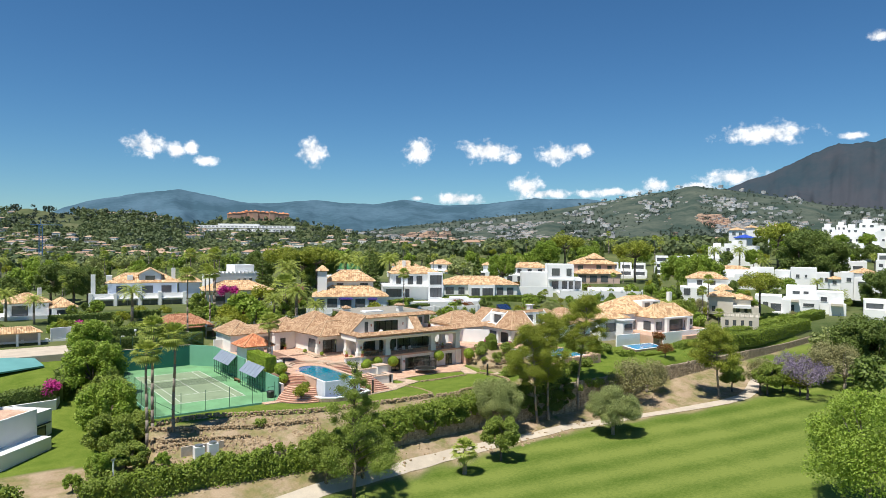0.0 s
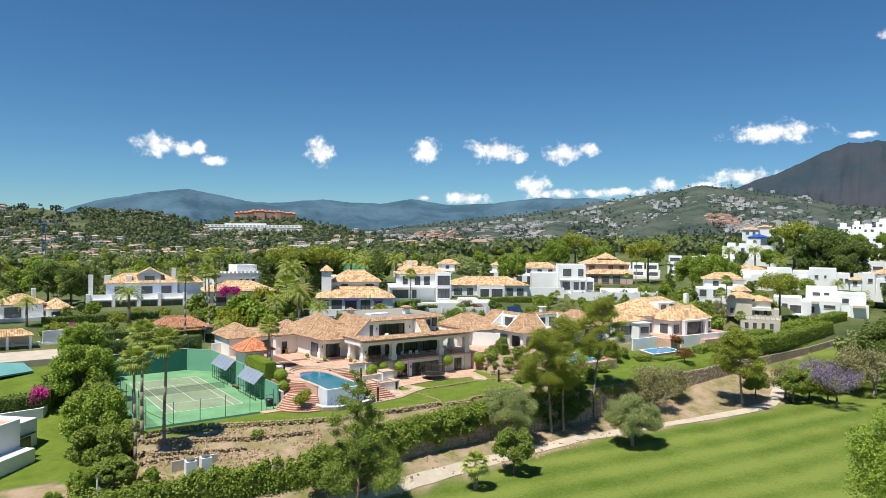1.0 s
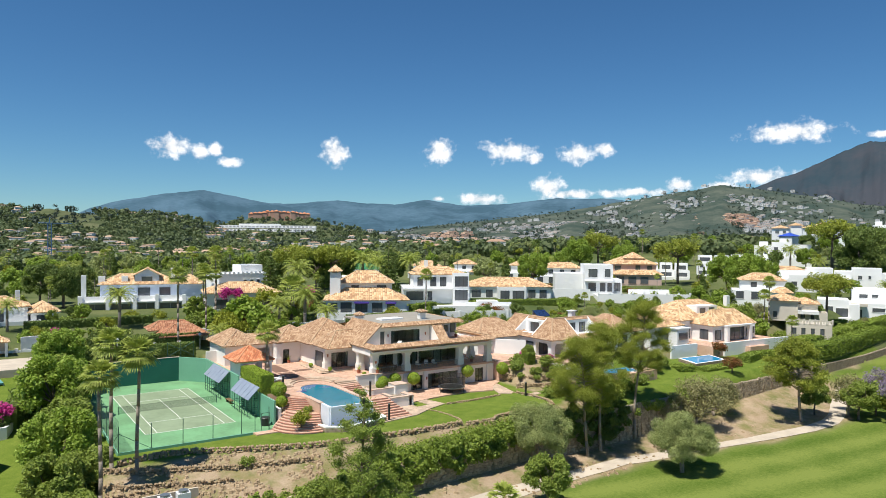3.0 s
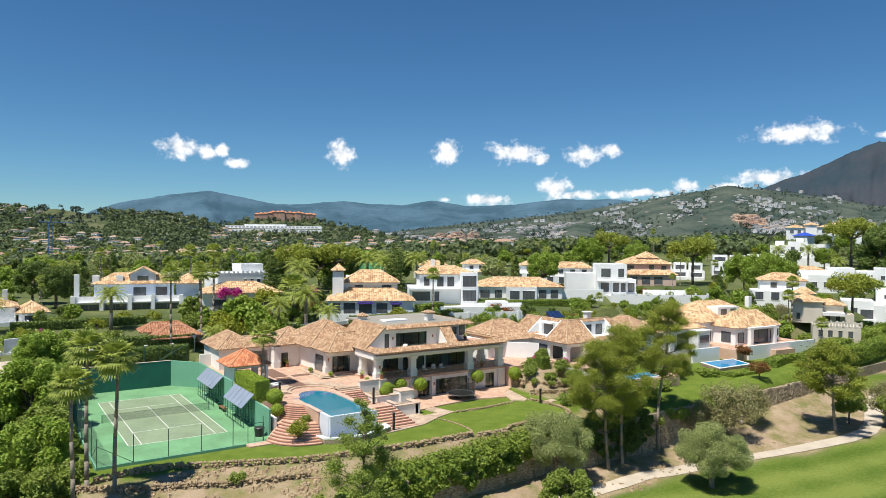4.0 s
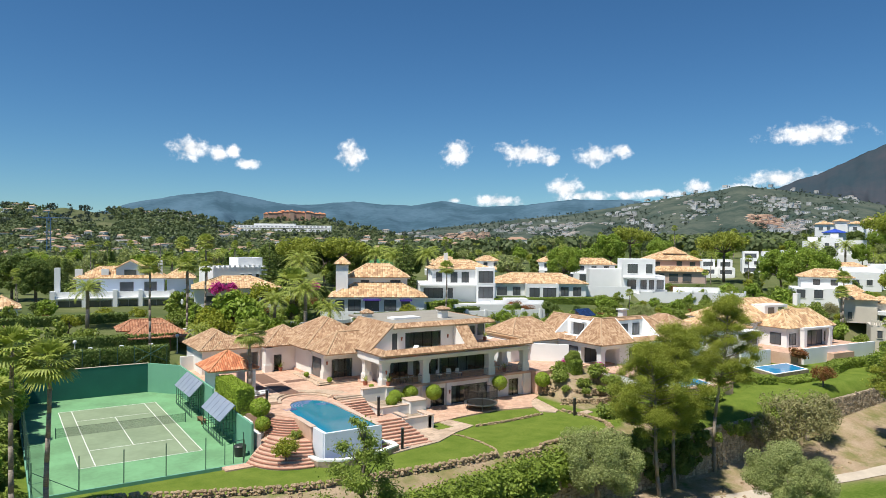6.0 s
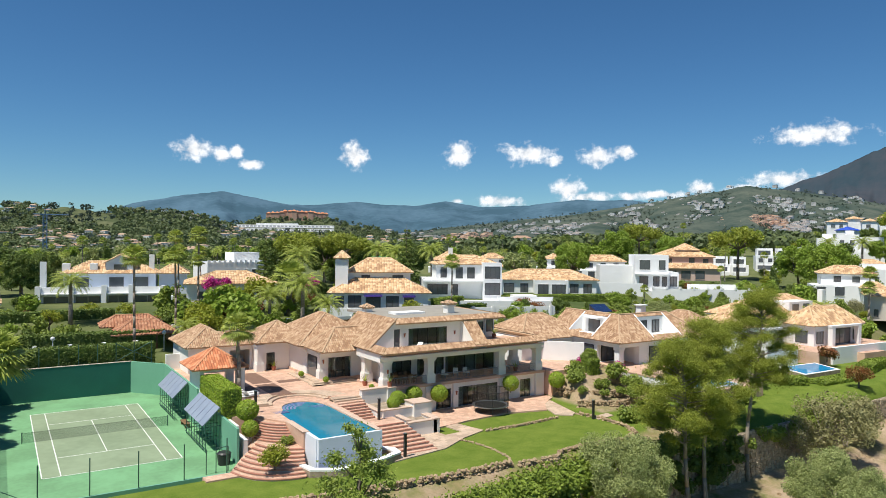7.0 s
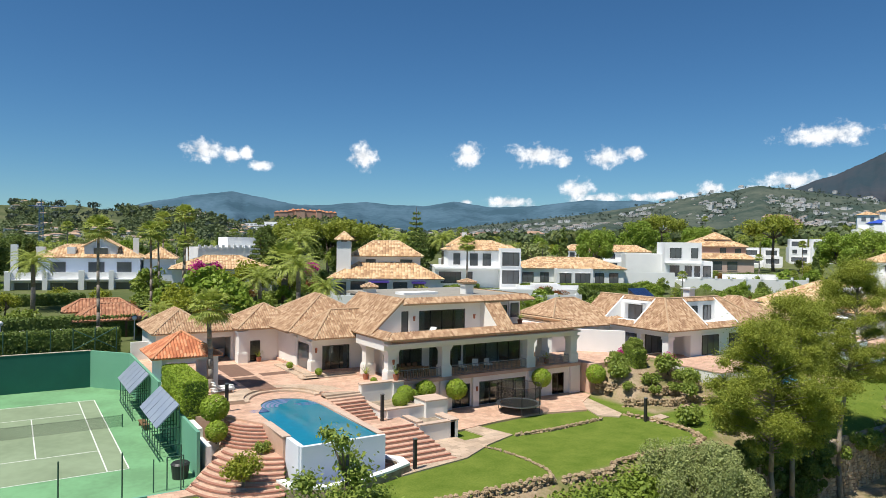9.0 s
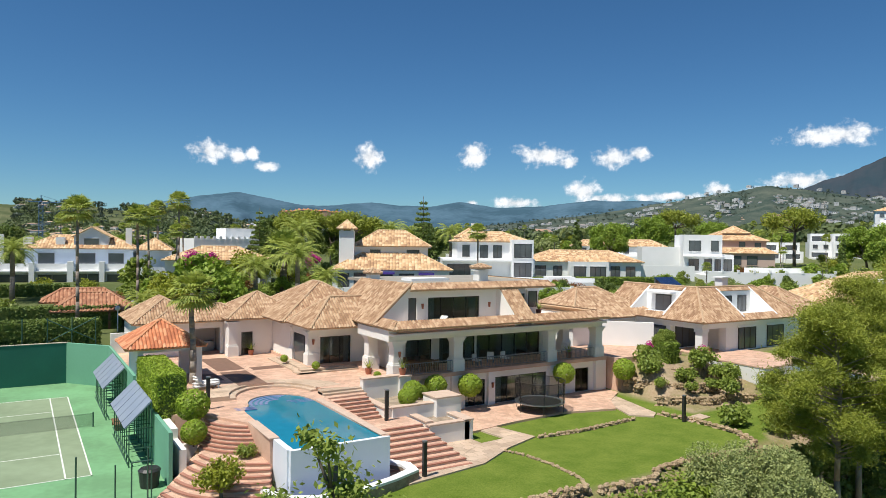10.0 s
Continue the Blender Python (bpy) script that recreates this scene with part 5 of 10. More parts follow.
def fan_palm(h, n, label, fr=1.5, trunk=0.17, skirt=True, group="fan palms"):
    root = thing("fan_palm", label=label, category="palm tree", group=group)
    bm = bmesh.new()
    pts = [(0.0, 0, -0.3)]
    for k in range(1, 9):
        pts.append((0.10 * math.sin(k * 0.7), 0.08 * math.sin(k * 0.5), h * k / 8))
    bent_trunk(bm, pts, trunk * 1.3, trunk * 0.85, 8)
    part("trunk", bm, M_PALMBARK, root, local=True, smooth=True)
    verts, faces = [], []
    for k in range(n):
        az = k * 2.39996
        el = radians(84 - 122 * (k / n) ** 0.85 + 9 * math.sin(k * 5.3))
        d = Vector((math.cos(az) * math.cos(el), math.sin(az) * math.cos(el), math.sin(el)))
        side = Vector((-math.sin(az), math.cos(az), 0))
        up = side.cross(d)
        hub = Vector((0, 0, h)) + d * fr * 0.55
        for j in range(11):
            a = radians(-62 + 124 * j / 10)
            dr = d * math.cos(a) + side * math.sin(a)
            L = fr * (0.75 + 0.25 * math.cos(a)) * (0.9 + 0.2 * RNG.random())
            w = side * 0.05 * fr * math.cos(a) - d * 0.05 * fr * math.sin(a)
            tip = hub + dr * L * 0.75 + Vector((0, 0, -0.10 * L - 0.16 * L * RNG.random())) + up * 0.05
            midp = hub + dr * L * 0.45 + up * 0.03
            i = len(verts)
            verts += [hub[:], (midp + w)[:], tip[:], (midp - w)[:]]
            faces.append((i, i + 1, i + 2, i + 3))
        i = len(verts)
        o = Vector((0, 0, h))
        verts += [(o + side * 0.03)[:], (o - side * 0.03)[:], (hub - side * 0.02)[:], (hub + side * 0.02)[:]]
        faces.append((i, i + 1, i + 2, i + 3))
    part("crown", (verts, faces), L_PALM, root, local=True)
    return root


def feather_palm(h, n, L, label, trunk=0.25, lm=None, group="date palms"):
    root = thing("date_palm", label=label, category="palm tree", group=group)
    bm = bmesh.new()
    bent_trunk(bm, [(0, 0, -0.3), (0.05, 0.03, h * 0.5), (0, 0, h)], trunk * 1.2, trunk, 9)
    part("trunk", bm, M_PALMBARK, root, local=True, smooth=True)
    verts, faces = [], []
    for k in range(n):
        az = k * 2.39996
        el0 = radians(78 - 85 * (k / n))
        side = Vector((-math.sin(az), math.cos(az), 0))
        p = Vector((0, 0, h))
        el = el0
        seg = 12
        for j in range(seg):
            d = Vector((math.cos(az) * math.cos(el), math.sin(az) * math.cos(el), math.sin(el)))
            q = p + d * (L / seg)
            wl_ = L * 0.17 * math.sin(math.pi * min(1, (j + 1.2) / (seg + 1))) ** 0.7
            for sg in (-1, 1):
                for e in (0.25, 0.75):
                    i = len(verts)
                    b0 = p.lerp(q, e - 0.2)
                    b1 = p.lerp(q, e + 0.16)
                    tip = b1 + side * sg * wl_ + d * wl_ * 0.5 + Vector((0, 0, -wl_ * 0.45))
                    verts += [b0[:], b1[:], tip[:]]
                    faces.append((i, i + 1, i + 2))
            p = q
            el -= radians(105 / seg) * (0.6 + 0.8 * j / seg)
    part("crown", (verts, faces), lm or L_PALM, root, local=True)
    return root


def pine(h, clumps, n, label, lean=0.0, rx=4.5, crown0=0.35, seed=1, leaf=0.15):
    rng = np.random.default_rng(seed)
    root = thing("pine_tree", label=label, category="pine tree", group="tall pines")
    bm = bmesh.new()
    pts = [(lean * h * (k / 6) ** 1.5, 0.02 * h * math.sin(k), h * k / 6 - 0.4) for k in range(7)]
    bent_trunk(bm, pts, 0.25, 0.06, 9)
    cl = []
    for k in range(clumps):
        f = crown0 + (1 - crown0) * (k + rng.random()) / clumps
        r = rx * (1.05 - abs((f - crown0) / (1 - crown0) - 0.38) * 1.25) * (0.45 + 0.6 * rng.random())
        a = rng.random() * 6.28
        x = lean * h * f ** 1.5
        cl.append((x + r * math.cos(a), r * math.sin(a), h * f * 0.97, 0.55 + 0.5 * rng.random()))
        rod(bm, (x, 0.02 * h * math.sin(f * 6), h * f * 0.94 - 0.6), cl[-1][:3], 0.06, 5, 0.02)
    cl.append((lean * h, 0, h * 0.97, 1.2))
    part("trunk", bm, M_BARKP, root, local=True, smooth=True)
    v, f = leaf_cloud(cl, n, leaf, 0.25, 3.4, 0.62, rng, True)
    part("crown", (v, f), L_PINE, root, local=True)
    return root


def cypress(h, r, n, label, lm=None):
    root = thing("cypress_tree", label=label, category="cypress", group="cypresses")
    bm = rod(bmesh.new(), (0, 0, -0.3), (0, 0, h * 0.4), 0.14, 7, 0.06)
    part("trunk", bm, M_BARK, root, local=True)
    cl = [(RNG.normal() * 0.15 * r, RNG.normal() * 0.15 * r, h * (0.06 + 0.9 * k / 15), r * (1.05 - 0.85 * (k / 15) ** 1.3) * (0.85 + 0.3 * RNG.random())) for k in range(16)]
    part("crown", leaf_cloud(cl, n, 0.28, 0.8), lm or L_DARK, root, local=True)
    return root


def conifer(h, r, n, label):
    root = thing("fir_tree", label=label, category="conifer", group="firs")
    bm = rod(bmesh.new(), (0, 0, -0.3), (0, 0, h), 0.22, 8, 0.03)
    cl = []
    tiers = 13
    for k in range(tiers):
        f = 0.14 + 0.84 * k / tiers
        rr = r * (1 - f) ** 0.8 + 0.2
        for j in range(7):
            a = j * 0.9 + k * 0.5
            cl.append((rr * 0.62 * math.cos(a), rr * 0.62 * math.sin(a), h * f, rr * 0.42))
            rod(bm, (0, 0, h * f + 0.2), (rr * math.cos(a), rr * math.sin(a), h * f - 0.1), 0.04, 4, 0.015)
    part("trunk", bm, M_BARK, root, local=True)
    part("crown", leaf_cloud(cl, n, 0.3, 0.3, 2.2, 0.35), L_DARK, root, local=True)
    return root


def bush(name, label, rx, rz, n, leaf, lm, category="bush", group="", tight=False, stem=0.0):
    root = thing(name, label=label, category=category, group=group)
    bm = bmesh.new()
    rod(bm, (0, 0, -0.2), (0, 0, stem + rz), 0.07, 6, 0.03)
    part("stem", bm, M_BARK, root, local=True)
    if tight:
        cl = [(0, 0, stem + rz, rx)]
        rng = RNG
        d = rng.normal(size=(n, 3))
        d /= np.linalg.norm(d, axis=1)[:, None]
        p = d * np.array((rx, rx, rz)) * (0.93 + 0.1 * rng.random(n))[:, None] + np.array((0, 0, stem + rz))
        nr = d + rng.normal(size=(n, 3)) * 0.45
        nr /= np.linalg.norm(nr, axis=1)[:, None]
        a = np.cross(nr, rng.normal(size=(n, 3)))
        a /= np.linalg.norm(a, axis=1)[:, None]
        b = np.cross(nr, a)
        v = np.stack([p - a * leaf, p + b * leaf * 0.6, p + a * leaf, p - b * leaf * 0.6], 1).reshape(-1, 3)
        part("foliage", (v.tolist(), np.arange(4 * n).reshape(-1, 4).tolist()), lm, root, local=True)
    else:
        cl = crown_clumps(9, rx * 0.7, rx * 0.7, rz * 0.7, stem + rz, rx * 0.5)
        part("foliage", leaf_cloud(cl, n, leaf, 0.5), lm, root, local=True)
    return root


def hedge(pts, w, h, lm=None, per=110, leaf=0.15, label="clipped green hedge", z0=None, rough=0.06, name="hedge"):
    """A clipped hedge along a plan line: a dense core under a coat of leaves."""
    lm = lm or L_HEDGE
    root = thing(name, (*pts[0], ground_z(*pts[0]) if z0 is None else z0), label=label, category="hedge")
    core = bmesh.new()
    V = []
    for (xa, ya), (xb, yb) in zip(pts, pts[1:]):
        L = math.hypot(xb - xa, yb - ya)
        ux, uy = (xb - xa) / L, (yb - ya) / L
        k = max(1, int(L / 4))
        for i in range(k):
            a, b = i / k, (i + 1) / k
            m = (a + b) / 2
            zb = (ground_z(xa + (xb - xa) * m, ya + (yb - ya) * m) if z0 is None else z0)
            M = Matrix.Translation((xa + (xb - xa) * m, ya + (yb - ya) * m, zb)) @ Matrix.Rotation(math.atan2(uy, ux), 4, "Z")
            l2 = L / k / 2
            box(core, -l2 - 0.02, l2 + 0.02, -w / 2 + 0.12, w / 2 - 0.12, -0.5, h - 0.12, M)
            n = int(per * 2 * l2 * (w + 2 * h) / 2)
            s = RNG.random(n) * (w + 2 * h)
            t = (RNG.random(n) * 2 - 1) * l2
            y = np.where(s < h, -w / 2, np.where(s < h + w, s - h - w / 2, w / 2))
            z = np.where(s < h, s, np.where(s < h + w, h, 2 * h + w - s))
            ny = np.where(s < h, -1.0, np.where(s < h + w, 0, 1.0))
            nz = np.where((s >= h) & (s < h + w), 1.0, 0.1)
            p = np.stack([t, y, z], 1) + RNG.normal(size=(n, 3)) * rough
            nr = np.stack([np.zeros(n), ny, nz], 1) + RNG.normal(size=(n, 3)) * 0.5
            nr /= np.linalg.norm(nr, axis=1)[:, None]
            aa = np.cross(nr, RNG.normal(size=(n, 3)))
            aa /= np.linalg.norm(aa, axis=1)[:, None]
            bb = np.cross(nr, aa)
            q = np.stack([p - aa * leaf, p + bb * leaf * 0.6, p + aa * leaf, p - bb * leaf * 0.6], 1).reshape(-1, 3)
            R3 = np.array(M.to_3x3())
            V.append(q @ R3.T + np.array(M.translation))
            for sg, last in ((-1, i == 0 and (xa, ya) == tuple(pts[0])), (1, i == k - 1 and (xb, yb) == tuple(pts[-1]))):
                if last:
                    n = int(per * w * h)
                    p = np.stack([np.full(n, sg * l2), (RNG.random(n) - 0.5) * w, RNG.random(n) * h], 1) + RNG.normal(size=(n, 3)) * rough
                    nr = np.array((sg, 0, 0.1)) + RNG.normal(size=(n, 3)) * 0.5
                    nr /= np.linalg.norm(nr, axis=1)[:, None]
                    aa = np.cross(nr, RNG.normal(size=(n, 3)))
                    aa /= np.linalg.norm(aa, axis=1)[:, None]
                    bb = np.cross(nr, aa)
                    q = np.stack([p - aa * leaf, p + bb * leaf * 0.6, p + aa * leaf, p - bb * leaf * 0.6], 1).reshape(-1, 3)
                    V.append(q @ R3.T + np.array(M.translation))
    V = np.concatenate(V)
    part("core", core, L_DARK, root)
    part("foliage", (V.tolist(), np.arange(len(V)).reshape(-1, 4).tolist()), lm, root)
    return root


T_OLIVE = make_tree("olive_tree", "grey-green olive tree with a rounded crown", 7.2, 4.0, 2.7, 4.6, 60, 80000, 0.088, L_OLIVE, M_BARKP, 0.24, 1.05, multi=2)
T_BROAD = make_tree("broadleaf_tree", "bushy green garden tree", 6.5, 2.7, 2.6, 4.1, 50, 19000, 0.15, L_BROAD, clump_r=0.74)
T_BRIGHT = make_tree("broadleaf_tree", "bright green leafy garden tree", 7, 3.2, 2.8, 4.4, 50, 16000, 0.17, L_BRIGHT, clump_r=0.85)
T_DARK = make_tree("evergreen_tree", "dense dark evergreen tree", 7, 2.6, 3.0, 4.0, 50, 19000, 0.15, L_DARK, clump_r=0.76)
T_GREY = make_tree("shrubby_tree", "straggly grey-green tree on dry ground", 6.5, 3.8, 2.4, 3.8, 26, 5200, 0.15, L_GREYG, M_BARKP, 0.16, 1.1, multi=3, fork=0.25)
T_LILAC = make_tree("jacaranda_tree", "jacaranda tree in lilac blossom", 8.5, 5.2, 2.6, 6.0, 30, 3000, 0.2, L_LILAC, M_BARK, 0.25, 1.25)
T_UMB = make_tree("umbrella_pine", "umbrella pine with a flat spreading crown", 11, 5.6, 1.7, 9.2, 34, 5200, 0.28, L_PINE, M_BARK, 0.28, 1.35, category="pine tree", fork=0.62)
T_YEL = make_tree("broadleaf_tree", "yellow-green leafy shrub tree", 4.5, 2.2, 1.8, 2.7, 16, 2000, 0.2, L_YEL, clump_r=0.9)
T_RED = make_tree("broadleaf_tree", "garden tree with reddish foliage", 5.0, 2.4, 2.0, 3.0, 16, 2000, 0.2, L_REDF, clump_r=0.9)
T_BROADF = make_tree("broadleaf_tree", "bushy green garden tree", 6.5, 2.7, 2.6, 4.1, 24, 1700, 0.42, L_BROAD, clump_r=1.1)
T_BRIGHTF = make_tree("broadleaf_tree", "bright green leafy garden tree", 7, 3.2, 2.8, 4.4, 24, 1700, 0.45, L_BRIGHT, clump_r=1.2)
T_DARKF = make_tree("evergreen_tree", "dense dark evergreen tree", 7, 2.6, 3.0, 4.0, 24, 1900, 0.42, L_DARK, clump_r=1.15)
T_OLIVEF = make_tree("olive_tree", "grey-green olive tree with a rounded crown", 7.2, 4.0, 2.7, 4.6, 30, 2200, 0.42, L_OLIVE, M_BARKP, 0.24, 1.2)


def stepped_tree():
    """A young tree with a broad low crown and a thin open leader."""
    root = thing("broadleaf_tree", label="young broadleaf tree with a broad low crown and open top", category="tree")
    rng = np.random.default_rng(31)
    cl = []
    for k in range(54):
        f = (k + 0.5) / 54
        z = 3.6 + 11.2 * f ** 1.25
        r = (4.3 * (1 - f) ** 0.75 + 0.5) * (0.25 + 0.75 * rng.random() ** 0.6)
        a = k * 2.4 + rng.random()
        cl.append((r * math.cos(a), r * math.sin(a), z + 0.5 * rng.normal(), (0.95 - 0.55 * f) * (0.7 + 0.6 * rng.random())))
    bm = bmesh.new()
    bent_trunk(bm, [(0, 0, -0.4), (0.15, 0.05, 4), (-0.1, 0.12, 8.5), (0.1, 0, 14.4)], 0.22, 0.05)
    for c in cl:
        rod(bm, (0.03, 0.05, max(2.4, c[2] - 1.1 - 0.25 * math.hypot(c[0], c[1]))), c[:3], 0.055, 5, 0.015)
    part("trunk", bm, M_BARK, root, local=True, smooth=True)
    part("crown", leaf_cloud(cl, 80000, 0.085, 0.5, 1.8, 0.8, rng, True), L_BROAD, root, local=True)
    return root


T_POOL = stepped_tree()
T_SHADE = make_tree("broadleaf_tree", "large pale-green broadleaf tree at the fairway's edge", 14.5, 7.0, 6.4, 8.0, 75, 36000, 0.16, L_BRIGHT, M_BARKP, 0.32, 1.7)
T_PALM = fan_palm(14.2, 46, "tall slender fan palm", fr=1.8)
T_PALMS = fan_palm(3.2, 34, "short young fan palm", fr=1.7, trunk=0.24)
T_DATE = feather_palm(6.0, 36, 3.4, "feather-leaved date palm with arching fronds")
T_CYP = cypress(9, 1.15, 2600, "tall dark columnar cypress")
T_FIR = conifer(15, 3.6, 4200, "tall pointed dark conifer")
B_GREEN = bush("shrub", "rounded green garden shrub", 1.2, 0.85, 1000, 0.17, L_BROAD)
B_BALL = bush("topiary_ball", "clipped round topiary shrub", 0.85, 0.8, 1500, 0.1, L_CLIP, tight=True, category="topiary")
B_BOUG = bush("bougainvillea", "bougainvillea in magenta bloom", 1.3, 0.9, 900, 0.16, L_BOUG)
B_RED = bush("shrub", "garden shrub with red flowers", 1.2, 0.8, 900, 0.16, L_REDF)
PINE_A = pine(18.6, 80, 170000, "tall pine with an irregular clumped crown", -0.02, 4.2, 0.47, 3, 0.052)
PINE_B = pine(17.0, 74, 150000, "tall pine leaning slightly beside its neighbours", -0.14, 4.2, 0.45, 5, 0.052)
PINE_C = pine(20.8, 76, 170000, "tall straight pine with a dense crown", 0.08, 4.4, 0.54, 9, 0.052)
PINE_D = pine(13.0, 70, 60000, "leaning pine on the dry slope", -0.22, 4.8, 0.45, 12, 0.1)
LIGHTER.update({T_BROAD.name: T_BROADF, T_BRIGHT.name: T_BRIGHTF, T_DARK.name: T_DARKF, T_OLIVE.name: T_OLIVEF})
PROTOS = [T_OLIVE, T_BROAD, T_BRIGHT, T_DARK, T_GREY, T_LILAC, T_UMB, T_YEL, T_RED, T_BROADF, T_BRIGHTF, T_DARKF, T_OLIVEF, T_POOL, T_SHADE, T_PALM, T_PALMS, T_DATE, T_CYP, T_FIR, B_GREEN, B_BALL, B_BOUG, B_RED, PINE_A, PINE_B, PINE_C, PINE_D]


def settle(ob, x, y, z=None, s=1.0, rz=0.0):
    """The first of its kind, moved to its own place."""
    ob.matrix_basis = pose(x, y, ground_z(x, y) if z is None else z, 0, 0, rz) @ Matrix.Diagonal((s, s, s, 1))


settle(T_OLIVE, 49.4, -31.3)
put(T_OLIVE, 33.3, -20.9, None, 1.05, 80)
settle(PINE_A, 45.3, -20.9, -6.4)
settle(T_DARK, 47.6, -19.3, -6.2, 0.75)
settle(PINE_B, 42.4, -21.2, -6.4)
settle(PINE_C, 53.4, -20.1, -5.9)
settle(PINE_D, 82.6, -29.4, None, 1.05)
settle(T_GREY, 66, -21.6, None, 1.15)
put(T_GREY, 71.5, -21, None, 0.95, 60)
put(T_GREY, 62, -20.4, None, 0.8, 140)
settle(T_LILAC, 93.4, -40.6, None, 0.85)
put(T_LILAC, 101.5, -33.5, None, 0.8, 70)
settle(T_BROAD, 26.7, -29.9, None, 0.95)
put(T_BROAD, 90.9, -34.3, None, 0.95, 30)
settle(T_PALMS, 19.2, -31.0)
settle(T_SHADE, 48, -70, -6.9)
settle(T_BRIGHT, -23.6, -17.4, None, 0.45)
settle(T_POOL, 2.8, -29.8, -7.3, 1.1)
put(T_BROAD, 0.4, -27.0, None, 1.0, 20)
put(T_BROAD, 5.4, -27.3, None, 0.9, 200)
settle(T_PALM, -17.9, -14.5, -3.0, 0.93)
put(T_PALM, -16.3, -10.9, -1.2, 0.98, 70)
put(T_PALM, -14.1, -12.6, -2.4, 1.0, 150)
T_PALMT = fan_palm(6.9, 46, "fan palm with a full crown standing on the terrace", fr=1.7, trunk=0.2)
settle(T_PALMT, 7.5, 9.0, PATIO)
# boundary planting beside the court
for k, (x, y, s) in enumerate(((-18.8, -9, 0.9), (-20.4, -3.5, 1.1), (-19.2, 1.5, 1.2), (-18.6, 7, 1.15), (-19.4, 12.5, 1.2), (-18.2, 18, 1.1), (-17.8, 23.5, 1.05), (-17.6, 28, 1.0), (-21.5, -12, 1.0), (-20.6, -16.5, 0.8))):
    put((T_BROAD, T_BRIGHT, T_BROAD)[k % 3], x, y, None, s * 1.05, 47 * k, s * (0.9 + 0.18 * math.sin(k * 1.9)))
    put((T_BRIGHT, T_BROAD)[k % 2], x + 1.3 * math.sin(k * 2.7), y + 2.6, None, s * (0.5 + 0.2 * math.sin(k * 4.1)), 83 * k, s * 0.62)
    put(B_GREEN, x + 1.8, y + 1.2, None, 1.1 + 0.4 * math.sin(k * 3.3), 29 * k)
for k in range(10):
    x = -46 + 3.2 * k
    put(B_GREEN if k % 3 else T_BRIGHT, x, wall_line(x) + 1.2 + 1.5 * math.sin(k * 2.1), None, (0.28, 1.3, 0.9)[k % 3], 31 * k)
for k in range(14):
    put(B_GREEN, -25 + 2.1 * k, -21.6 - 1.2 * math.sin(k * 1.7), -3.4 + 0.5 * math.sin(k * 2.3), 0.8 + 0.35 * math.sin(k * 3.1) ** 2, 40 * k)
settle(B_GREEN, -3.7, -15.6, None, 0.7)
settle(B_BALL, 24.9, 1.9, 1.75, 1.05)
for x, y, z, s in ((28.0, 1.55, 1.45, 1.15), (38.4, 1.75, 1.5, 1.15), (44.6, 0.4, 1.5, 1.2), (20.6, -1.2, 2.1, 0.8), (21.9, 0.3, 2.1, 0.9), (22.8, 0.6, 2.1, 0.6), (5.6, -0.4, 2.7, 1.2), (5.3, -2.2, 1.7, 0.9), (16.2, 13.4, PATIO + 0.3, 0.4), (17.4, 8.9, PATIO + 0.3, 0.4), (20.4, 3.4, PATIO + 0.2, 0.35)):
    put(B_BALL, x, y, z, s, 0)
put(B_GREEN, 44.1, -11.6, 0.1, 1.05)
put(B_GREEN, 7.6, -5.4, 1.4, 0.5)
put(T_YEL, 5.3, -8.8, 0, 0.55)
for x, y, s in ((45.3, -14.4, 1.0), (47.5, -15, 1.1), (50, -14.6, 1.2), (49.2, -17.2, 1.6), (51, -17.6, 1.8), (47, -17.8, 1.7), (53.6, -15.8, 1.3), (56.5, -15.5, 1.2), (60, -12.5, 1.0), (63, -13, 1.1), (66, -11.5, 1.0), (70, -10, 1.3), (73, -9.5, 1.0)):
    put(B_GREEN, x, y, None, s, x * 40)
# rock garden beside the house
for x, y, z, s in ((45.6, -3.2, 1.3, 0.55), (47.4, -5.0, 1.2, 0.5), (49.6, -5.4, 1.2, 0.6), (46.6, -0.6, 2.0, 0.6), (49.0, -3.4, 1.9, 0.5), (51.8, -4.4, 1.9, 0.7), (48.6, 1.4, 2.7, 0.7)):
    put(B_GREEN, x, y, z, s, 60 * x)
for k, (x, y, z, s, t) in enumerate(((46.2, -1.2, 2.2, 1.0, B_GREEN), (47.6, 0.5, 2.6, 1.1, B_GREEN), (50.6, 0.8, 3.0, 0.42, T_BROAD), (48.4, -3.6, 1.6, 0.8, B_GREEN), (51.6, -3.0, 2.5, 1.2, B_GREEN), (52.6, -5.2, 1.6, 1.0, B_GREEN), (51.0, 3.0, 3.3, 0.5, B_BOUG), (53.4, -1.6, 3.2, 0.55, B_BOUG), (50.4, -6.4, 0.9, 0.9, B_GREEN), (53.6, -8.6, 0.4, 1.1, B_GREEN))):
    put(t, x, y, z, s if t is not T_DARK else 0.35, 50 * k)
# hedges
hedge([(4.6, 1.2), (4.6, 9.4)], 1.8, 3.4, L_CLIP, 260, 0.1, "tall clipped bright green hedge beside the pavilion", 2.0, 0.03)
hedge([(-16, 32.6), (3.2, 32.6)], 1.6, 2.9, L_DARK, 160, 0.14, "tall dark hedge behind the tennis court", 3.0, 0.09)
hedge([(8, -21.0), (14, -20.7), (23, -19.3), (32, -17.3)], 1.8, 1.3, L_HEDGE, 150, 0.16, "loose green hedge above the stone wall", -1.7, 0.3)
hedge([(-26, -20.6), (-14, -21.4), (-2, -23.0), (3, -23.2)], 2.4, 2.3, L_HEDGE, 110, 0.17, "loose green hedge hanging over the stone wall", -5.0, 0.35)
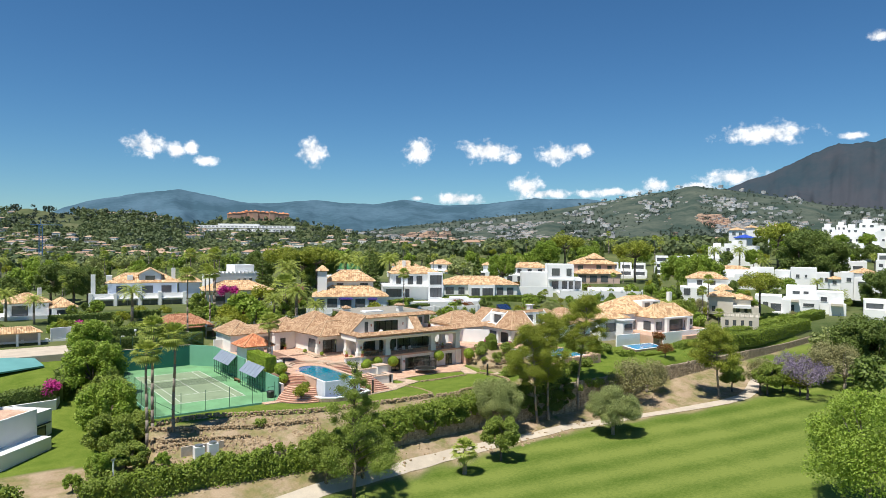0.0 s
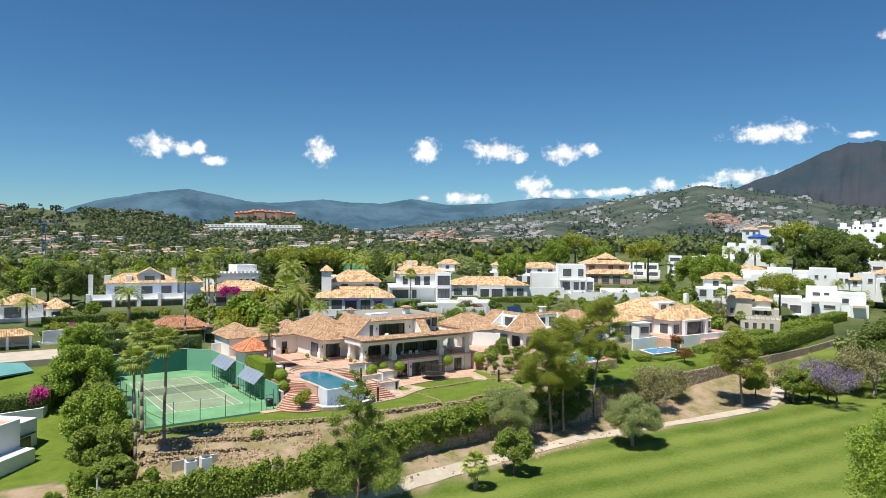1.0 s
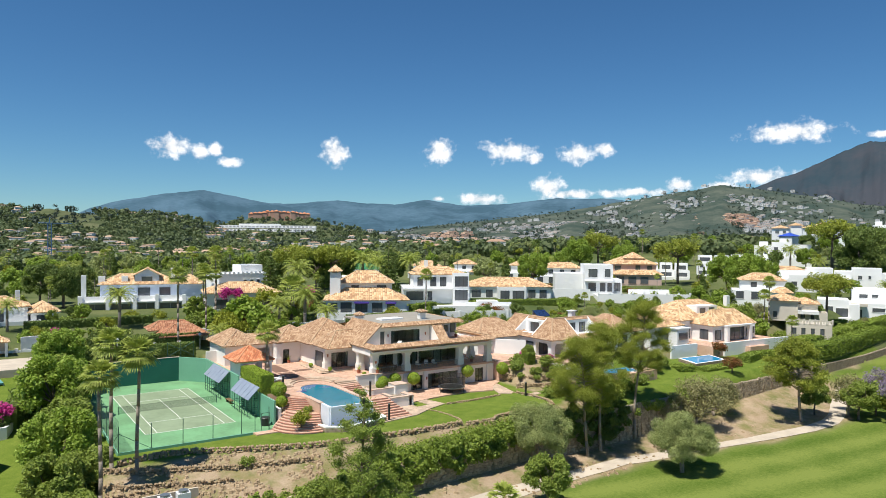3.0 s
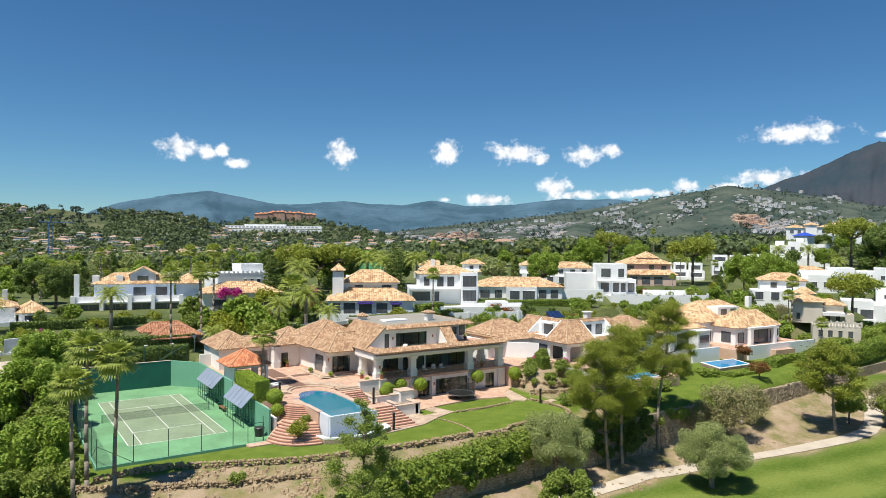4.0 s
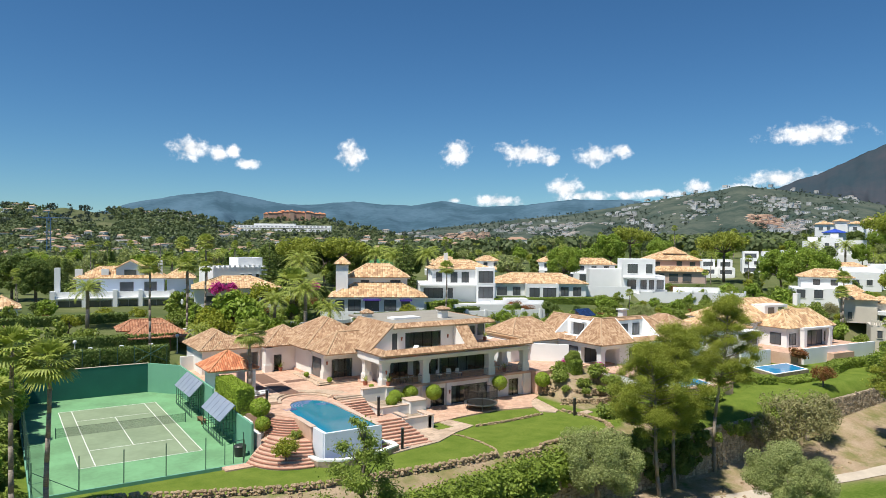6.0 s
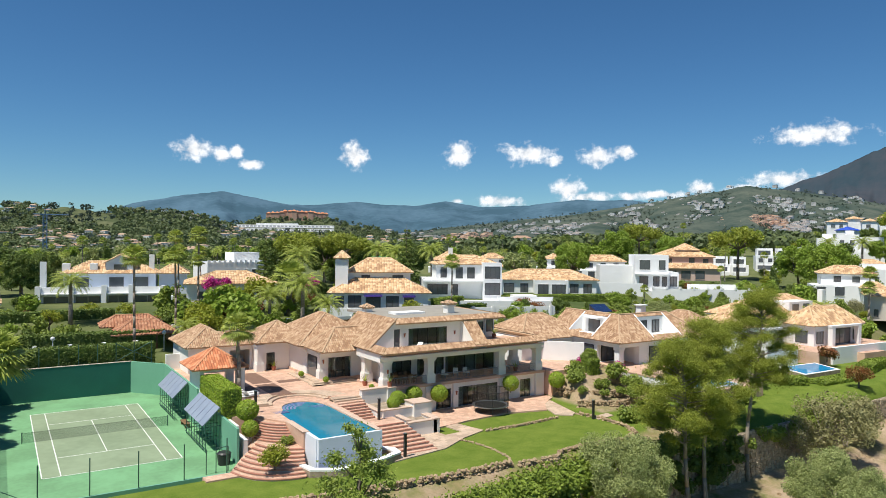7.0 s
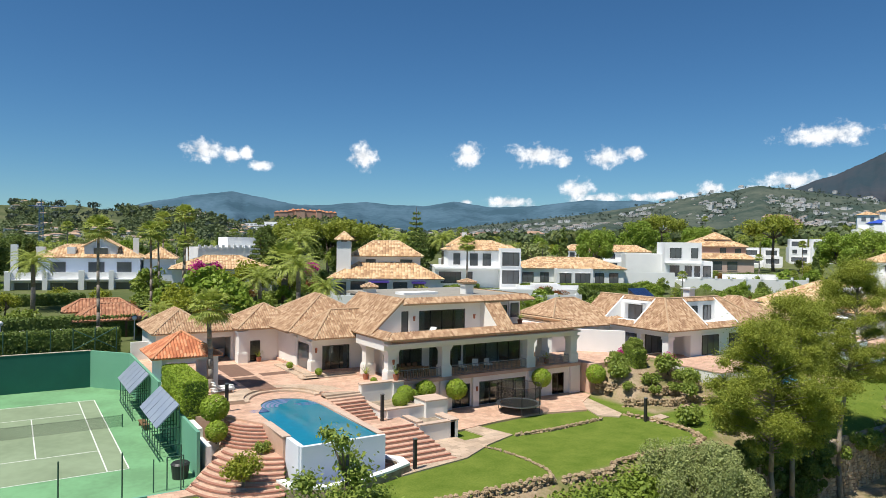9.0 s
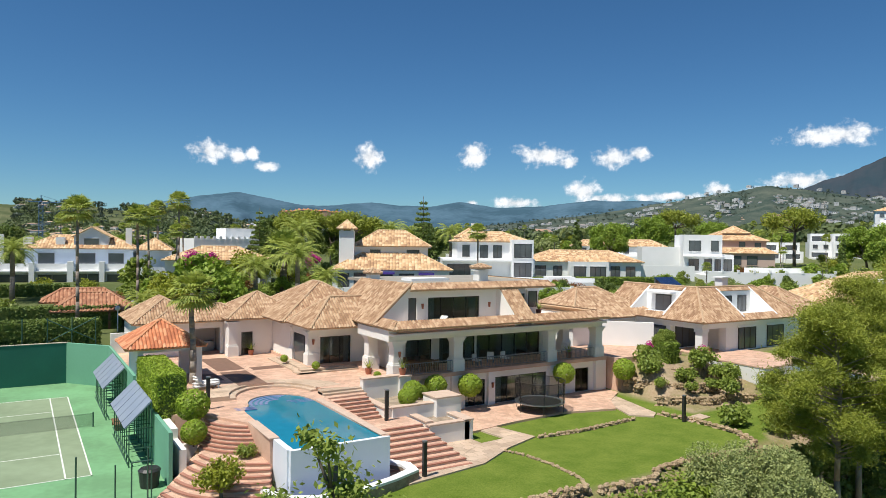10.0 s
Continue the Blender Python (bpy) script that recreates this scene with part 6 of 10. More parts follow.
hedge([(38, -17.6), (46, -17.2), (50.5, -18.2)], 1.8, 3.6, L_DARK, 140, 0.16, "dark ivy hedge hanging over the stone wall", -4.5, 0.25)
hedge([(94, -12.0), (100, -10.5), (110, -12.0)], 2.2, 1.6, L_HEDGE, 90, 0.16, "clipped hedge round the neighbour's lawn", 0.3, 0.06)
hedge([(73, -8), (79, -11.5)], 2.2, 1.3, L_HEDGE, 90, 0.16, "clipped hedge beside the neighbour's pool", 0.2, 0.06)
hedge([(80, -12.5), (90, -13)], 2.6, 0.9, L_HEDGE, 90, 0.16, "clipped hedge below the neighbour's pool", 0.1, 0.06)
hedge([(118, -10), (150, -6), (175, -4)], 3.5, 2.4, L_HEDGE, 60, 0.2, "broad clipped hedge on the slope", None, 0.12)
hedge([(124, -2), (160, 2)], 3, 2.0, L_HEDGE, 60, 0.2, "broad clipped hedge on the slope", None, 0.12)
hedge([(100, -16), (118, -16), (150, -12)], 3, 2.6, L_HEDGE, 60, 0.2, "loose hedge along the fairway", None, 0.2)



# ---- garden walls, path and rubble ----
def strip_wall(name, xs, line, z0f, z1f, w, material, label):
    bm = bmesh.new()
    rows = []
    for x in xs:
        y = line(x)
        n_ = 0.12 * noise.noise((x * 0.7, 0, 1))
        rows.append([bm.verts.new(p) for p in ((x, y - w + n_, z0f(x)), (x, y - w + n_ + 0.15, z1f(x)), (x, y + 0.15, z1f(x)), (x, y + 0.15, z0f(x)))])
    for a, b in zip(rows, rows[1:]):
        for i in range(4):
            bm.faces.new((a[i], b[i], b[(i + 1) % 4], a[(i + 1) % 4]))
    bm.faces.new(rows[0][::-1])
    bm.faces.new(rows[-1])
    return tagged(part(name, bm, material, None), label, "wall", kind="structure")


def masonry(name="stone_masonry_wall"):
    m = mat(name, (0.42, 0.34, 0.25), (0.30, 0.235, 0.165), scale=1.2, fine=9, amount=0.8, rough=0.95)
    n, l = m.node_tree.nodes, m.node_tree.links
    bs = n["Principled BSDF"]
    tc = n.new("ShaderNodeTexCoord")
    mp = n.new("ShaderNodeMapping")
    mp.inputs["Scale"].default_value = (1.6, 1.6, 2.6)
    l.new(tc.outputs["Object"], mp.inputs["Vector"])
    vo = n.new("ShaderNodeTexVoronoi")
    vo.feature = "DISTANCE_TO_EDGE"
    l.new(mp.outputs[0], vo.inputs["Vector"])
    vo.inputs["Scale"].default_value = 1.3
    mr = n.new("ShaderNodeMapRange")
    mr.inputs["From Max"].default_value = 0.09
    l.new(vo.outputs["Distance"], mr.inputs["Value"])
    bu = n.new("ShaderNodeBump")
    bu.inputs["Distance"].default_value = 0.12
    l.new(mr.outputs[0], bu.inputs["Height"])
    l.new(bu.outputs[0], bs.inputs["Normal"])
    src = bs.inputs["Base Color"].links[0].from_socket
    mx = n.new("ShaderNodeMix")
    mx.data_type = "RGBA"
    mx.inputs["A"].default_value = (0.25, 0.195, 0.14, 1)
    l.new(mr.outputs[0], mx.inputs["Factor"])
    l.new(src, mx.inputs["B"])
    l.new(mx.outputs["Result"], bs.inputs["Base Color"])
    return m


M_MASON = masonry()
rw = strip_wall("retaining_wall", np.arange(-24, 150.1, 1.5), wall_line, lambda x: base_z(x) - 0.4, lambda x: top_z(x) + 0.25, 0.55, M_MASON, "rubble-stone retaining wall above the golf course")


def face_stones(x0, x1, seed):
    """Rough stones standing proud of the retaining wall's face, in uneven courses."""
    rng = np.random.default_rng(seed)
    V, F = [], []
    x = x0
    while x < x1:
        wcol = rng.uniform(0.32, 0.62)
        lo, hi = base_z(x) - 0.2, top_z(x) + 0.2
        y = wall_line(x) - 0.55 + 0.12 * noise.noise((x * 0.7, 0, 1))
        z = lo + rng.uniform(-0.15, 0)
        while z < hi:
            h = rng.uniform(0.2, 0.42)
            dx = rng.uniform(-0.12, 0.12)
            g = 0.15 * (z - lo) / max(hi - lo, 0.5)
            o = rng.uniform(0.03, 0.14)
            i = len(V)
            for yy, k in ((y + g + 0.1, 1.0), (y + g - o, 0.82)):
                for sx, sz in ((-1, -1), (1, -1), (1, 1), (-1, 1)):
                    V.append((x + dx + sx * wcol * 0.5 * k * rng.uniform(0.85, 1.0), yy, z + h * 0.5 + sz * h * 0.5 * k * rng.uniform(0.85, 1.0)))
            F += [(i + 4, i + 5, i + 6, i + 7), (i, i + 1, i + 5, i + 4), (i + 1, i + 2, i + 6, i + 5), (i + 2, i + 3, i + 7, i + 6), (i + 3, i, i + 4, i + 7)]
            z += h * 0.98
        x += wcol * 0.97
    st_ = part("face_stone", (V, F), M_STONEF, rw, "rough tan field stones")
    st_["kind"] = "stuff"


M_STONEF = mat("tan_wall_stone", (0.52, 0.42, 0.30), (0.33, 0.26, 0.18), scale=1.5, fine=9, amount=0.7, rough=0.95, bump=0.4, island=0.7)
face_stones(-24, 112, 61)


def overgrowth(x0, x1, n, up, down, lm, seed, label, leaf=0.2):
    """Shrubs and creepers that spill over the retaining wall in uneven bunches."""
    rng = np.random.default_rng(seed)
    root = thing("creeper", (x0, wall_line(x0), top_z(x0)), label=label, category="climbing plant")
    cl = []
    for k in range(n):
        x = rng.uniform(x0, x1)
        d_ = 0.5 + 0.5 * noise.noise((x * 0.22, seed, 0))
        t = rng.random()
        z = top_z(x) + up * (1 - t) * (0.4 + 0.8 * d_) - t * t * down * (0.25 + 1.1 * d_)
        cl.append((x, wall_line(x) - 0.75 - 0.35 * t + (1 - t) * rng.uniform(-0.3, 1.4), z, rng.uniform(0.32, 0.75)))
    part("foliage", leaf_cloud(cl, n * 130, leaf, 0.6, 1.6, 1.0, rng), lm, root)
    bm = bmesh.new()
    for c in cl[::6]:
        rod(bm, (c[0], wall_line(c[0]) - 0.5, top_z(c[0]) + 0.1), c[:3], 0.03, 4, 0.012)
    part("stem", bm, M_BARK, root)


overgrowth(-24, 8, 190, 1.1, 1.6, L_HEDGE, 71, "bright green shrubs hanging over the stone wall")
overgrowth(8, 36, 250, 1.3, 2.2, L_HEDGE, 72, "bright green creeper spilling over the stone wall")
overgrowth(38, 52, 130, 1.4, 4.0, L_DARK, 73, "dark ivy hanging down the stone wall")
overgrowth(52, 78, 46, 0.7, 0.9, L_BROAD, 74, "low shrubs along the top of a wall")
bm = bmesh.new()
rows = []
xs = list(np.arange(-34, 110, 1.5))
for x in xs:
    y = path_y(x)
    dy = (path_y(x + 0.5) - path_y(x - 0.5))
    nx_, ny_ = -dy / math.hypot(1, dy), 1 / math.hypot(1, dy)
    w = 1.0 + 0.15 * noise.noise((x * 0.3, 2, 0)) + 0.25 * sm(60, 85, x)
    r = []
    for s in (-w, -w / 3, w / 3, w):
        px_, py_ = x + nx_ * s, y + ny_ * s
        r.append(bm.verts.new((px_, py_, ground_z(px_, py_) + 0.07)))
    rows.append(r)
for a, b in zip(rows, rows[1:]):
    for i in range(3):
        bm.faces.new((a[i], b[i], b[i + 1], a[i + 1]))
solo("golf_path", bm, M_PAVE, "pale concrete buggy path along the fairway", "path", kind="structure")


def rubble(pts, h, size0, label, z=None, rows=2, seed=0):
    """A dry edging of rough stones along a plan line, each stone a knocked-about lump."""
    rng = np.random.default_rng(seed)
    V, F = [], []
    for (xa, ya), (xb, yb) in zip(pts, pts[1:]):
        L = math.hypot(xb - xa, yb - ya)
        size = size0 * 0.66
        n = max(1, int(L / (size * 0.7)))
        for r in range(rows):
            for k in range(n):
                t = (k + rng.random()) / n
                x, y = xa + (xb - xa) * t + rng.normal() * size * 0.25, ya + (yb - ya) * t + rng.normal() * size * 0.25
                zz = (ground_z(x, y) if z is None else z) + h * (r + 0.2) / rows
                s = size * (0.35 + 0.35 * rng.random(3)) * np.array((1, 1, 0.75))
                a = rng.random() * 6.28
                i = len(V)
                for ring, (rr, hh) in enumerate(((0.85, -0.9), (1.05, 0.0), (0.62, 0.8))):
                    for q in range(6):
                        e = a + q * 1.047 + 0.3 * ring
                        u_ = rr * rng.uniform(0.8, 1.15)
                        V.append((x + s[0] * u_ * math.cos(e), y + s[1] * u_ * math.sin(e), zz + s[2] * hh * rng.uniform(0.8, 1.1)))
                for ring in (0, 6):
                    F += [(i + ring + q, i + ring + (q + 1) % 6, i + ring + 6 + (q + 1) % 6, i + ring + 6 + q) for q in range(6)]
                F.append(tuple(range(i + 12, i + 18)))
    ob = part("stone_edging", (V, F), M_STONE, None)
    return tagged(ob, label, "stone edging", kind="stuff")


rubble([(-15.9, -10.7), (-11.4, -9.9), (-8.3, -10.3), (-5.3, -11.9), (-1, -13.6), (3, -15.3), (10, -16.4), (18, -16.9), (23.8, -16.9)], 0.7, 0.52, "dry-stone edging of the upper lawn", None, 3, 1)
rubble([(23.8, -16.9), (25.0, -15.0), (25.2, -12.4), (24.8, -9.5), (24.3, -8.2)], 0.25, 0.35, "curved stone edging across the lawn", 0.05, 1, 2)
rubble([(24.4, -17.0), (28.6, -17.4), (30.2, -16.2), (33.2, -16.0), (38.6, -16.5), (41.0, -15.6), (42.2, -13.0), (42.2, -9.3), (41.5, -6.4)], 0.7, 0.55, "dry-stone edging of the lower lawn", -0.25, 3, 3)
rubble([(28.2, -7.0), (32, -7.2), (36.1, -6.9), (38.4, -6.7)], 0.3, 0.35, "low stone edging between two lawns", 0.05, 2, 4)
rubble([(-17.2, -11.4), (-13.5, -13.0), (-10.2, -13.9), (-7.4, -14.7), (-4.1, -16.0), (0, -17.2), (3.0, -17.9)], 0.7, 0.5, "dry-stone terrace wall on the bare slope", None, 3, 5)
rubble([(-18.5, -13.0), (-16, -14.7), (-13, -15.6), (-9.5, -16.6), (-6, -17.6)], 0.6, 0.45, "dry-stone terrace wall on the bare slope", None, 3, 6)
rubble([(-19, -14.4), (-16.5, -15.9), (-13.5, -16.2)], 0.6, 0.5, "dry-stone terrace wall on the bare slope", None, 2, 7)
rubble([(43.9, -4.0), (46, -5.8), (48.1, -6.7), (50.6, -6.3), (53, -8.2)], 1.0, 0.5, "lowest dry-stone tier of the rock garden", 0.0, 4, 8)
rubble([(44.8, -0.8), (45.7, -1.6), (46.9, -4.1), (49, -4.9), (51.2, -5.2)], 0.9, 0.5, "middle dry-stone tier of the rock garden", 0.9, 4, 9)
rubble([(45.4, 2.2), (47.0, 1.6), (48.4, -1.6), (51.0, -2.8), (53.2, -3.2)], 0.8, 0.5, "upper dry-stone tier of the rock garden", 1.8, 4, 12)
rubble([(46.5, -13.8), (50.2, -14.4), (52, -12.5)], 0.5, 0.45, "stone edging of a flower bed", None, 2, 10)
rubble([(44.9, -1.2), (45.3, 1.2)], 1.8, 0.6, "stone pillars beside the house", 0.2, 5, 11)

def scree(x0, x1, y0, y1, n, seed, label):
    """Loose stones strewn over a bare slope."""
    rng = np.random.default_rng(seed)
    V, F = [], []
    for k in range(n):
        x, y = rng.uniform(x0, x1), rng.uniform(y0, y1)
        if y > lawn_edge(x) - 0.6 or noise.noise((x * 0.35, y * 0.35, seed)) < -0.05:
            continue
        z, r, a = ground_z(x, y), rng.uniform(0.10, 0.34), rng.random() * 6.28
        i = len(V)
        for q in range(5):
            b = a + q * 1.257
            V.append((x + r * math.cos(b) * rng.uniform(0.7, 1.2), y + r * math.sin(b) * rng.uniform(0.7, 1.2), z - 0.05))
        for q in range(5):
            b = a + q * 1.257 + 0.2
            V.append((x + 0.6 * r * math.cos(b), y + 0.6 * r * math.sin(b), z + r * rng.uniform(0.4, 0.8)))
        F += [(i + q, i + (q + 1) % 5, i + 5 + (q + 1) % 5, i + 5 + q) for q in range(5)] + [tuple(range(i + 5, i + 10))]
    tagged(part("loose_stones", (V, F), M_STONE, None), label, "stones", kind="stuff")


scree(-19.5, 4, -20.5, -10.8, 1500, 81, "loose stones on the bare garden slope")
scree(20, 44, -18.6, -16.2, 260, 82, "loose stones below the lawn edging")
scree(4, 74, -27, -23, 420, 83, "loose stones below the retaining wall")

# ---- garden things ----
tr = thing("trampoline", (33.4, -0.9, LOW), label="round garden trampoline with a dark safety net", category="trampoline")
bm = bmesh.new()
TX, TY = 33.4, -0.9
N = 28
ringp = [(TX + 2.1 * math.cos(2 * math.pi * k / N), TY + 2.1 * math.sin(2 * math.pi * k / N)) for k in range(N)]
prism(bm, [(TX + (x - TX) * 0.85, TY + (y - TY) * 0.85) for x, y in ringp], 0.93, 0.95)
part("mat", bm, M_BLACK, tr)
bm = bmesh.new()
inn = [(TX + (x - TX) * 0.85, TY + (y - TY) * 0.85) for x, y in ringp]
for k in range(N):
    j = (k + 1) % N
    vs = [bm.verts.new((*p, z)) for z in (0.93, 1.0) for p in (ringp[k], ringp[j], inn[j], inn[k])]
    for q in ((0, 3, 2, 1), (4, 5, 6, 7), (0, 1, 5, 4), (2, 3, 7, 6)):
        bm.faces.new([vs[i] for i in q])
part("safety_pad", bm, M_STEEL, tr, "grey padded rim")
for k in range(6):
    a = 2 * math.pi * k / 6
    x, y = TX + 2.05 * math.cos(a), TY + 2.05 * math.sin(a)
    bm = bmesh.new()
    rod(bm, (x, y, LOW), (x, y, 2.75), 0.035)
    part("pole", bm, M_BLACK, tr)
bm = bmesh.new()
for k in range(N):
    j = (k + 1) % N
    bm.faces.new([bm.verts.new(p) for p in ((*ringp[k], 1.0), (*ringp[j], 1.0), (*ringp[j], 2.7), (*ringp[k], 2.7))])
part("net", bm, M_TNET, tr, "dark fine safety net")
bm = bmesh.new()
for k in range(N):
    rod(bm, (*ringp[k], 2.7), (*ringp[(k + 1) % N], 2.7), 0.03, 5)
part("top_ring", bm, M_BLACK, tr)

for x, y, z in ((16.9, -10.2, 0.1), (18.2, -2.6, 1.6), (41.5, -9.0, 0.0), (7.0, 1.6, DECK)):
    lp = thing("garden_lamp", (x, y, z), label="black square bollard lamp post", category="lamp", group="bollard lamps")
    part("post", boxes((x - 0.11, x + 0.11, y - 0.11, y + 0.11, z - 0.2, z + 2.1)), M_BLACK, lp)
    part("cap", boxes((x - 0.13, x + 0.13, y - 0.13, y + 0.13, z + 2.1, z + 2.18)), M_STEEL, lp)


def pot(x, y, z, r=0.3, h=0.5, plant=True):
    p = thing("plant_pot", (x, y, z), label="clay pot with a spiky green plant", category="plant pot", group="clay pots")
    bm = bmesh.new()
    rod(bm, (x, y, z), (x, y, z + h), r * 0.7, 14, r)
    part("pot", bm, M_CLAY, p)
    V, F = [], []
    for k in range(26):
        a, e = k * 2.4, radians(25 + 50 * RNG.random())
        d = Vector((math.cos(a) * math.cos(e), math.sin(a) * math.cos(e), math.sin(e)))
        s = Vector((-math.sin(a), math.cos(a), 0)) * 0.05
        o = Vector((x, y, z + h))
        i = len(V)
        V += [(o - s)[:], (o + s)[:], (o + d * 0.9)[:]]
        F.append((i, i + 1, i + 2))
    part("leaves", (V, F), L_PALM, p)
    return p


for x, y, z in ((21.9, 2.0, 3.7), (21.0, 6.3, PATIO), (40.6, 3.6, FLOOR), (36.6, 5.6, 7.05), (15.2, 20.2, PATIO), (40.5, 8.0, 7.05)):
    pot(x, y, z)


def lounger(x, y, z, rz, label="white cushioned sun lounger"):
    s = thing("sun_lounger", (x, y, z), rz, label=label, category="sun lounger", group="sun loungers")
    part("frame", boxes((-0.95, 0.95, -0.32, 0.32, 0.28, 0.34)), M_PLASTICW, s, local=True)
    for a, b in ((-0.85, -0.27), (-0.85, 0.27), (0.85, -0.27), (0.85, 0.27)):
        part("leg", boxes((a - 0.03, a + 0.03, b - 0.03, b + 0.03, 0, 0.28)), M_PLASTICW, s, local=True)
    part("cushion", boxes((-0.95, 0.35, -0.3, 0.3, 0.34, 0.44)), M_FABRIC, s, local=True)
    bm = boxes((0, 0.72, -0.3, 0.3, 0, 0.1))
    bmesh.ops.transform(bm, matrix=pose(0.35, 0, 0.36, 0, -38, 0), verts=bm.verts)
    part("backrest", bm, M_FABRIC, s, local=True)
    return s


lounger(8.0, 6.6, DECK + 0.3, 200)
lounger(8.2, 7.6, DECK + 0.3, 195)
lounger(26.2, 3.4, 7.05, 35)


def chair(x, y, z, rz):
    s = thing("garden_chair", (x, y, z), rz, label="pale cushioned veranda chair", category="chair", group="veranda chairs")
    part("seat", boxes((-0.3, 0.3, -0.3, 0.3, 0.36, 0.48)), M_FABRIC, s, local=True)
    part("backrest", boxes((-0.3, 0.3, 0.24, 0.34, 0.48, 0.95)), M_FABRIC, s, local=True)
    for a in (-0.26, 0.26):
        for b in (-0.26, 0.26):
            part("leg", boxes((a - 0.03, a + 0.03, b - 0.03, b + 0.03, 0, 0.36)), M_STEEL, s, local=True)


for x, y, r in ((30.6, 4.4, 20), (32.3, 4.7, -30), (33.6, 4.3, 10), (40.5, 5.2, 60), (41.8, 5.6, -40)):
    chair(x, y, FLOOR, r)
tb = thing("dining_table", (25, 4.8, FLOOR), label="wooden dining table on the veranda", category="table")
part("tabletop", boxes((23.8, 26.4, 4.3, 5.3, FLOOR + 0.7, FLOOR + 0.76)), M_WOOD, tb)
for x in (23.95, 26.2):
    for y in (4.4, 5.15):
        part("leg", boxes((x, x + 0.07, y, y + 0.07, FLOOR, FLOOR + 0.7)), M_WOOD, tb)
for k in range(4):
    for y, r in ((3.9, 180), (5.75, 0)):
        c = thing("dining_chair", (24.1 + 0.65 * k, y, FLOOR), r, label="brown wooden veranda chair", category="chair", group="dining chairs")
        part("seat", boxes((-0.22, 0.22, -0.22, 0.22, 0.42, 0.46)), M_WOOD, c, local=True)
        part("backrest", boxes((-0.22, 0.22, 0.18, 0.22, 0.46, 0.95)), M_WOOD, c, local=True)
        for a in (-0.2, 0.2):
            for b in (-0.2, 0.2):
                part("leg", boxes((a - 0.02, a + 0.02, b - 0.02, b + 0.02, 0, 0.42)), M_WOOD, c, local=True)
# cooling units and bin
for x in (-13.0, -11.3):
    ac = thing("air_conditioner", (x, -19.5, -3.4), label="white outdoor cooling unit", category="air conditioner", group="cooling units")
    z = ground_z(x, -19.5)
    part("body", boxes((x - 0.6, x + 0.6, -20.0, -19.0, z - 0.3, z + 1.5)), M_PLASTICW, ac)
    bm = rod(bmesh.new(), (x, -19.5, z + 1.5), (x, -19.5, z + 1.72), 0.45, 18)
    part("fan_cover", bm, M_STEEL, ac)
w_ = solo("service_wall", boxes((-14.8, -9.6, -18.5, -18.25, -5, -1.0)), M_PAVE, "grey service wall behind the cooling units", "wall")
bn = thing("waste_bin", (2.6, -3.6, 0), label="black plastic waste bin beside the court", category="bin")
part("body", rod(bmesh.new(), (2.6, -3.6, 0), (2.6, -3.6, 0.95), 0.5, 16, 0.6), M_BLACK, bn)
part("lid", rod(bmesh.new(), (2.6, -3.6, 0.95), (2.6, -3.6, 1.08), 0.63, 16, 0.5), M_BLACK, bn)
cb = thing("court_bench", (2.6, 10.8, 0), label="wooden bench beside the tennis court", category="bench")
part("seat", boxes((2.2, 2.8, 9.6, 11.8, 0.42, 0.48)), M_WOOD, cb)
for y in (9.8, 11.6):
    part("leg", boxes((2.25, 2.75, y - 0.04, y + 0.04, 0, 0.42)), M_WOOD, cb)



# ---- neighbouring villas ----
TAKEN = []


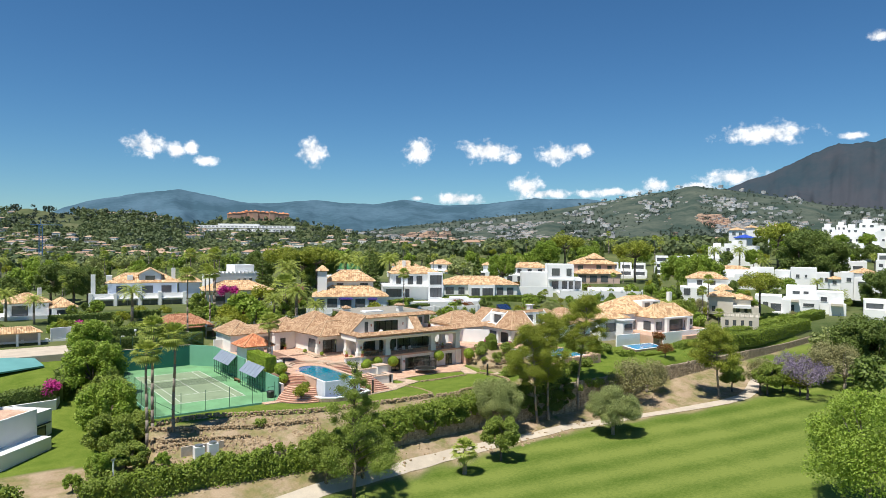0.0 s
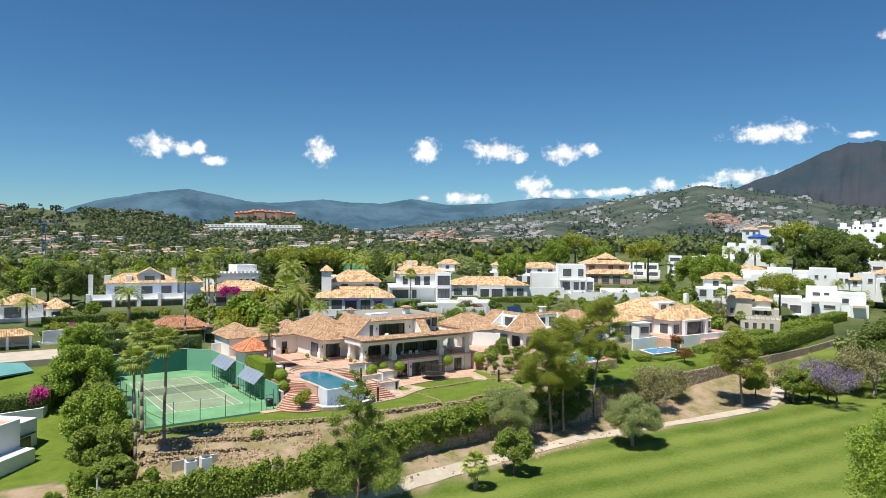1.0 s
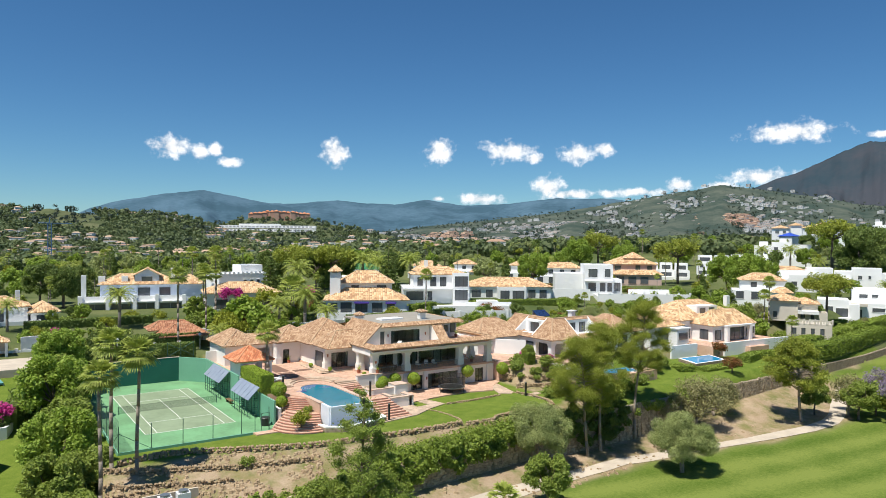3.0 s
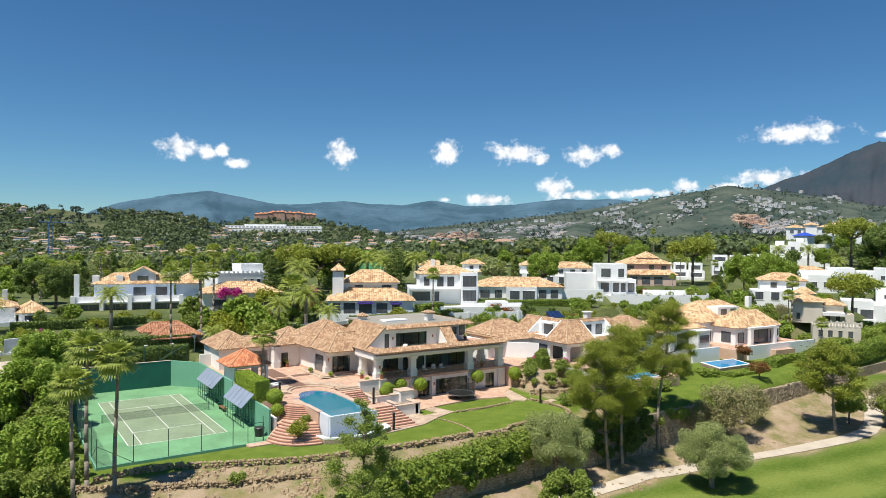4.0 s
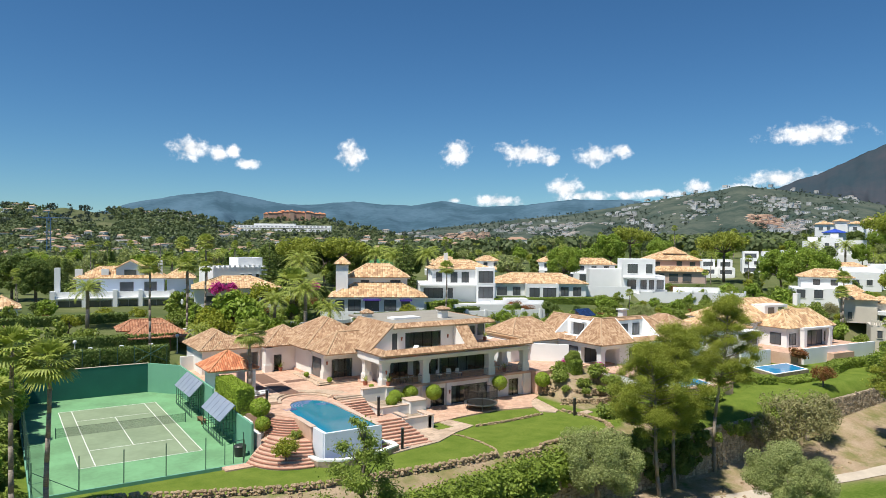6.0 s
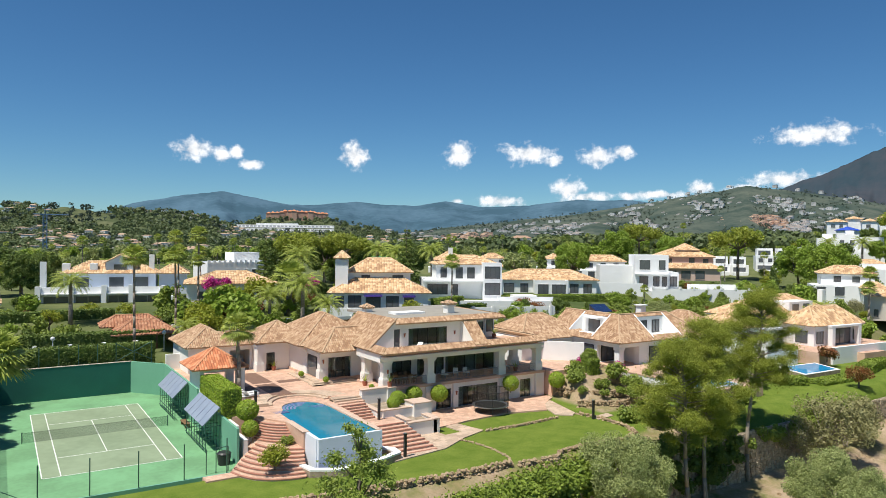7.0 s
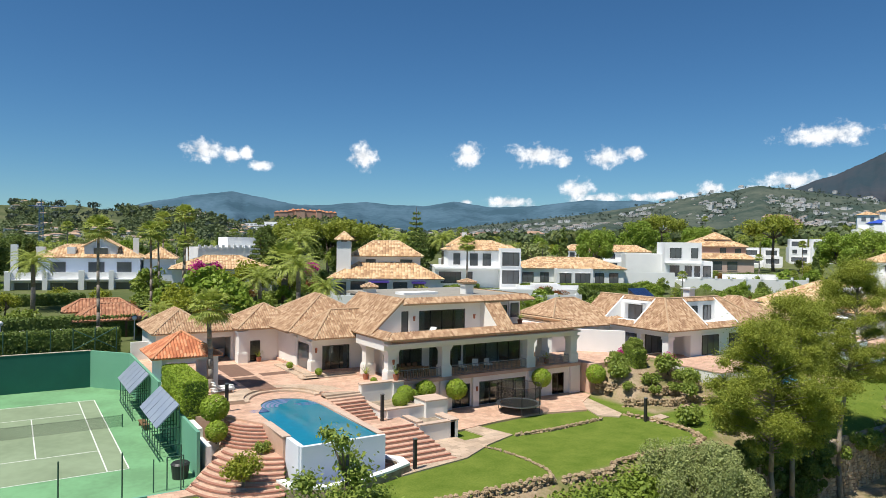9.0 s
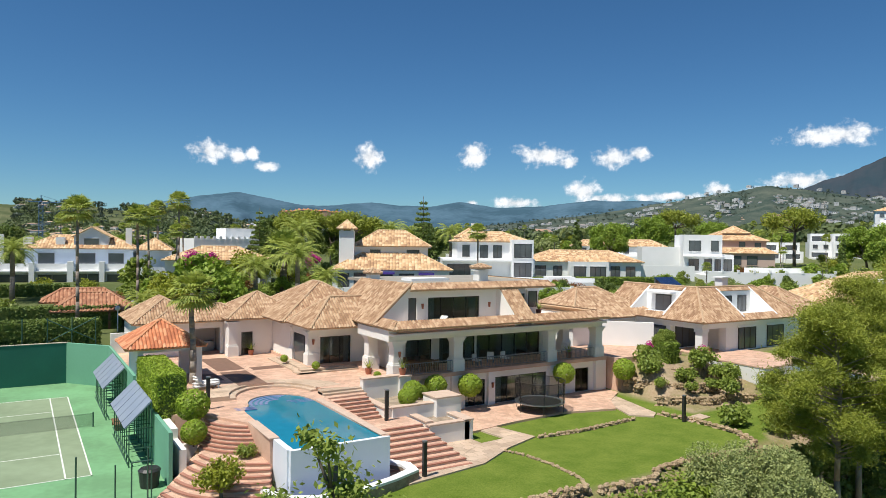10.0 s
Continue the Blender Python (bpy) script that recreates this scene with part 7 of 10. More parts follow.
def villa(loc, rz, label, blocks, wins=(), wall=None, tile=None, extras=(), name="villa", frame_m=None, glass=None, group="neighbouring villas"):
    """A house of blocks (x0, x1, y0, y1, z0, z1, roof, ridge); roof: hip, flat or bare. wins: (x0, x1, y, z0, z1, leaves)."""
    wall, tile = wall or M_WHITE, tile or M_TILE_Y
    root = thing(name, loc, rz, label=label, category="house", group=group)
    lim = [1e9, -1e9, 1e9, -1e9]
    for x0, x1, y0, y1, z0, z1, roof, zr in blocks:
        lim = [min(lim[0], x0), max(lim[1], x1), min(lim[2], y0), max(lim[3], y1)]
        w = part("wall", boxes((x0, x1, y0, y1, z0 - (3.0 if z0 < 0.1 else 0), z1)), wall, root, local=True)
        if roof == "hip":
            o = 0.6
            ax = "x" if x1 - x0 >= y1 - y0 else "y"
            half = (min(x1 - x0, y1 - y0) + 2 * o) / 2
            part("roof", hip_roof(x0 - o, x1 + o, y0 - o, y1 + o, z1 - 0.05, zr, half, ax, 0.5), tile, root, local=True)
            part("fascia", boxes((x0 - o + 0.1, x1 + o - 0.1, y0 - o + 0.1, y1 + o - 0.1, z1 - 0.3, z1 - 0.13)), wall, w, local=True)
        elif roof == "flat":
            t = 0.25
            for q in ((x0, x1, y0, y0 + t), (x0, x1, y1 - t, y1), (x0, x0 + t, y0 + t, y1 - t), (x1 - t, x1, y0 + t, y1 - t)):
                part("parapet", boxes((*q, z1, z1 + zr)), wall, root, local=True)
    for x0, x1, y, z0, z1, lv in wins:
        fr = window(root, x0, x1, y - 0.06, z0, z1, lv, frame_m or M_FRAME, glass or M_GLASS_D, local=True, w=0.09)
        part("lintel", boxes((x0 - 0.14, x1 + 0.14, y - 0.1, y + 0.02, z1, z1 + 0.14)), wall, fr, local=True)
        part("sill", boxes((x0 - 0.14, x1 + 0.14, y - 0.14, y + 0.02, z0 - 0.1, z0)), wall, fr, local=True)
    for nm, row, m in extras:
        part(nm, boxes(row), m, root, local=True)
    M = pose(*loc, 0, 0, rz)
    c = M @ Vector(((lim[0] + lim[1]) / 2, (lim[2] + lim[3]) / 2, 0))
    TAKEN.append((c.x, c.y, max(lim[1] - lim[0], lim[3] - lim[2]) / 2 + 2.5))
    f_ = M @ Vector(((lim[0] + lim[1]) / 2, lim[2] - 9, 0))
    TAKEN.append((f_.x, f_.y, (lim[1] - lim[0]) * 0.5))
    return root


def side_wins(root, x, rows, sgn=-1):
    """Windows in a wall that faces along x."""
    for y0, y1, z0, z1 in rows:
        fr = part("window", boxes((x - 0.04, x + 0.04, y0, y1, z0, z1)), M_FRAME, root, local=True)
        k = 0.05 * sgn
        part("pane", boxes((min(x + k, x + k * 1.3), max(x + k, x + k * 1.3), y0 + 0.09, (y0 + y1) / 2 - 0.04, z0 + 0.09, z1 - 0.09)), M_GLASS_D, fr, local=True)
        part("pane", boxes((min(x + k, x + k * 1.3), max(x + k, x + k * 1.3), (y0 + y1) / 2 + 0.04, y1 - 0.09, z0 + 0.09, z1 - 0.09)), M_GLASS_D, fr, local=True)


def at(px, d):
    a = radians(bearing(px))
    return EYE0.x + d * math.sin(a), EYE0.y + d * math.cos(a)


# tower villa with purple awnings
v = villa((46.4, 51.5, 6.8), -27, "white villa with pale tiled roofs, arches and a chimney tower",
          [(-9.2, 9.2, 0, 10, 0, 2.9, "hip", 5.7), (-6, 6, 4.5, 12, 2.9, 6.6, "hip", 9.2)],
          [(-8.4, -6.6, 0, 0.1, 2.3, 2), (-5.9, -3.4, 0, 0.1, 2.4, 2), (-2.6, 0.2, 0, 0.1, 2.4, 2), (1.2, 3.6, 0, 0.1, 2.3, 2), (4.6, 6.4, 0, 0.3, 2.2, 2), (-3.5, -1.8, 4.5, 4.9, 6.0, 2), (2.5, 4.6, 4.5, 4.9, 6.0, 2)],
          M_WHITE, M_TILE_Y, [("awning", (-2.9, 0.5, -1.0, -0.05, 2.2, 2.5), M_PURPLE), ("awning", (4.3, 6.7, -1.0, -0.05, 2.1, 2.4), M_PURPLE), ("tower", (-8.4, -6.0, 2.2, 4.6, 2.5, 9.0), M_WHITE), ("porch_wall", (-11, 11, -3.6, -3.2, -3, 0.3), M_WHITE)])
part("tower_cap", hip_roof(-8.8, -5.6, 1.8, 5.0, 9.3, 10.7, 1.6, "x", 0.5), M_TILE_Y, v, local=True)
part("tower_vent", boxes((-8.2, -7.8, 2.4, 4.4, 9.0, 9.3), (-6.6, -6.2, 2.4, 4.4, 9.0, 9.3)), M_WHITE, v, local=True)
# white modern villa
v = villa((73, 62.5, 7.4), -26, "white modern villa with tall glazing and a low tiled roof",
          [(-9, 9, 0, 10, 0, 3.4, "flat", 0.3), (-6, 8, 1.0, 10, 3.4, 7.0, "hip", 8.9), (4.2, 8.4, -1.4, 1.2, 0, 7.2, "flat", 0.2), (-5, 0, 5, 10, 7.0, 7.8, "hip", 9.8)],
          [(-8, -3.5, 0, 0.3, 2.6, 4), (-2.4, -1.2, 0, 0.2, 2.6, 1), (-5, -3.6, 1.0, 4.0, 6.3, 2), (-1.6, 0, 1.0, 3.8, 6.3, 2), (1.0, 2.7, 1.0, 3.8, 6.3, 2), (4.6, 8.0, -1.4, 0.3, 3.0, 3), (4.6, 8.0, -1.4, 3.9, 6.6, 3)],
          M_WHITE, M_TILE_Y, [("chimney", (-2.6, -1.7, 5.6, 6.5, 8.6, 10.6), M_WHITE), ("balcony", (-9, 4.2, -1.3, 0, 3.2, 3.5), M_WHITE), ("terrace_wall", (-10, 18, -13, -12.6, -4, 0.0), M_WHITE), ("terrace", (-10, 18, -12.6, -0.1, -4, -0.8), M_WHITE), ("terrace_wall", (6, 18, -9, -8.6, -0.8, 0.5), M_WHITE), ("jacuzzi", (10, 15, -7, -3, -0.8, 0.6), M_WHITE)])
side_wins(v, 9.0, [(2, 4, 0.3, 2.6), (6, 8, 0.3, 2.6)], 1)
# single-storey villa
v = villa((98, 63, 7.0), -32, "single-storey white villa with a long pale tiled roof",
          [(-12, 12, 0, 11, 0, 3.4, "hip", 5.7), (-3.5, 4.5, -3.5, 0, 0, 3.2, "flat", 0.25)],
          [(-10.5, -8, 0, 0.3, 2.5, 2), (-6.5, -4.6, 0, 0.3, 2.5, 2), (-2.8, -0.3, -3.5, 0.2, 2.5, 2), (0.6, 3.8, -3.5, 0.2, 2.5, 3), (5.6, 7.6, 0, 0.2, 2.5, 2), (8.8, 10.8, 0, 0.2, 2.5, 2)], M_WHITE, M_TILE_Y)
hedge([(80, 58), (96, 53), (108, 48)], 2.5, 2.0, L_HEDGE, 60, 0.18, "clipped hedge in front of a villa", 5.6)
# white cube
v = villa((126.5, 55, 8.2), -38, "white flat-roofed modern villa of stacked cubes",
          [(-4.6, 3.8, 0, 9, 0, 8.0, "flat", 0.3), (3.8, 6.6, 1, 9, 0, 3.6, "flat", 0.3), (-13, -4.6, 3, 10, 0, 5.2, "flat", 0.3)],
          [(-3.4, -0.8, 0, 4.6, 7.0, 2), (1.4, 3.0, 0, 4.6, 7.0, 1), (-3.4, -1.2, 0, 0.3, 2.9, 2), (0, 1.6, 0, 0.3, 2.9, 2), (2.2, 3.5, 0, 0.3, 2.9, 2), (4.4, 6.2, 1, 0.3, 2.9, 2)],
          M_WHITE, M_TILE_Y, [("balustrade", (-2, 24, -9.2, -8.9, -4, 0.4), M_WHITE), ("balcony", (-4.6, 4.6, -1.2, 0, 3.4, 3.6), M_WHITE), ("garden_wall", (-16, -4, -8, -7.6, -4, 1.5), M_WHITE), ("terrace", (-2, 24, -8.9, -0.1, -4, -0.35), M_WHITE), ("terrace_wall", (8, 23, -2, -1.7, -0.35, 1.2), M_WHITE)] + [("pier", (-2 + 3.2 * k, -1.6 + 3.2 * k, -9.3, -8.8, 0.3, 0.9), M_WHITE) for k in range(9)])
# pink villa
villa((160.2, 71.4, 9.0), -40, "pink villa with tiled roofs and an arched porch",
      [(-8, 8, 0, 10, 0, 6.6, "hip", 9.0), (-7, 9, -4, 0, 0, 3.2, "hip", 4.6), (-2, 4, 3, 9, 6.6, 8.6, "hip", 10.6)],
      [(-6, -4, 0, 4.4, 6.0, 2), (1, 2.6, 0, 4.4, 6.2, 2), (5, 6.6, 0, 4.4, 6.0, 2), (-6, -3.4, -4, 0.1, 2.5, 1), (-2, 0.6, -4, 0.1, 2.5, 1), (2, 4.6, -4, 0.1, 2.5, 1)], M_PINK, M_TILE_Y)
# big white villa behind the court, its wall colour carrying the blue of shade
v = villa((4.2, 88, 5.2), -13, "large white villa with balconies and a pediment, blue shade in its wall colour",
          [(-12, 11, 0, 11, 0, 3.6, "bare", 0), (-8, 9, 3, 11, 3.6, 7.1, "hip", 9.4), (-0.5, 5, 3.6, 9, 7.0, 9.2, "bare", 0), (9.5, 15, 5, 13, 2.5, 6.9, "hip", 9.0)],
          [(-11, -6.6, 0, -0.9, 2.7, 2), (-5.4, -1, 0, -0.9, 2.7, 2), (0.4, 4.0, 0, -0.9, 2.8, 2), (5.2, 10, 0, -0.9, 2.7, 2), (-6, -3.4, 3, 4.0, 6.3, 1), (0.2, 3.0, 3, 4.0, 6.3, 1), (5, 7.6, 3, 4.0, 6.3, 1), (1.0, 3.5, 3.6, 7.6, 8.9, 1)],
          M_BLUISH, M_TILE_Y, [("balcony_wall", (-12, 11, -0.5, -0.2, 3.3, 4.5), M_WHITE), ("balcony_floor", (-12, 11, -1.4, 0, 3.1, 3.3), M_WHITE), ("pier", (-12.2, -11.3, -1.5, -0.5, -3, 4.7), M_WHITE), ("pier", (-6.4, -5.6, -1.5, -0.5, -3, 4.7), M_WHITE), ("pier", (-0.7, 0.2, -1.5, -0.5, -3, 4.9), M_WHITE), ("pier", (4.2, 5.0, -1.5, -0.5, -3, 4.9), M_WHITE), ("pier", (10.2, 11.1, -1.5, -0.5, -3, 4.7), M_WHITE), ("chimney", (7.6, 8.6, 5, 6, 7, 10.8), M_WHITE), ("chimney", (-11.8, -10.8, 1, 2, 3.6, 9.4), M_WHITE), ("terrace_post", (-8.4, -7.0, 3.6, 5, 7.4, 9.0), M_WHITE), ("terrace_post", (-3.4, -2.0, 3.6, 5, 7.4, 9.0), M_WHITE), ("shade_wall", (11, 13, -1.0, 0.0, -1, 2.6), M_WHITE)], frame_m=M_SHUTTER)
bm = bmesh.new()
tiles(bm, [(-1.0, 9.4, 9.1), (-1.0, 3.2, 9.1), (2.25, 3.2, 10.9), (2.25, 9.4, 10.9)], 0.5)
tiles(bm, [(5.5, 3.2, 9.1), (5.5, 9.4, 9.1), (2.25, 9.4, 10.9), (2.25, 3.2, 10.9)], 0.5)
part("gable_roof", bm, M_TILE_Y, v, local=True)
bm = bmesh.new()
vs = [bm.verts.new(p) for p in ((-0.5, 3.6, 9.15), (5.0, 3.6, 9.15), (2.25, 3.6, 10.7), (-0.5, 4.0, 9.15), (5.0, 4.0, 9.15), (2.25, 4.0, 10.7))]
for q in ((0, 1, 2), (5, 4, 3), (0, 3, 4, 1), (1, 4, 5, 2), (2, 5, 3, 0)):
    bm.faces.new([vs[i] for i in q])
part("pediment", bm, M_BLUISH, v, local=True)
# yellow-roofed villa and white crenellated block
villa((25.5, 73, 6.2), -13, "low white villa with an arched porch and a pale tiled roof",
      [(-9, 8, 0, 11, 0, 4.5, "hip", 6.7)], [(-1.8, 0.2, 0, 0.6, 3.2, 1), (1.2, 3.2, 0, 0.6, 3.2, 1), (4.2, 5.6, 0, 0.6, 3.4, 1), (6.2, 7.4, 0, 0.2, 3.4, 1), (-7, -4, 0, 0.8, 3, 2)], M_WHITE, M_TILE_Y)
v = villa((31, 91, 6.8), 4, "white flat-roofed house with a crenellated parapet",
          [(-6.5, 6.5, 0, 10, 0, 7.2, "flat", 0.3), (0.5, 6.5, 3, 9, 7.2, 9.3, "flat", 0.3)], [(0, 0.8, 0, 5.0, 5.8, 1), (1.8, 2.6, 0, 5.0, 5.8, 1), (3.6, 4.4, 0, 5.0, 5.8, 1)], M_WHITE)
for k in range(11):
    part("merlon", boxes((-6.4 + 1.18 * k, -5.85 + 1.18 * k, -0.05, 0.3, 7.2, 7.95)), M_WHITE, v, local=True)
# red-roofed garden hut
hut = thing("garden_hut", (3.6, 41.5, 4.2), -4, label="open garden hut with a dark red tiled roof", category="hut")
part("roof", hip_roof(-4.4, 4.4, -2.6, 3.4, 1.9, 3.7, 2.9, "x", 0.4), M_TILE_R, hut, local=True)
part("roof", hip_roof(-5.6, 3.2, 2.6, 8, 2.5, 3.9, 2.2, "x", 0.4), M_TILE_R, hut, local=True)
for x in (-4, -1.4, 1.4, 4):
    part("post", boxes((x - 0.12, x + 0.12, -2.3, -2.06, -1.5, 2.0)), M_WOOD, hut, local=True)
part("back_wall", boxes((-4, 4, 2.6, 2.9, -1.5, 2.1)), M_ROOM, hut, local=True)
TAKEN.append((3.6, 43, 7))
# street walls behind the pool house
for k, (x0, y0, x1, y1, z, h) in enumerate(((-14, 38.5, 3, 38.0, 3.6, 1.6), (-30, 46, -10, 45, 3.6, 1.2), (8, 44, 26, 44.5, 4.2, 2.2), (26, 44.5, 44, 46, 4.4, 2.0), (58, 44, 78, 38, 4.6, 2.4))):
    L = math.hypot(x1 - x0, y1 - y0)
    g_ = thing("boundary_wall", (x0, y0, z), math.degrees(math.atan2(y1 - y0, x1 - x0)), label="white rendered boundary wall with pillars", category="wall", group="boundary walls", kind="structure")
    part("wall_panel", boxes((0, L, -0.12, 0.12, -2, h)), M_WHITE, g_, local=True)
    for j in range(int(L / 4) + 1):
        part("pillar", boxes((4 * j - 0.25, 4 * j + 0.25, -0.25, 0.25, -2, h + 0.25)), M_WHITE, g_, local=True)
hedge([(-16, 40.5), (6, 40.2)], 2, 2.2, L_DARK, 60, 0.2, "dark clipped hedge along the street wall", 4.4)
hedge([(-20, 60), (2, 61)], 2.2, 3.2, L_DARK, 60, 0.2, "dark hedge before a pale villa", 4.6)
hedge([(38, 44), (58, 43), (66, 46)], 2.4, 2.4, L_DARK, 60, 0.2, "hedge before the tower villa", 5.0)
hedge([(30, 37), (46, 38)], 2.2, 2.0, L_REDF, 50, 0.2, "reddish flowering hedge along the street", 4.6)
hedge([(58, 50), (66, 54)], 2.4, 2.2, L_HEDGE, 60, 0.2, "clipped hedge between two villas", 6.0)
for x, y in ((5.5, 37.5), (-8, 37.6), (30, 43)):
    g_ = thing("street_lamp", (x, y, 4), label="white globe lamp on a short post", category="lamp", group="globe lamps")
    part("post", rod(bmesh.new(), (x, y, 3), (x, y, 6.2), 0.06), M_WHITE, g_)
    bm = bmesh.new()
    bmesh.ops.create_icosphere(bm, subdivisions=2, radius=0.28, matrix=Matrix.Translation((x, y, 6.45)))
    part("globe", bm, M_PLASTICW, g_, smooth=True)

# left-hand neighbours
villa((-22, 66, 3.4), 0, "white villa with terraces and low tiled roofs", [(-7, 5, 0, 9, 0, 3.2, "flat", 0.8), (-5, 3, 3, 10, 3.2, 6.6, "hip", 8.4), (3.5, 8, 2, 9, 0, 5.4, "hip", 7.2)],
      [(-6, -3, 0, 0.3, 2.5, 2), (-2, 0.5, 0, 0.3, 2.5, 2), (-4, -1, 3, 3.8, 6, 1), (4.4, 7, 2, 3.0, 4.8, 1)], M_WHITE, M_TILE_Y, [("chimney", (1, 1.8, 5, 5.8, 6.6, 9.6), M_WHITE)])
villa((-29.2, -1.4, -4.2), 45, "white cubic house with a curved roof terrace", [(-7, 2, 0.5, 11, 0, 5.6, "flat", 0.3), (2, 6.6, 2, 8, 0, 4.3, "flat", 0.5), (-8, 1.0, 6, 13, 5.6, 8.2, "flat", 0.3), (-7, 2.0, -1.6, 0.5, 0, 2.4, "bare", 0)],
      [(3.2, 5.4, 2, 0.9, 2.8, 1)], M_WHITE, None, [("terrace_slab", (2, 8, 0.4, 2, -1, 0.2), M_TERRA), ("canopy_bar", (2.6, 6.2, 1.7, 2.0, 3.0, 3.1), M_BLACK), ("roof_paving", (-6.7, 1.7, 0.8, 6, 5.6, 5.66), M_TERRA)])
ac = thing("air_conditioner", (-30.1, 4.0, 0.3), label="white cooling unit on a flat roof", category="air conditioner")
part("body", boxes((-30.6, -29.6, 3.6, 4.5, 0.3, 1.15)), M_PLASTICW, ac)
bm = bmesh.new()
rod(bm, (-30.1, 3.56, 0.72), (-30.1, 3.6, 0.72), 0.34, 16)
part("fan_grille", bm, M_STEEL, ac)
gl_ = thing("garden_wall", (-30, 11, -1), label="low white garden wall below a dark hedge", category="wall", kind="structure")
bm = bmesh.new()
prism(bm, [(-36, 9.6), (-24.6, 11.2), (-20.8, 21.5), (-21.1, 21.6), (-24.9, 11.5), (-36, 9.9)], -3.5, 0.35)
bmesh.ops.triangulate(bm, faces=[f for f in bm.faces if len(f.verts) > 4])
part("wall_panel", bm, M_WHITE, gl_)
solo("garden_path", boxes((-30, -21.5, -3.8, -2.6, -4.6, -4.1)), M_TERRA, "terracotta garden path beside a white house", "path", kind="structure")
cwl = thing("garden_wall", (-18, 46, 4), label="tall white curved garden wall", category="wall", kind="structure")
bm = bmesh.new()
pts = [(-21.4 + 7 * k / 10, 45.4 + 0.9 * math.sin(math.pi * k / 10)) for k in range(11)]
prism(bm, pts + [(x, y + 0.35) for x, y in pts[::-1]], 2, 6.9)
part("wall_panel", bm, M_WHITE, cwl)
solo("yard_paving", boxes((-40, -15.3, 31, 44.5, 2, 4.05)), M_PAVE, "pale concrete yard of the neighbour", "paving", kind="structure")
for pts in (((-20.6, 28.4, 3.0), (-15.6, 29.2, 3.0), (-15.2, 34.4, 5.6), (-18.7, 34.4, 5.8)), ((-44, 20.5, 2.6), (-24.4, 27.5, 2.9), (-25.6, 31.5, 3.9), (-46, 30, 5.2))):
    bm = bmesh.new()
    a = [bm.verts.new(p) for p in pts]
    b = [bm.verts.new((x, y, z - 0.25)) for x, y, z in pts]
    bm.faces.new(a)
    bm.faces.new(b[::-1])
    for i in range(4):
        bm.faces.new((b[i], b[(i + 1) % 4], a[(i + 1) % 4], a[i]))
    r_ = thing("canopy", (pts[0][0], pts[0][1], 2.5), label="sloping teal canvas canopy over a yard", category="canopy", group="teal canopies")
    part("sheet", bm, M_TEAL, r_)
    for x, y, z in pts:
        part("post", boxes((x - 0.06, x + 0.06, y - 0.06, y + 0.06, z - 6, z - 0.25)), M_STEEL, r_)
pg = thing("pergola", (-27, 45, 4), label="small white pergola with a tiled roof", category="pergola")
part("roof", hip_roof(-31, -23, 43, 46.5, 6.6, 7.6, 1.7, "x", 0.4), M_TILE_Y, pg)
for x in (-30.5, -27, -23.5):
    part("post", boxes((x - 0.2, x + 0.2, 43.3, 43.7, 3.5, 6.6)), M_WHITE, pg)
part("back_wall", boxes((-30.8, -23.2, 46, 46.3, 3.5, 6.6)), M_ROOM, pg)
hedge([(-36, 12), (-24.5, 13.5), (-19.6, 26)], 2.4, 2.6, L_DARK, 60, 0.18, "dark hedge round the neighbour's lawn", None, 0.15)
put(B_BOUG, -25, 12.3, 0.9, 1.1)
put(B_BOUG, -16.2, 46, 6.0, 1.0)
put(B_BOUG, 40.5, 70, 9.5, 1.2)
lamp = thing("garden_lamp", (-22.6, -20.5, -4), label="slim white garden lamp post", category="lamp")
part("post", rod(bmesh.new(), (-22.6, -19.5, -4.5), (-22.6, -19.5, -0.9), 0.09), M_PLASTICW, lamp)
part("head", boxes((-22.8, -22.4, -19.6, -19.4, -0.9, -0.7)), M_STEEL, lamp)

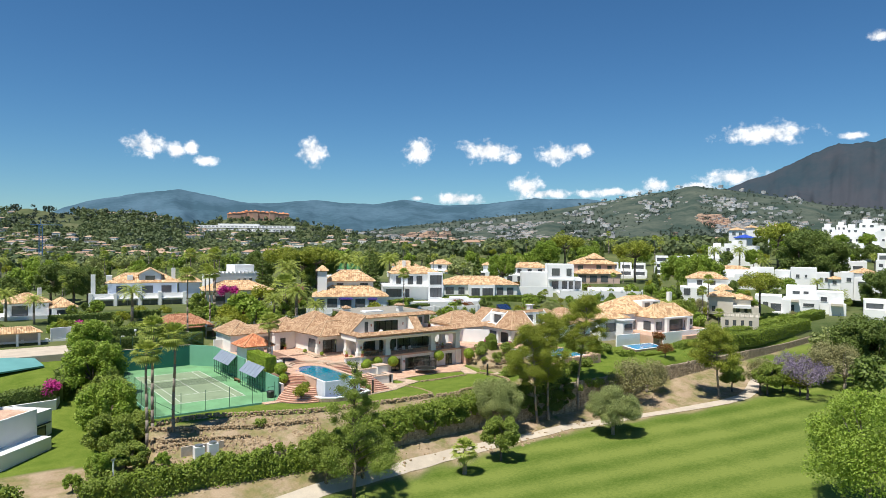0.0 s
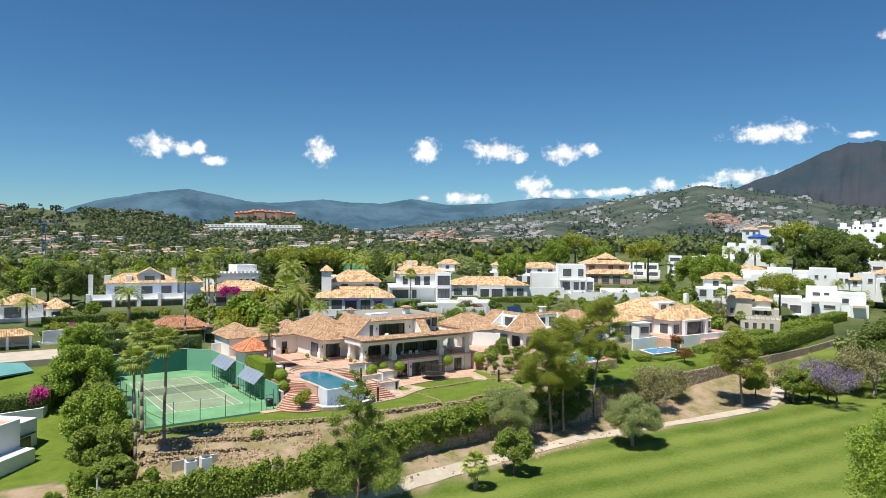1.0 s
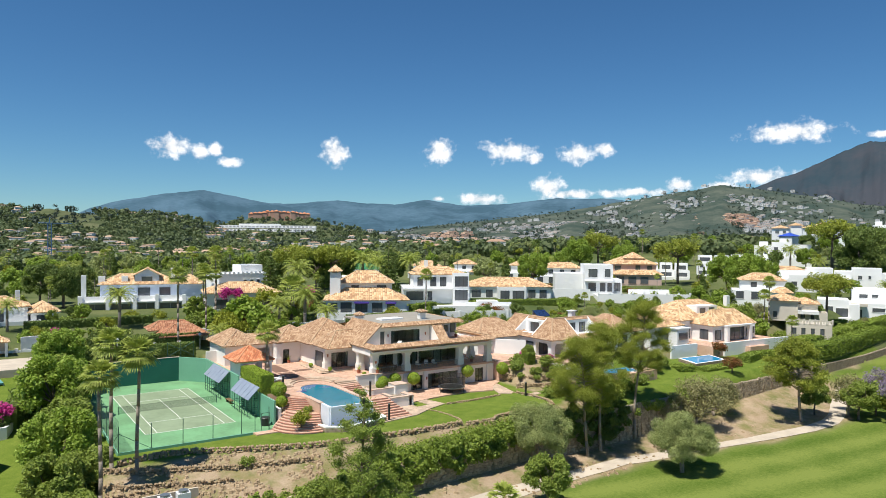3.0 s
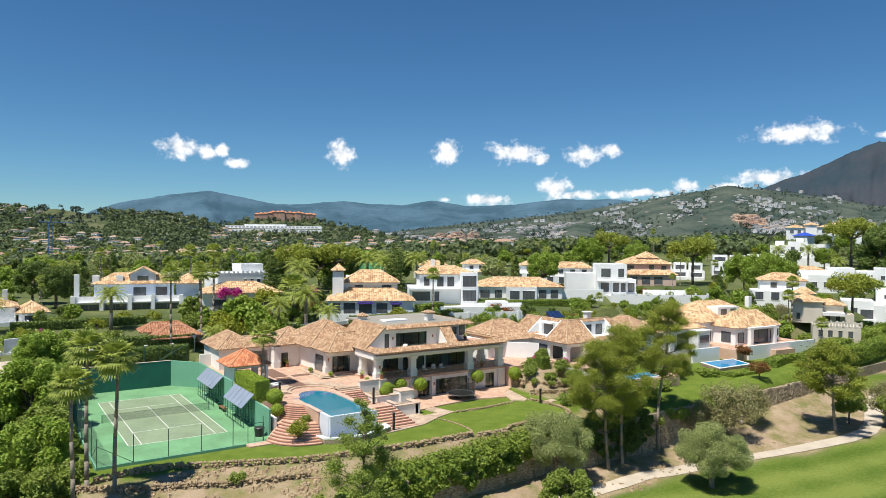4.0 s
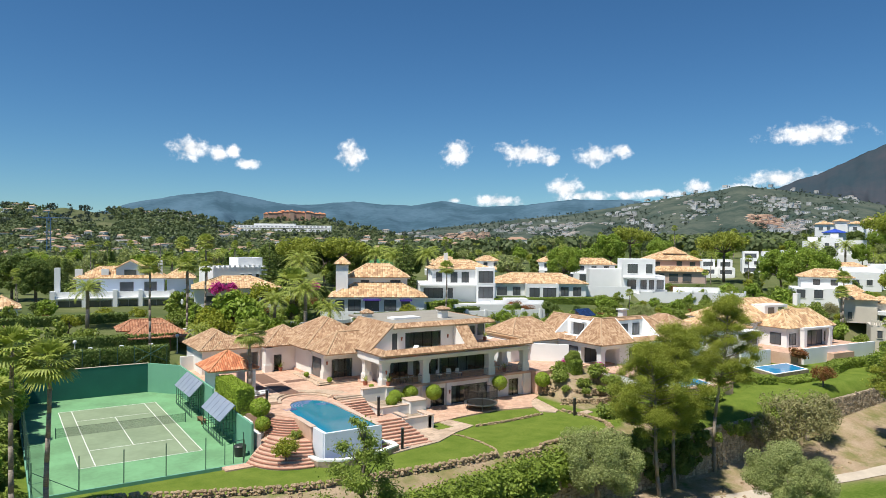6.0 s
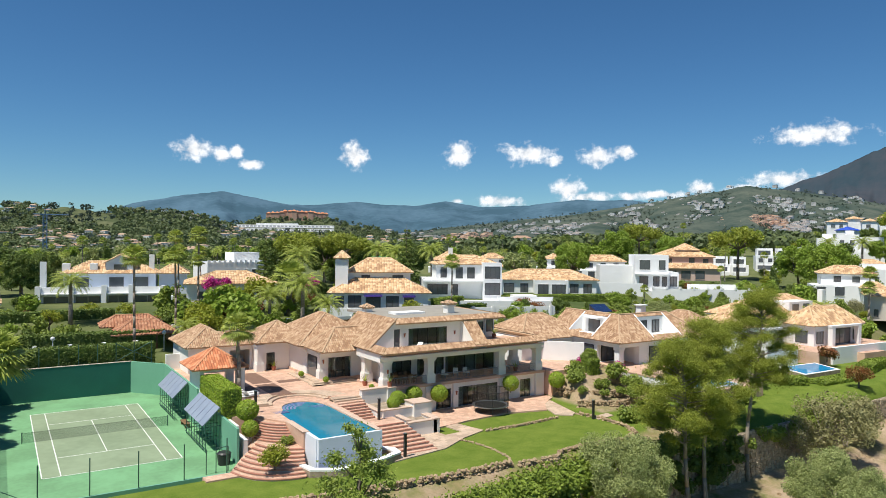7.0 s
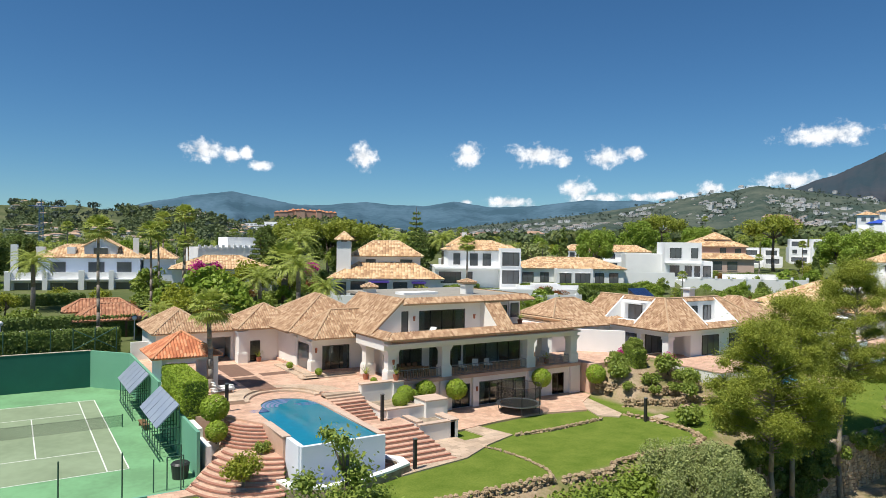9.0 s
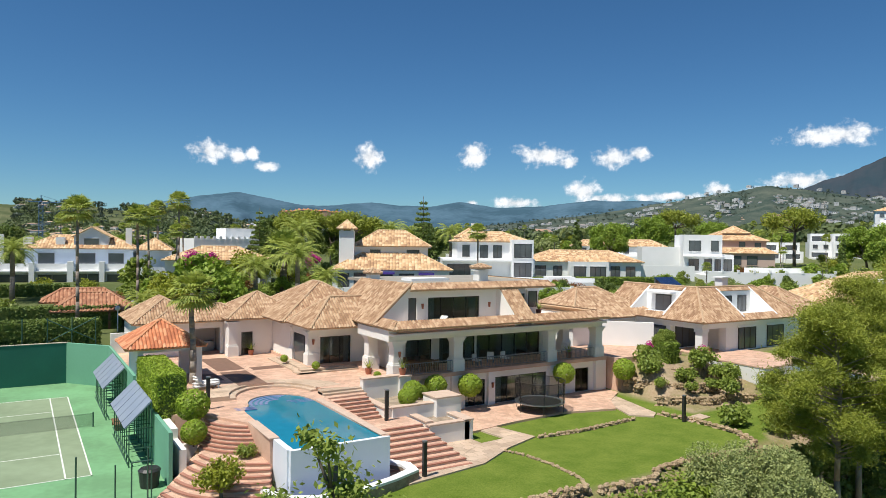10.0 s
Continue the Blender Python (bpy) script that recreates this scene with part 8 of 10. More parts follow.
# ---- neighbour with the dormer ----
n1 = villa((50, 0, 3.0), 0, "white villa with clay-tiled roofs, a dormer and a tiled terrace",
           [(5.2, 12.2, 4.0, 13, 0, 3.05, "bare", 0), (9.6, 22, 0.03, 7, 0, 3.04, "bare", 0), (-4, 8, 9.0, 18, 0, 3.2, "hip", 6.1), (23, 31, 2, 12, 0, 3.2, "hip", 6.0)],
           [(5.9, 9.2, 4.0, 0.2, 2.5, 3), (11, 14, 0.03, 0.2, 2.5, 3), (16, 19, 0.03, 0.2, 2.5, 3), (24.5, 27, 2, 0.3, 2.5, 2)], M_WHITE, M_TILE,
           [("porch_pillar", (5.2, 6.05, 0.0, 0.85, 0, 2.6), M_WHITE), ("porch_pillar", (9.0, 9.58, 0.0, 0.85, 0, 2.6), M_WHITE), ("pillar_capital", (5.1, 6.15, -0.1, 0.95, 2.3, 2.6), M_WHITE), ("porch_beam", (5.15, 9.7, 0.0, 0.8, 2.6, 3.05), M_WHITE), ("porch_beam", (5.15, 6.0, 0.8, 4.0, 2.6, 3.05), M_WHITE), ("porch_floor", (5.0, 9.6, -0.2, 4.0, -3, 0.12), M_TERRA), ("eave_slab", (4.75, 22.4, -0.45, 7.4, 3.05, 3.24), M_WHITE), ("eave_slab", (4.75, 12.6, 7.4, 13.8, 3.05, 3.24), M_WHITE), ("chimney", (15, 16, 5, 6, 5, 7.4), M_WHITE), ("chimney_cap", (14.8, 16.2, 4.8, 6.2, 7.4, 7.55), M_WHITE), ("terrace", (-5.4, 3.6, 1.2, 9, -3, 0.36), M_TERRA), ("terrace_base", (3.6, 12, -8, -0.3, -4, 0.05), M_WALL), ("terrace", (3.55, 12.05, -8.05, -0.25, 0.05, 0.17), M_TERRA),
            ("dormer_back", (7.9, 8.2, 4.8, 9.8, 3.3, 6.1), M_WHITE), ("dormer_floor", (5.35, 7.9, 4.85, 9.75, 3.25, 3.75), M_WHITE), ("dormer_canopy", (6.9, 7.9, 5.6, 8.9, 5.75, 5.95), M_WHITE),
            ("dormer_back", (11.6, 17.4, 3.0, 3.3, 3.3, 6.1), M_WHITE), ("dormer_floor", (11.65, 17.35, 0.3, 3.0, 3.25, 3.7), M_WHITE)], frame_m=M_FRAME, group="")
side_wins(n1, 7.88, [(6.2, 8.4, 3.8, 5.6)])
side_wins(n1, 5.18, [(4.6, 7.0, 0.3, 2.5), (8.2, 9.4, 0.8, 2.4)])
window(n1, 12.4, 13.9, 2.95, 3.8, 5.6, 2, M_FRAME, M_GLASS_D, local=True)
window(n1, 15.0, 16.5, 2.95, 3.8, 5.6, 2, M_FRAME, M_GLASS_D, local=True)


def slope(*q):
    bm = bmesh.new()
    tiles(bm, list(q))
    part("roof", bm, M_TILE, n1, "weathered clay barrel tiles")


# the western slope is cut open for the dormer, the southern one for a roof terrace
slope((54.6, 4.8, 6.3), (54.6, -0.6, 6.3), (58.7, 3.5, 9.5), (58.7, 4.8, 9.5))
slope((54.6, 9.8, 6.3), (54.6, 4.8, 6.3), (55.4, 4.8, 6.92), (55.4, 9.8, 6.92))
slope((58.2, 9.8, 9.11), (58.2, 4.8, 9.11), (58.7, 4.8, 9.5), (58.7, 9.8, 9.5))
slope((54.6, 14.0, 6.3), (54.6, 9.8, 6.3), (58.7, 9.8, 9.5), (58.7, 14.0, 9.5))
slope((62.8, 7.6, 6.3), (62.8, 14.0, 6.3), (58.7, 14.0, 9.5), (58.7, 3.6, 9.5))
slope((54.6, -0.6, 6.3), (61.6, -0.6, 6.3), (61.6, 3.5, 9.5), (58.7, 3.5, 9.5))
slope((61.6, -0.6, 6.3), (67.4, -0.6, 6.3), (67.4, 0.2, 6.92), (61.6, 0.2, 6.92))
slope((61.6, 3.0, 9.11), (67.4, 3.0, 9.11), (67.4, 3.5, 9.5), (61.6, 3.5, 9.5))
slope((67.4, -0.6, 6.3), (72.6, -0.6, 6.3), (68.5, 3.5, 9.5), (67.4, 3.5, 9.5))
slope((72.6, -0.6, 6.3), (72.6, 7.6, 6.3), (68.5, 3.6, 9.5), (68.5, 3.4, 9.5))
slope((72.6, 7.6, 6.3), (62.8, 7.6, 6.3), (62.8, 3.5, 9.5), (68.5, 3.5, 9.5))
bm = bmesh.new()
for a_, b_ in (((54.6, -0.6, 6.38), (58.7, 3.5, 9.58)), ((58.7, 3.5, 9.58), (58.7, 14.0, 9.58)), ((58.7, 3.5, 9.58), (68.5, 3.5, 9.58)), ((72.6, -0.6, 6.38), (68.5, 3.5, 9.58))):
    ridge_caps(bm, a_, b_)
part("ridge", bm, M_TILE, n1, "clay ridge tiles")
for y in (4.7, 9.7):
    bm = bmesh.new()
    a_ = [bm.verts.new((x, yy, z)) for yy in (y, y + 0.2) for x, z in ((54.95, 6.3), (58.5, 6.3), (58.5, 9.5), (54.95, 6.75))]
    for q in ((0, 1, 2, 3), (7, 6, 5, 4), (0, 4, 5, 1), (1, 5, 6, 2), (2, 6, 7, 3), (3, 7, 4, 0)):
        bm.faces.new([a_[i] for i in q])
    bmesh.ops.recalc_face_normals(bm, faces=bm.faces)
    part("dormer_cheek", bm, M_WHITE, n1)
for x in (61.5, 67.3):
    bm = bmesh.new()
    a_ = [bm.verts.new((xx, y, z)) for xx in (x, x + 0.2) for y, z in ((-0.25, 6.3), (3.3, 6.3), (3.3, 9.5), (-0.25, 6.75))]
    for q in ((0, 1, 2, 3), (7, 6, 5, 4), (0, 4, 5, 1), (1, 5, 6, 2), (2, 6, 7, 3), (3, 7, 4, 0)):
        bm.faces.new([a_[i] for i in q])
    bmesh.ops.recalc_face_normals(bm, faces=bm.faces)
    part("dormer_cheek", bm, M_WHITE, n1)
bm = bmesh.new()
prism(bm, [(-4.6, 12.6), (3.3, 4.6), (3.6, 4.9), (-4.3, 12.9)], -1, 2.9)
part("party_wall", bm, M_WHITE, n1, local=True)
pv = thing("rooftop_solar_array", (62.0, 9.9, 9.2), label="tilted blue solar panel on a tiled roof", category="solar panel")
for k in range(3):
    bm = boxes((k * 1.05, k * 1.05 + 1.0, 0, 2.0, 0, 0.08))
    bmesh.ops.transform(bm, matrix=pose(60.6, 9.4, 9.2, 30, 0, 0), verts=bm.verts)
    part("panel", bm, M_PV, pv)
part("stand", boxes((60.6, 63.6, 10.9, 11.05, 7.6, 10.0)), M_STEEL, pv)


def small_pool(pts, z, label, wall=None):
    cx, cy = sum(p[0] for p in pts) / len(pts), sum(p[1] for p in pts) / len(pts)
    p_ = thing("swimming_pool", (cx, cy, z), label=label, category="pool", group="neighbours' pools")
    bm = bmesh.new()
    big = [(cx + (x - cx) * 1.12, cy + (y - cy) * 1.16) for x, y in pts]
    prism(bm, big, z - 2.5, z)
    part("surround", bm, wall or M_STONEW, p_)
    bm = bmesh.new()
    prism(bm, big, z, z + 0.06)
    part("coping", bm, M_WHITE, p_)
    bm = bmesh.new()
    prism(bm, pts, z - 0.3, z + 0.075)
    part("water", bm, M_WATER2, p_, "bright blue pool water")


M_WATER2 = mat("bright_pool_water", (0.01, 0.25, 0.52), (0.015, 0.32, 0.60), scale=0.8, rough=0.05, spec=0.6)
small_pool([(57.5, -11.0), (63.9, -11.5), (65.2, -7.2), (58.6, -6.8)], 2.0, "neighbour's bright blue swimming pool", M_TERRA)
small_pool([(83.0, -9.4), (90.9, -9.6), (93.0, -5.2), (85.0, -4.6)], 1.1, "neighbour's blue pool with a stone side wall")
small_pool([(109, -5.6), (117.5, -6.0), (119.5, -2.0), (111, -1.6)], 1.3, "further neighbour's small blue pool")
solo("pool_terrace", boxes((55, 68, -12.4, 4, -2, 1.96)), M_TERRA, "tiled terrace round the neighbour's pool", "terrace", kind="structure")
n2 = villa((107, 4, 2.6), -4, "white villa with clay roofs, a bay and a covered terrace",
           [(-10, 10, 0, 13, 0, 4.2, "hip", 7.7), (-6.5, 6.5, -5.5, 0, 0, 3.5, "hip", 6.4), (-20, -11, -1, 8, 0, 3.4, "hip", 5.6), (6.6, 9.2, -4.2, 0, 0, 3.0, "flat", 0.2)],
           [(-5.8, -4.0, -5.5, 0.4, 2.5, 2), (-2.6, 3.6, -5.5, 0.1, 2.8, 4), (4.4, 6.0, -5.5, 0.6, 2.5, 2), (6.9, 8.9, -4.2, 0.9, 2.4, 2), (-9, -7, 0, 0.2, 2.6, 2), (-18, -15, -1, 0.3, 2.4, 2)], M_WHITE, M_TILE_Y,
           [("chimney", (9, 10, 3, 4, 6, 8.6), M_WHITE), ("porch_pillar", (-3.6, -2.8, -6.9, -6.1, 0, 3.2), M_WHITE), ("porch_pillar", (3.8, 4.6, -6.9, -6.1, 0, 3.2), M_WHITE), ("porch_beam", (-3.7, 4.7, -6.9, -5.6, 3.2, 3.5), M_WHITE), ("bay", (-15, -11.6, -3.6, -1, -0.5, 3.0), M_WHITE), ("bay_window", (-14.6, -12, -3.66, -3.6, 0.8, 2.2), M_GLASS_D), ("bay_roof", (-15.3, -11.3, -3.9, -0.9, 3.0, 3.2), M_WHITE), ("pool_wall", (-21, -13.5, -7.4, -7.0, -3, 0.5), M_WHITE), ("terrace_wall", (-9, 12, -10.4, -10, -3, 0.7), M_WHITE), ("terrace", (-12, 12, -10, -0.1, -3, 0.05), M_TERRA), ("garden_step", (-2.5, 3.5, -11.6, -10.4, -3, -0.4), M_TERRA), ("dormer", (-3, 3.6, 1.4, 6, 4.4, 6.8), M_WHITE), ("dormer_window", (-2.2, -0.4, 1.34, 1.4, 4.9, 6.4), M_GLASS_D), ("dormer_window", (0.8, 2.6, 1.34, 1.4, 4.9, 6.4), M_GLASS_D)], group="")
side_wins(n2, -6.52, [(-4.4, -2.2, 0.4, 2.5)])
side_wins(n2, -20.02, [(0.5, 2.5, 0.5, 2.4), (4.5, 6.5, 0.5, 2.4)])
TAKEN += [(62, 8, 18), (107, 6, 15), (88, 4, 12), (32, 8, 24), (12, 24, 14), (-6, 14, 20), (-20, 36, 11)]
rng_v = np.random.default_rng(77)
# houses further to the right
villa((169.2, 7.1, -0.5), -62, "white villa on a mauve-grey terrace wall beside an umbrella pine",
      [(-5.1, 2.5, 0, 10, 0, 8.0, 'flat', 0.35), (-3.2, 2.8, -2.5, 0.0, 0, 3.7, 'bare', 0), (2.5, 5.0, -1, 8, 0, 7.0, 'flat', 0.35)],
      [(-0.6, 2.3, 0, 3.5, 6.1, 2), (-2.8, -1.3, 0, 5.1, 6.5, 1), (0.8, 2.3, -2.5, 1.1, 2.3, 1)], M_WHITE, M_TILE_Y, [])
villa((180.3, 0.5, 0.5), -64, "low white modern villa with roof terraces and awnings",
      [(-7.5, 1.1, 5, 14, 2.3, 9.6, 'flat', 0.35), (-8.2, -3.9, 0, 6, 0, 6.1, 'flat', 0.35), (-3.9, 1.8, 1, 7, 0, 5.8, 'flat', 0.35), (1.1, 8.5, 3, 12, 0, 8.2, 'flat', 0.35), (4.6, 9.1, 0, 3, 0, 4.9, 'flat', 0.35)],
      [(-5.6, -3.6, 5, 7.4, 8.4, 1), (-2.5, -1.1, 5, 7.6, 8.4, 1), (-7.4, -6.4, 0, 1.9, 4.4, 1), (-5.9, -5.0, 0, 1.9, 4.4, 1), (-2.5, 0.5, 1, 3.9, 4.9, 2), (4.6, 5.8, 2.9, 3.3, 4.9, 1), (2.3, 4.0, 3, 5.6, 7.0, 2)], M_WHITE, M_TILE_Y, [('awning', (-7.8, -3.7, -1.8, 0.1, 5.4, 6.1), M_CREAM), ('awning', (5.0, 8.2, -1.8, 0, 4.7, 5.4), M_CREAM)])
villa((197.9, 37.4, 4.3), -59, "long white villa with crenellated terrace and strip of roof tiles",
      [(-8.5, 5.7, 2, 11, 1.2, 9.6, 'flat', 0.35), (-6.2, 0.0, -2, 2, 0, 6.8, 'flat', 0.35), (0.0, 8.5, 0, 4, 1.2, 8.1, 'flat', 0.35), (5.7, 13.5, 4, 12, 1.2, 10.4, 'flat', 0.35), (-8.1, 4.9, 4, 10, 9.1, 9.8, 'hip', 11.04)],
      [(-1.9, -0.6, -2, 3.1, 4.8, 1), (-7.4, -5.8, 2, 4.1, 5.8, 1), (8.9, 10.0, 4, 5.8, 7.7, 1), (10.5, 11.7, 4, 5.8, 7.7, 1), (12.0, 13.1, 4, 5.8, 7.7, 1), (1.1, 2.7, 0, 4.6, 6.2, 2), (4.6, 6.1, 0, 4.6, 6.2, 2)], M_WHITE, M_TILE_Y, [])
villa((210.3, 18.9, 7.0), -64, "white villa with deep-set windows and a stepped roof terrace",
      [(-8.7, -3.6, 0, 9, 0, 6.9, 'flat', 0.35), (-3.6, 4.8, 3, 11, 0, 7.9, 'flat', 0.35), (-6.2, -4.0, -2.5, 0.0, 0, 4.6, 'flat', 0.35), (4.8, 8.8, 1, 9, 0, 6.4, 'flat', 0.35), (8.8, 12.2, 0, 8, 0, 4.7, 'hip', 5.38)],
      [(-1.8, -0.7, 3, 4.6, 5.8, 1), (1.1, 1.8, 3, 4.8, 5.8, 1), (-7.6, -6.5, 0, 2.8, 4.4, 1), (5.7, 6.7, 1, 3.6, 5.0, 1), (7.4, 8.3, 1, 3.6, 5.0, 1), (9.7, 10.9, 0, 2.8, 4.2, 1)], M_WHITE, M_TILE_Y, [])
villa((210.8, -1.4, 8.1), -67, "white and ochre villa with a pale tiled roof and balcony",
      [(-6.5, -2.9, 1, 10, 0, 6.0, 'flat', 0.35), (-3.6, 3.5, 2, 11, 0, 6.2, 'hip', 7.64), (-2.3, 5.7, 0, 6, 0, 4.3, 'flat', 0.35), (3.5, 7.9, 3, 11, 0, 6.0, 'flat', 0.35)],
      [(-4.9, -3.6, 1, 3.2, 4.5, 1), (-0.3, 1.6, 2, 4.3, 5.3, 2), (-1.6, 3.2, 0, 1.9, 3.4, 4), (4.1, 5.1, 3, 3.4, 4.9, 1)], M_WHITE, M_TILE_Y, [])
villa((245.8, 23.4, 11.9), -66, "white villa with rooftop terraces and parasols",
      [(-7.8, -1.0, 0, 9, 0, 5.3, 'flat', 0.35), (-1.0, 5.0, 2, 11, 0, 6.2, 'flat', 0.35), (5.0, 10.6, 0, 8, 0, 4.9, 'flat', 0.35), (-5.4, -2.7, 4, 9, 5.3, 6.8, 'flat', 0.35)],
      [(-6.6, -5.3, 0, 2.6, 4.0, 1), (-3.9, -2.3, 0, 2.6, 4.0, 1), (0.4, 3.4, 2, 3.1, 4.4, 3), (5.9, 9.1, 0, 2.2, 3.5, 3)], M_WHITE, M_TILE_Y, [])
villa((249.3, 68.3, 12.6), -59, "white stacked villas above a lawn",
      [(-10.9, -4.2, 0, 9, 0, 9.1, 'flat', 0.35), (-4.2, 2.8, 3, 12, 0, 10.6, 'flat', 0.35), (2.8, 10.4, 1, 10, 0, 9.6, 'flat', 0.35), (-9.0, -5.6, 4, 9, 9.1, 10.8, 'flat', 0.35), (-1.2, 1.4, 5, 10, 10.6, 12.1, 'flat', 0.35), (-10.6, 10.4, -3, 0, 0, 4.5, 'bare', 0)],
      [(-9.9, -8.5, 0, 6.0, 7.5, 1), (-7.1, -5.6, 0, 6.0, 7.5, 1), (-3.3, -1.9, 3, 7.0, 8.8, 1), (0.0, 1.4, 3, 7.0, 8.8, 1), (4.2, 6.0, 1, 5.8, 7.5, 2), (7.8, 9.2, 1, 5.8, 7.5, 1)], M_WHITE, M_TILE_Y, [])
for px, d, z, w, hs in ((1474, 455, 27, 11, 5.6), (1496, 462, 28, 9, 6.0), (1518, 458, 27, 12, 5.4), (1548, 465, 29, 15, 6.4), (1470, 435, 22, 10, 5.4), (1494, 438, 22, 9, 5.8), (1522, 432, 22, 12, 5.2), (1552, 438, 23, 12, 5.6), (1508, 405, 16, 12, 6.0), (1534, 402, 16, 11, 5.6), (1478, 408, 17, 9, 5.2), (1562, 410, 17, 11, 5.6)):
    villa((*at(px, d), z), -bearing(px), "white village house stepping up the slope",
          [(-w / 2, w * 0.1, 0, 9, 0, hs, "flat", 0.4), (w * 0.1, w / 2, 1.5, 9, 0, hs * 0.75, "flat", 0.5), (-w * 0.4, -w * 0.1, 3, 7, hs, hs + 2.2, "flat", 0.3), (-w / 2, w / 2, -2.5, 0, -5, hs * 0.3, "bare", 0)],
          [(-w * 0.4, -w * 0.3, 0, hs - 2.2, hs - 0.9, 1), (-w * 0.15, -w * 0.03, 0, hs - 2.2, hs - 0.9, 1), (w * 0.2, w * 0.3, 1.5, 2.2, 3.4, 1), (w * 0.36, w * 0.45, 1.5, 2.2, 3.4, 1)], M_WHITE, M_TILE_Y)
villa((340.4, 102.5, 24.4), -61, "row of white houses with pale tiled roofs",
      [(-20.7, -12.3, 0, 10, 0, 6.5, 'hip', 8.2), (-12.3, -5.8, 3, 13, 0, 8.1, 'hip', 9.4), (-5.8, 0.6, 0, 10, 0, 6.8, 'hip', 8.12), (0.6, 7.2, 3, 13, 0, 8.4, 'hip', 9.72), (7.2, 13.7, 0, 10, 0, 7.1, 'hip', 8.44)],
      [(-18.9, -17.1, 0, 3.7, 5.3, 1), (-15.3, -13.8, 0, 3.7, 5.3, 1), (-4.1, -2.3, 0, 3.7, 5.3, 1), (2.9, 4.6, 3, 5.0, 6.6, 1), (8.6, 10.3, 0, 4.0, 5.6, 1)], M_WHITE, M_TILE_Y, [])
villa((136.3, 2.1, 1.8), -59, "cream villa with tan tiled roofs behind a terrace",
      [(-4.9, 1.4, 2, 12, 2.5, 7.5, 'hip', 8.81), (0.9, 5.9, 4, 13, 2.5, 6.8, 'hip', 7.83), (5.9, 7.9, 3, 8, 0, 4.4, 'flat', 0.35)],
      [(-4.0, -3.2, 2, 3.3, 4.8, 1), (2.1, 3.1, 4, 3.1, 4.7, 1), (4.3, 5.1, 4, 3.1, 4.7, 1)], M_CREAM, M_TILE_Y, [('awning', (1.4, 5.9, 0.5, 4, 4.5, 5.2), M_FABRIC)])
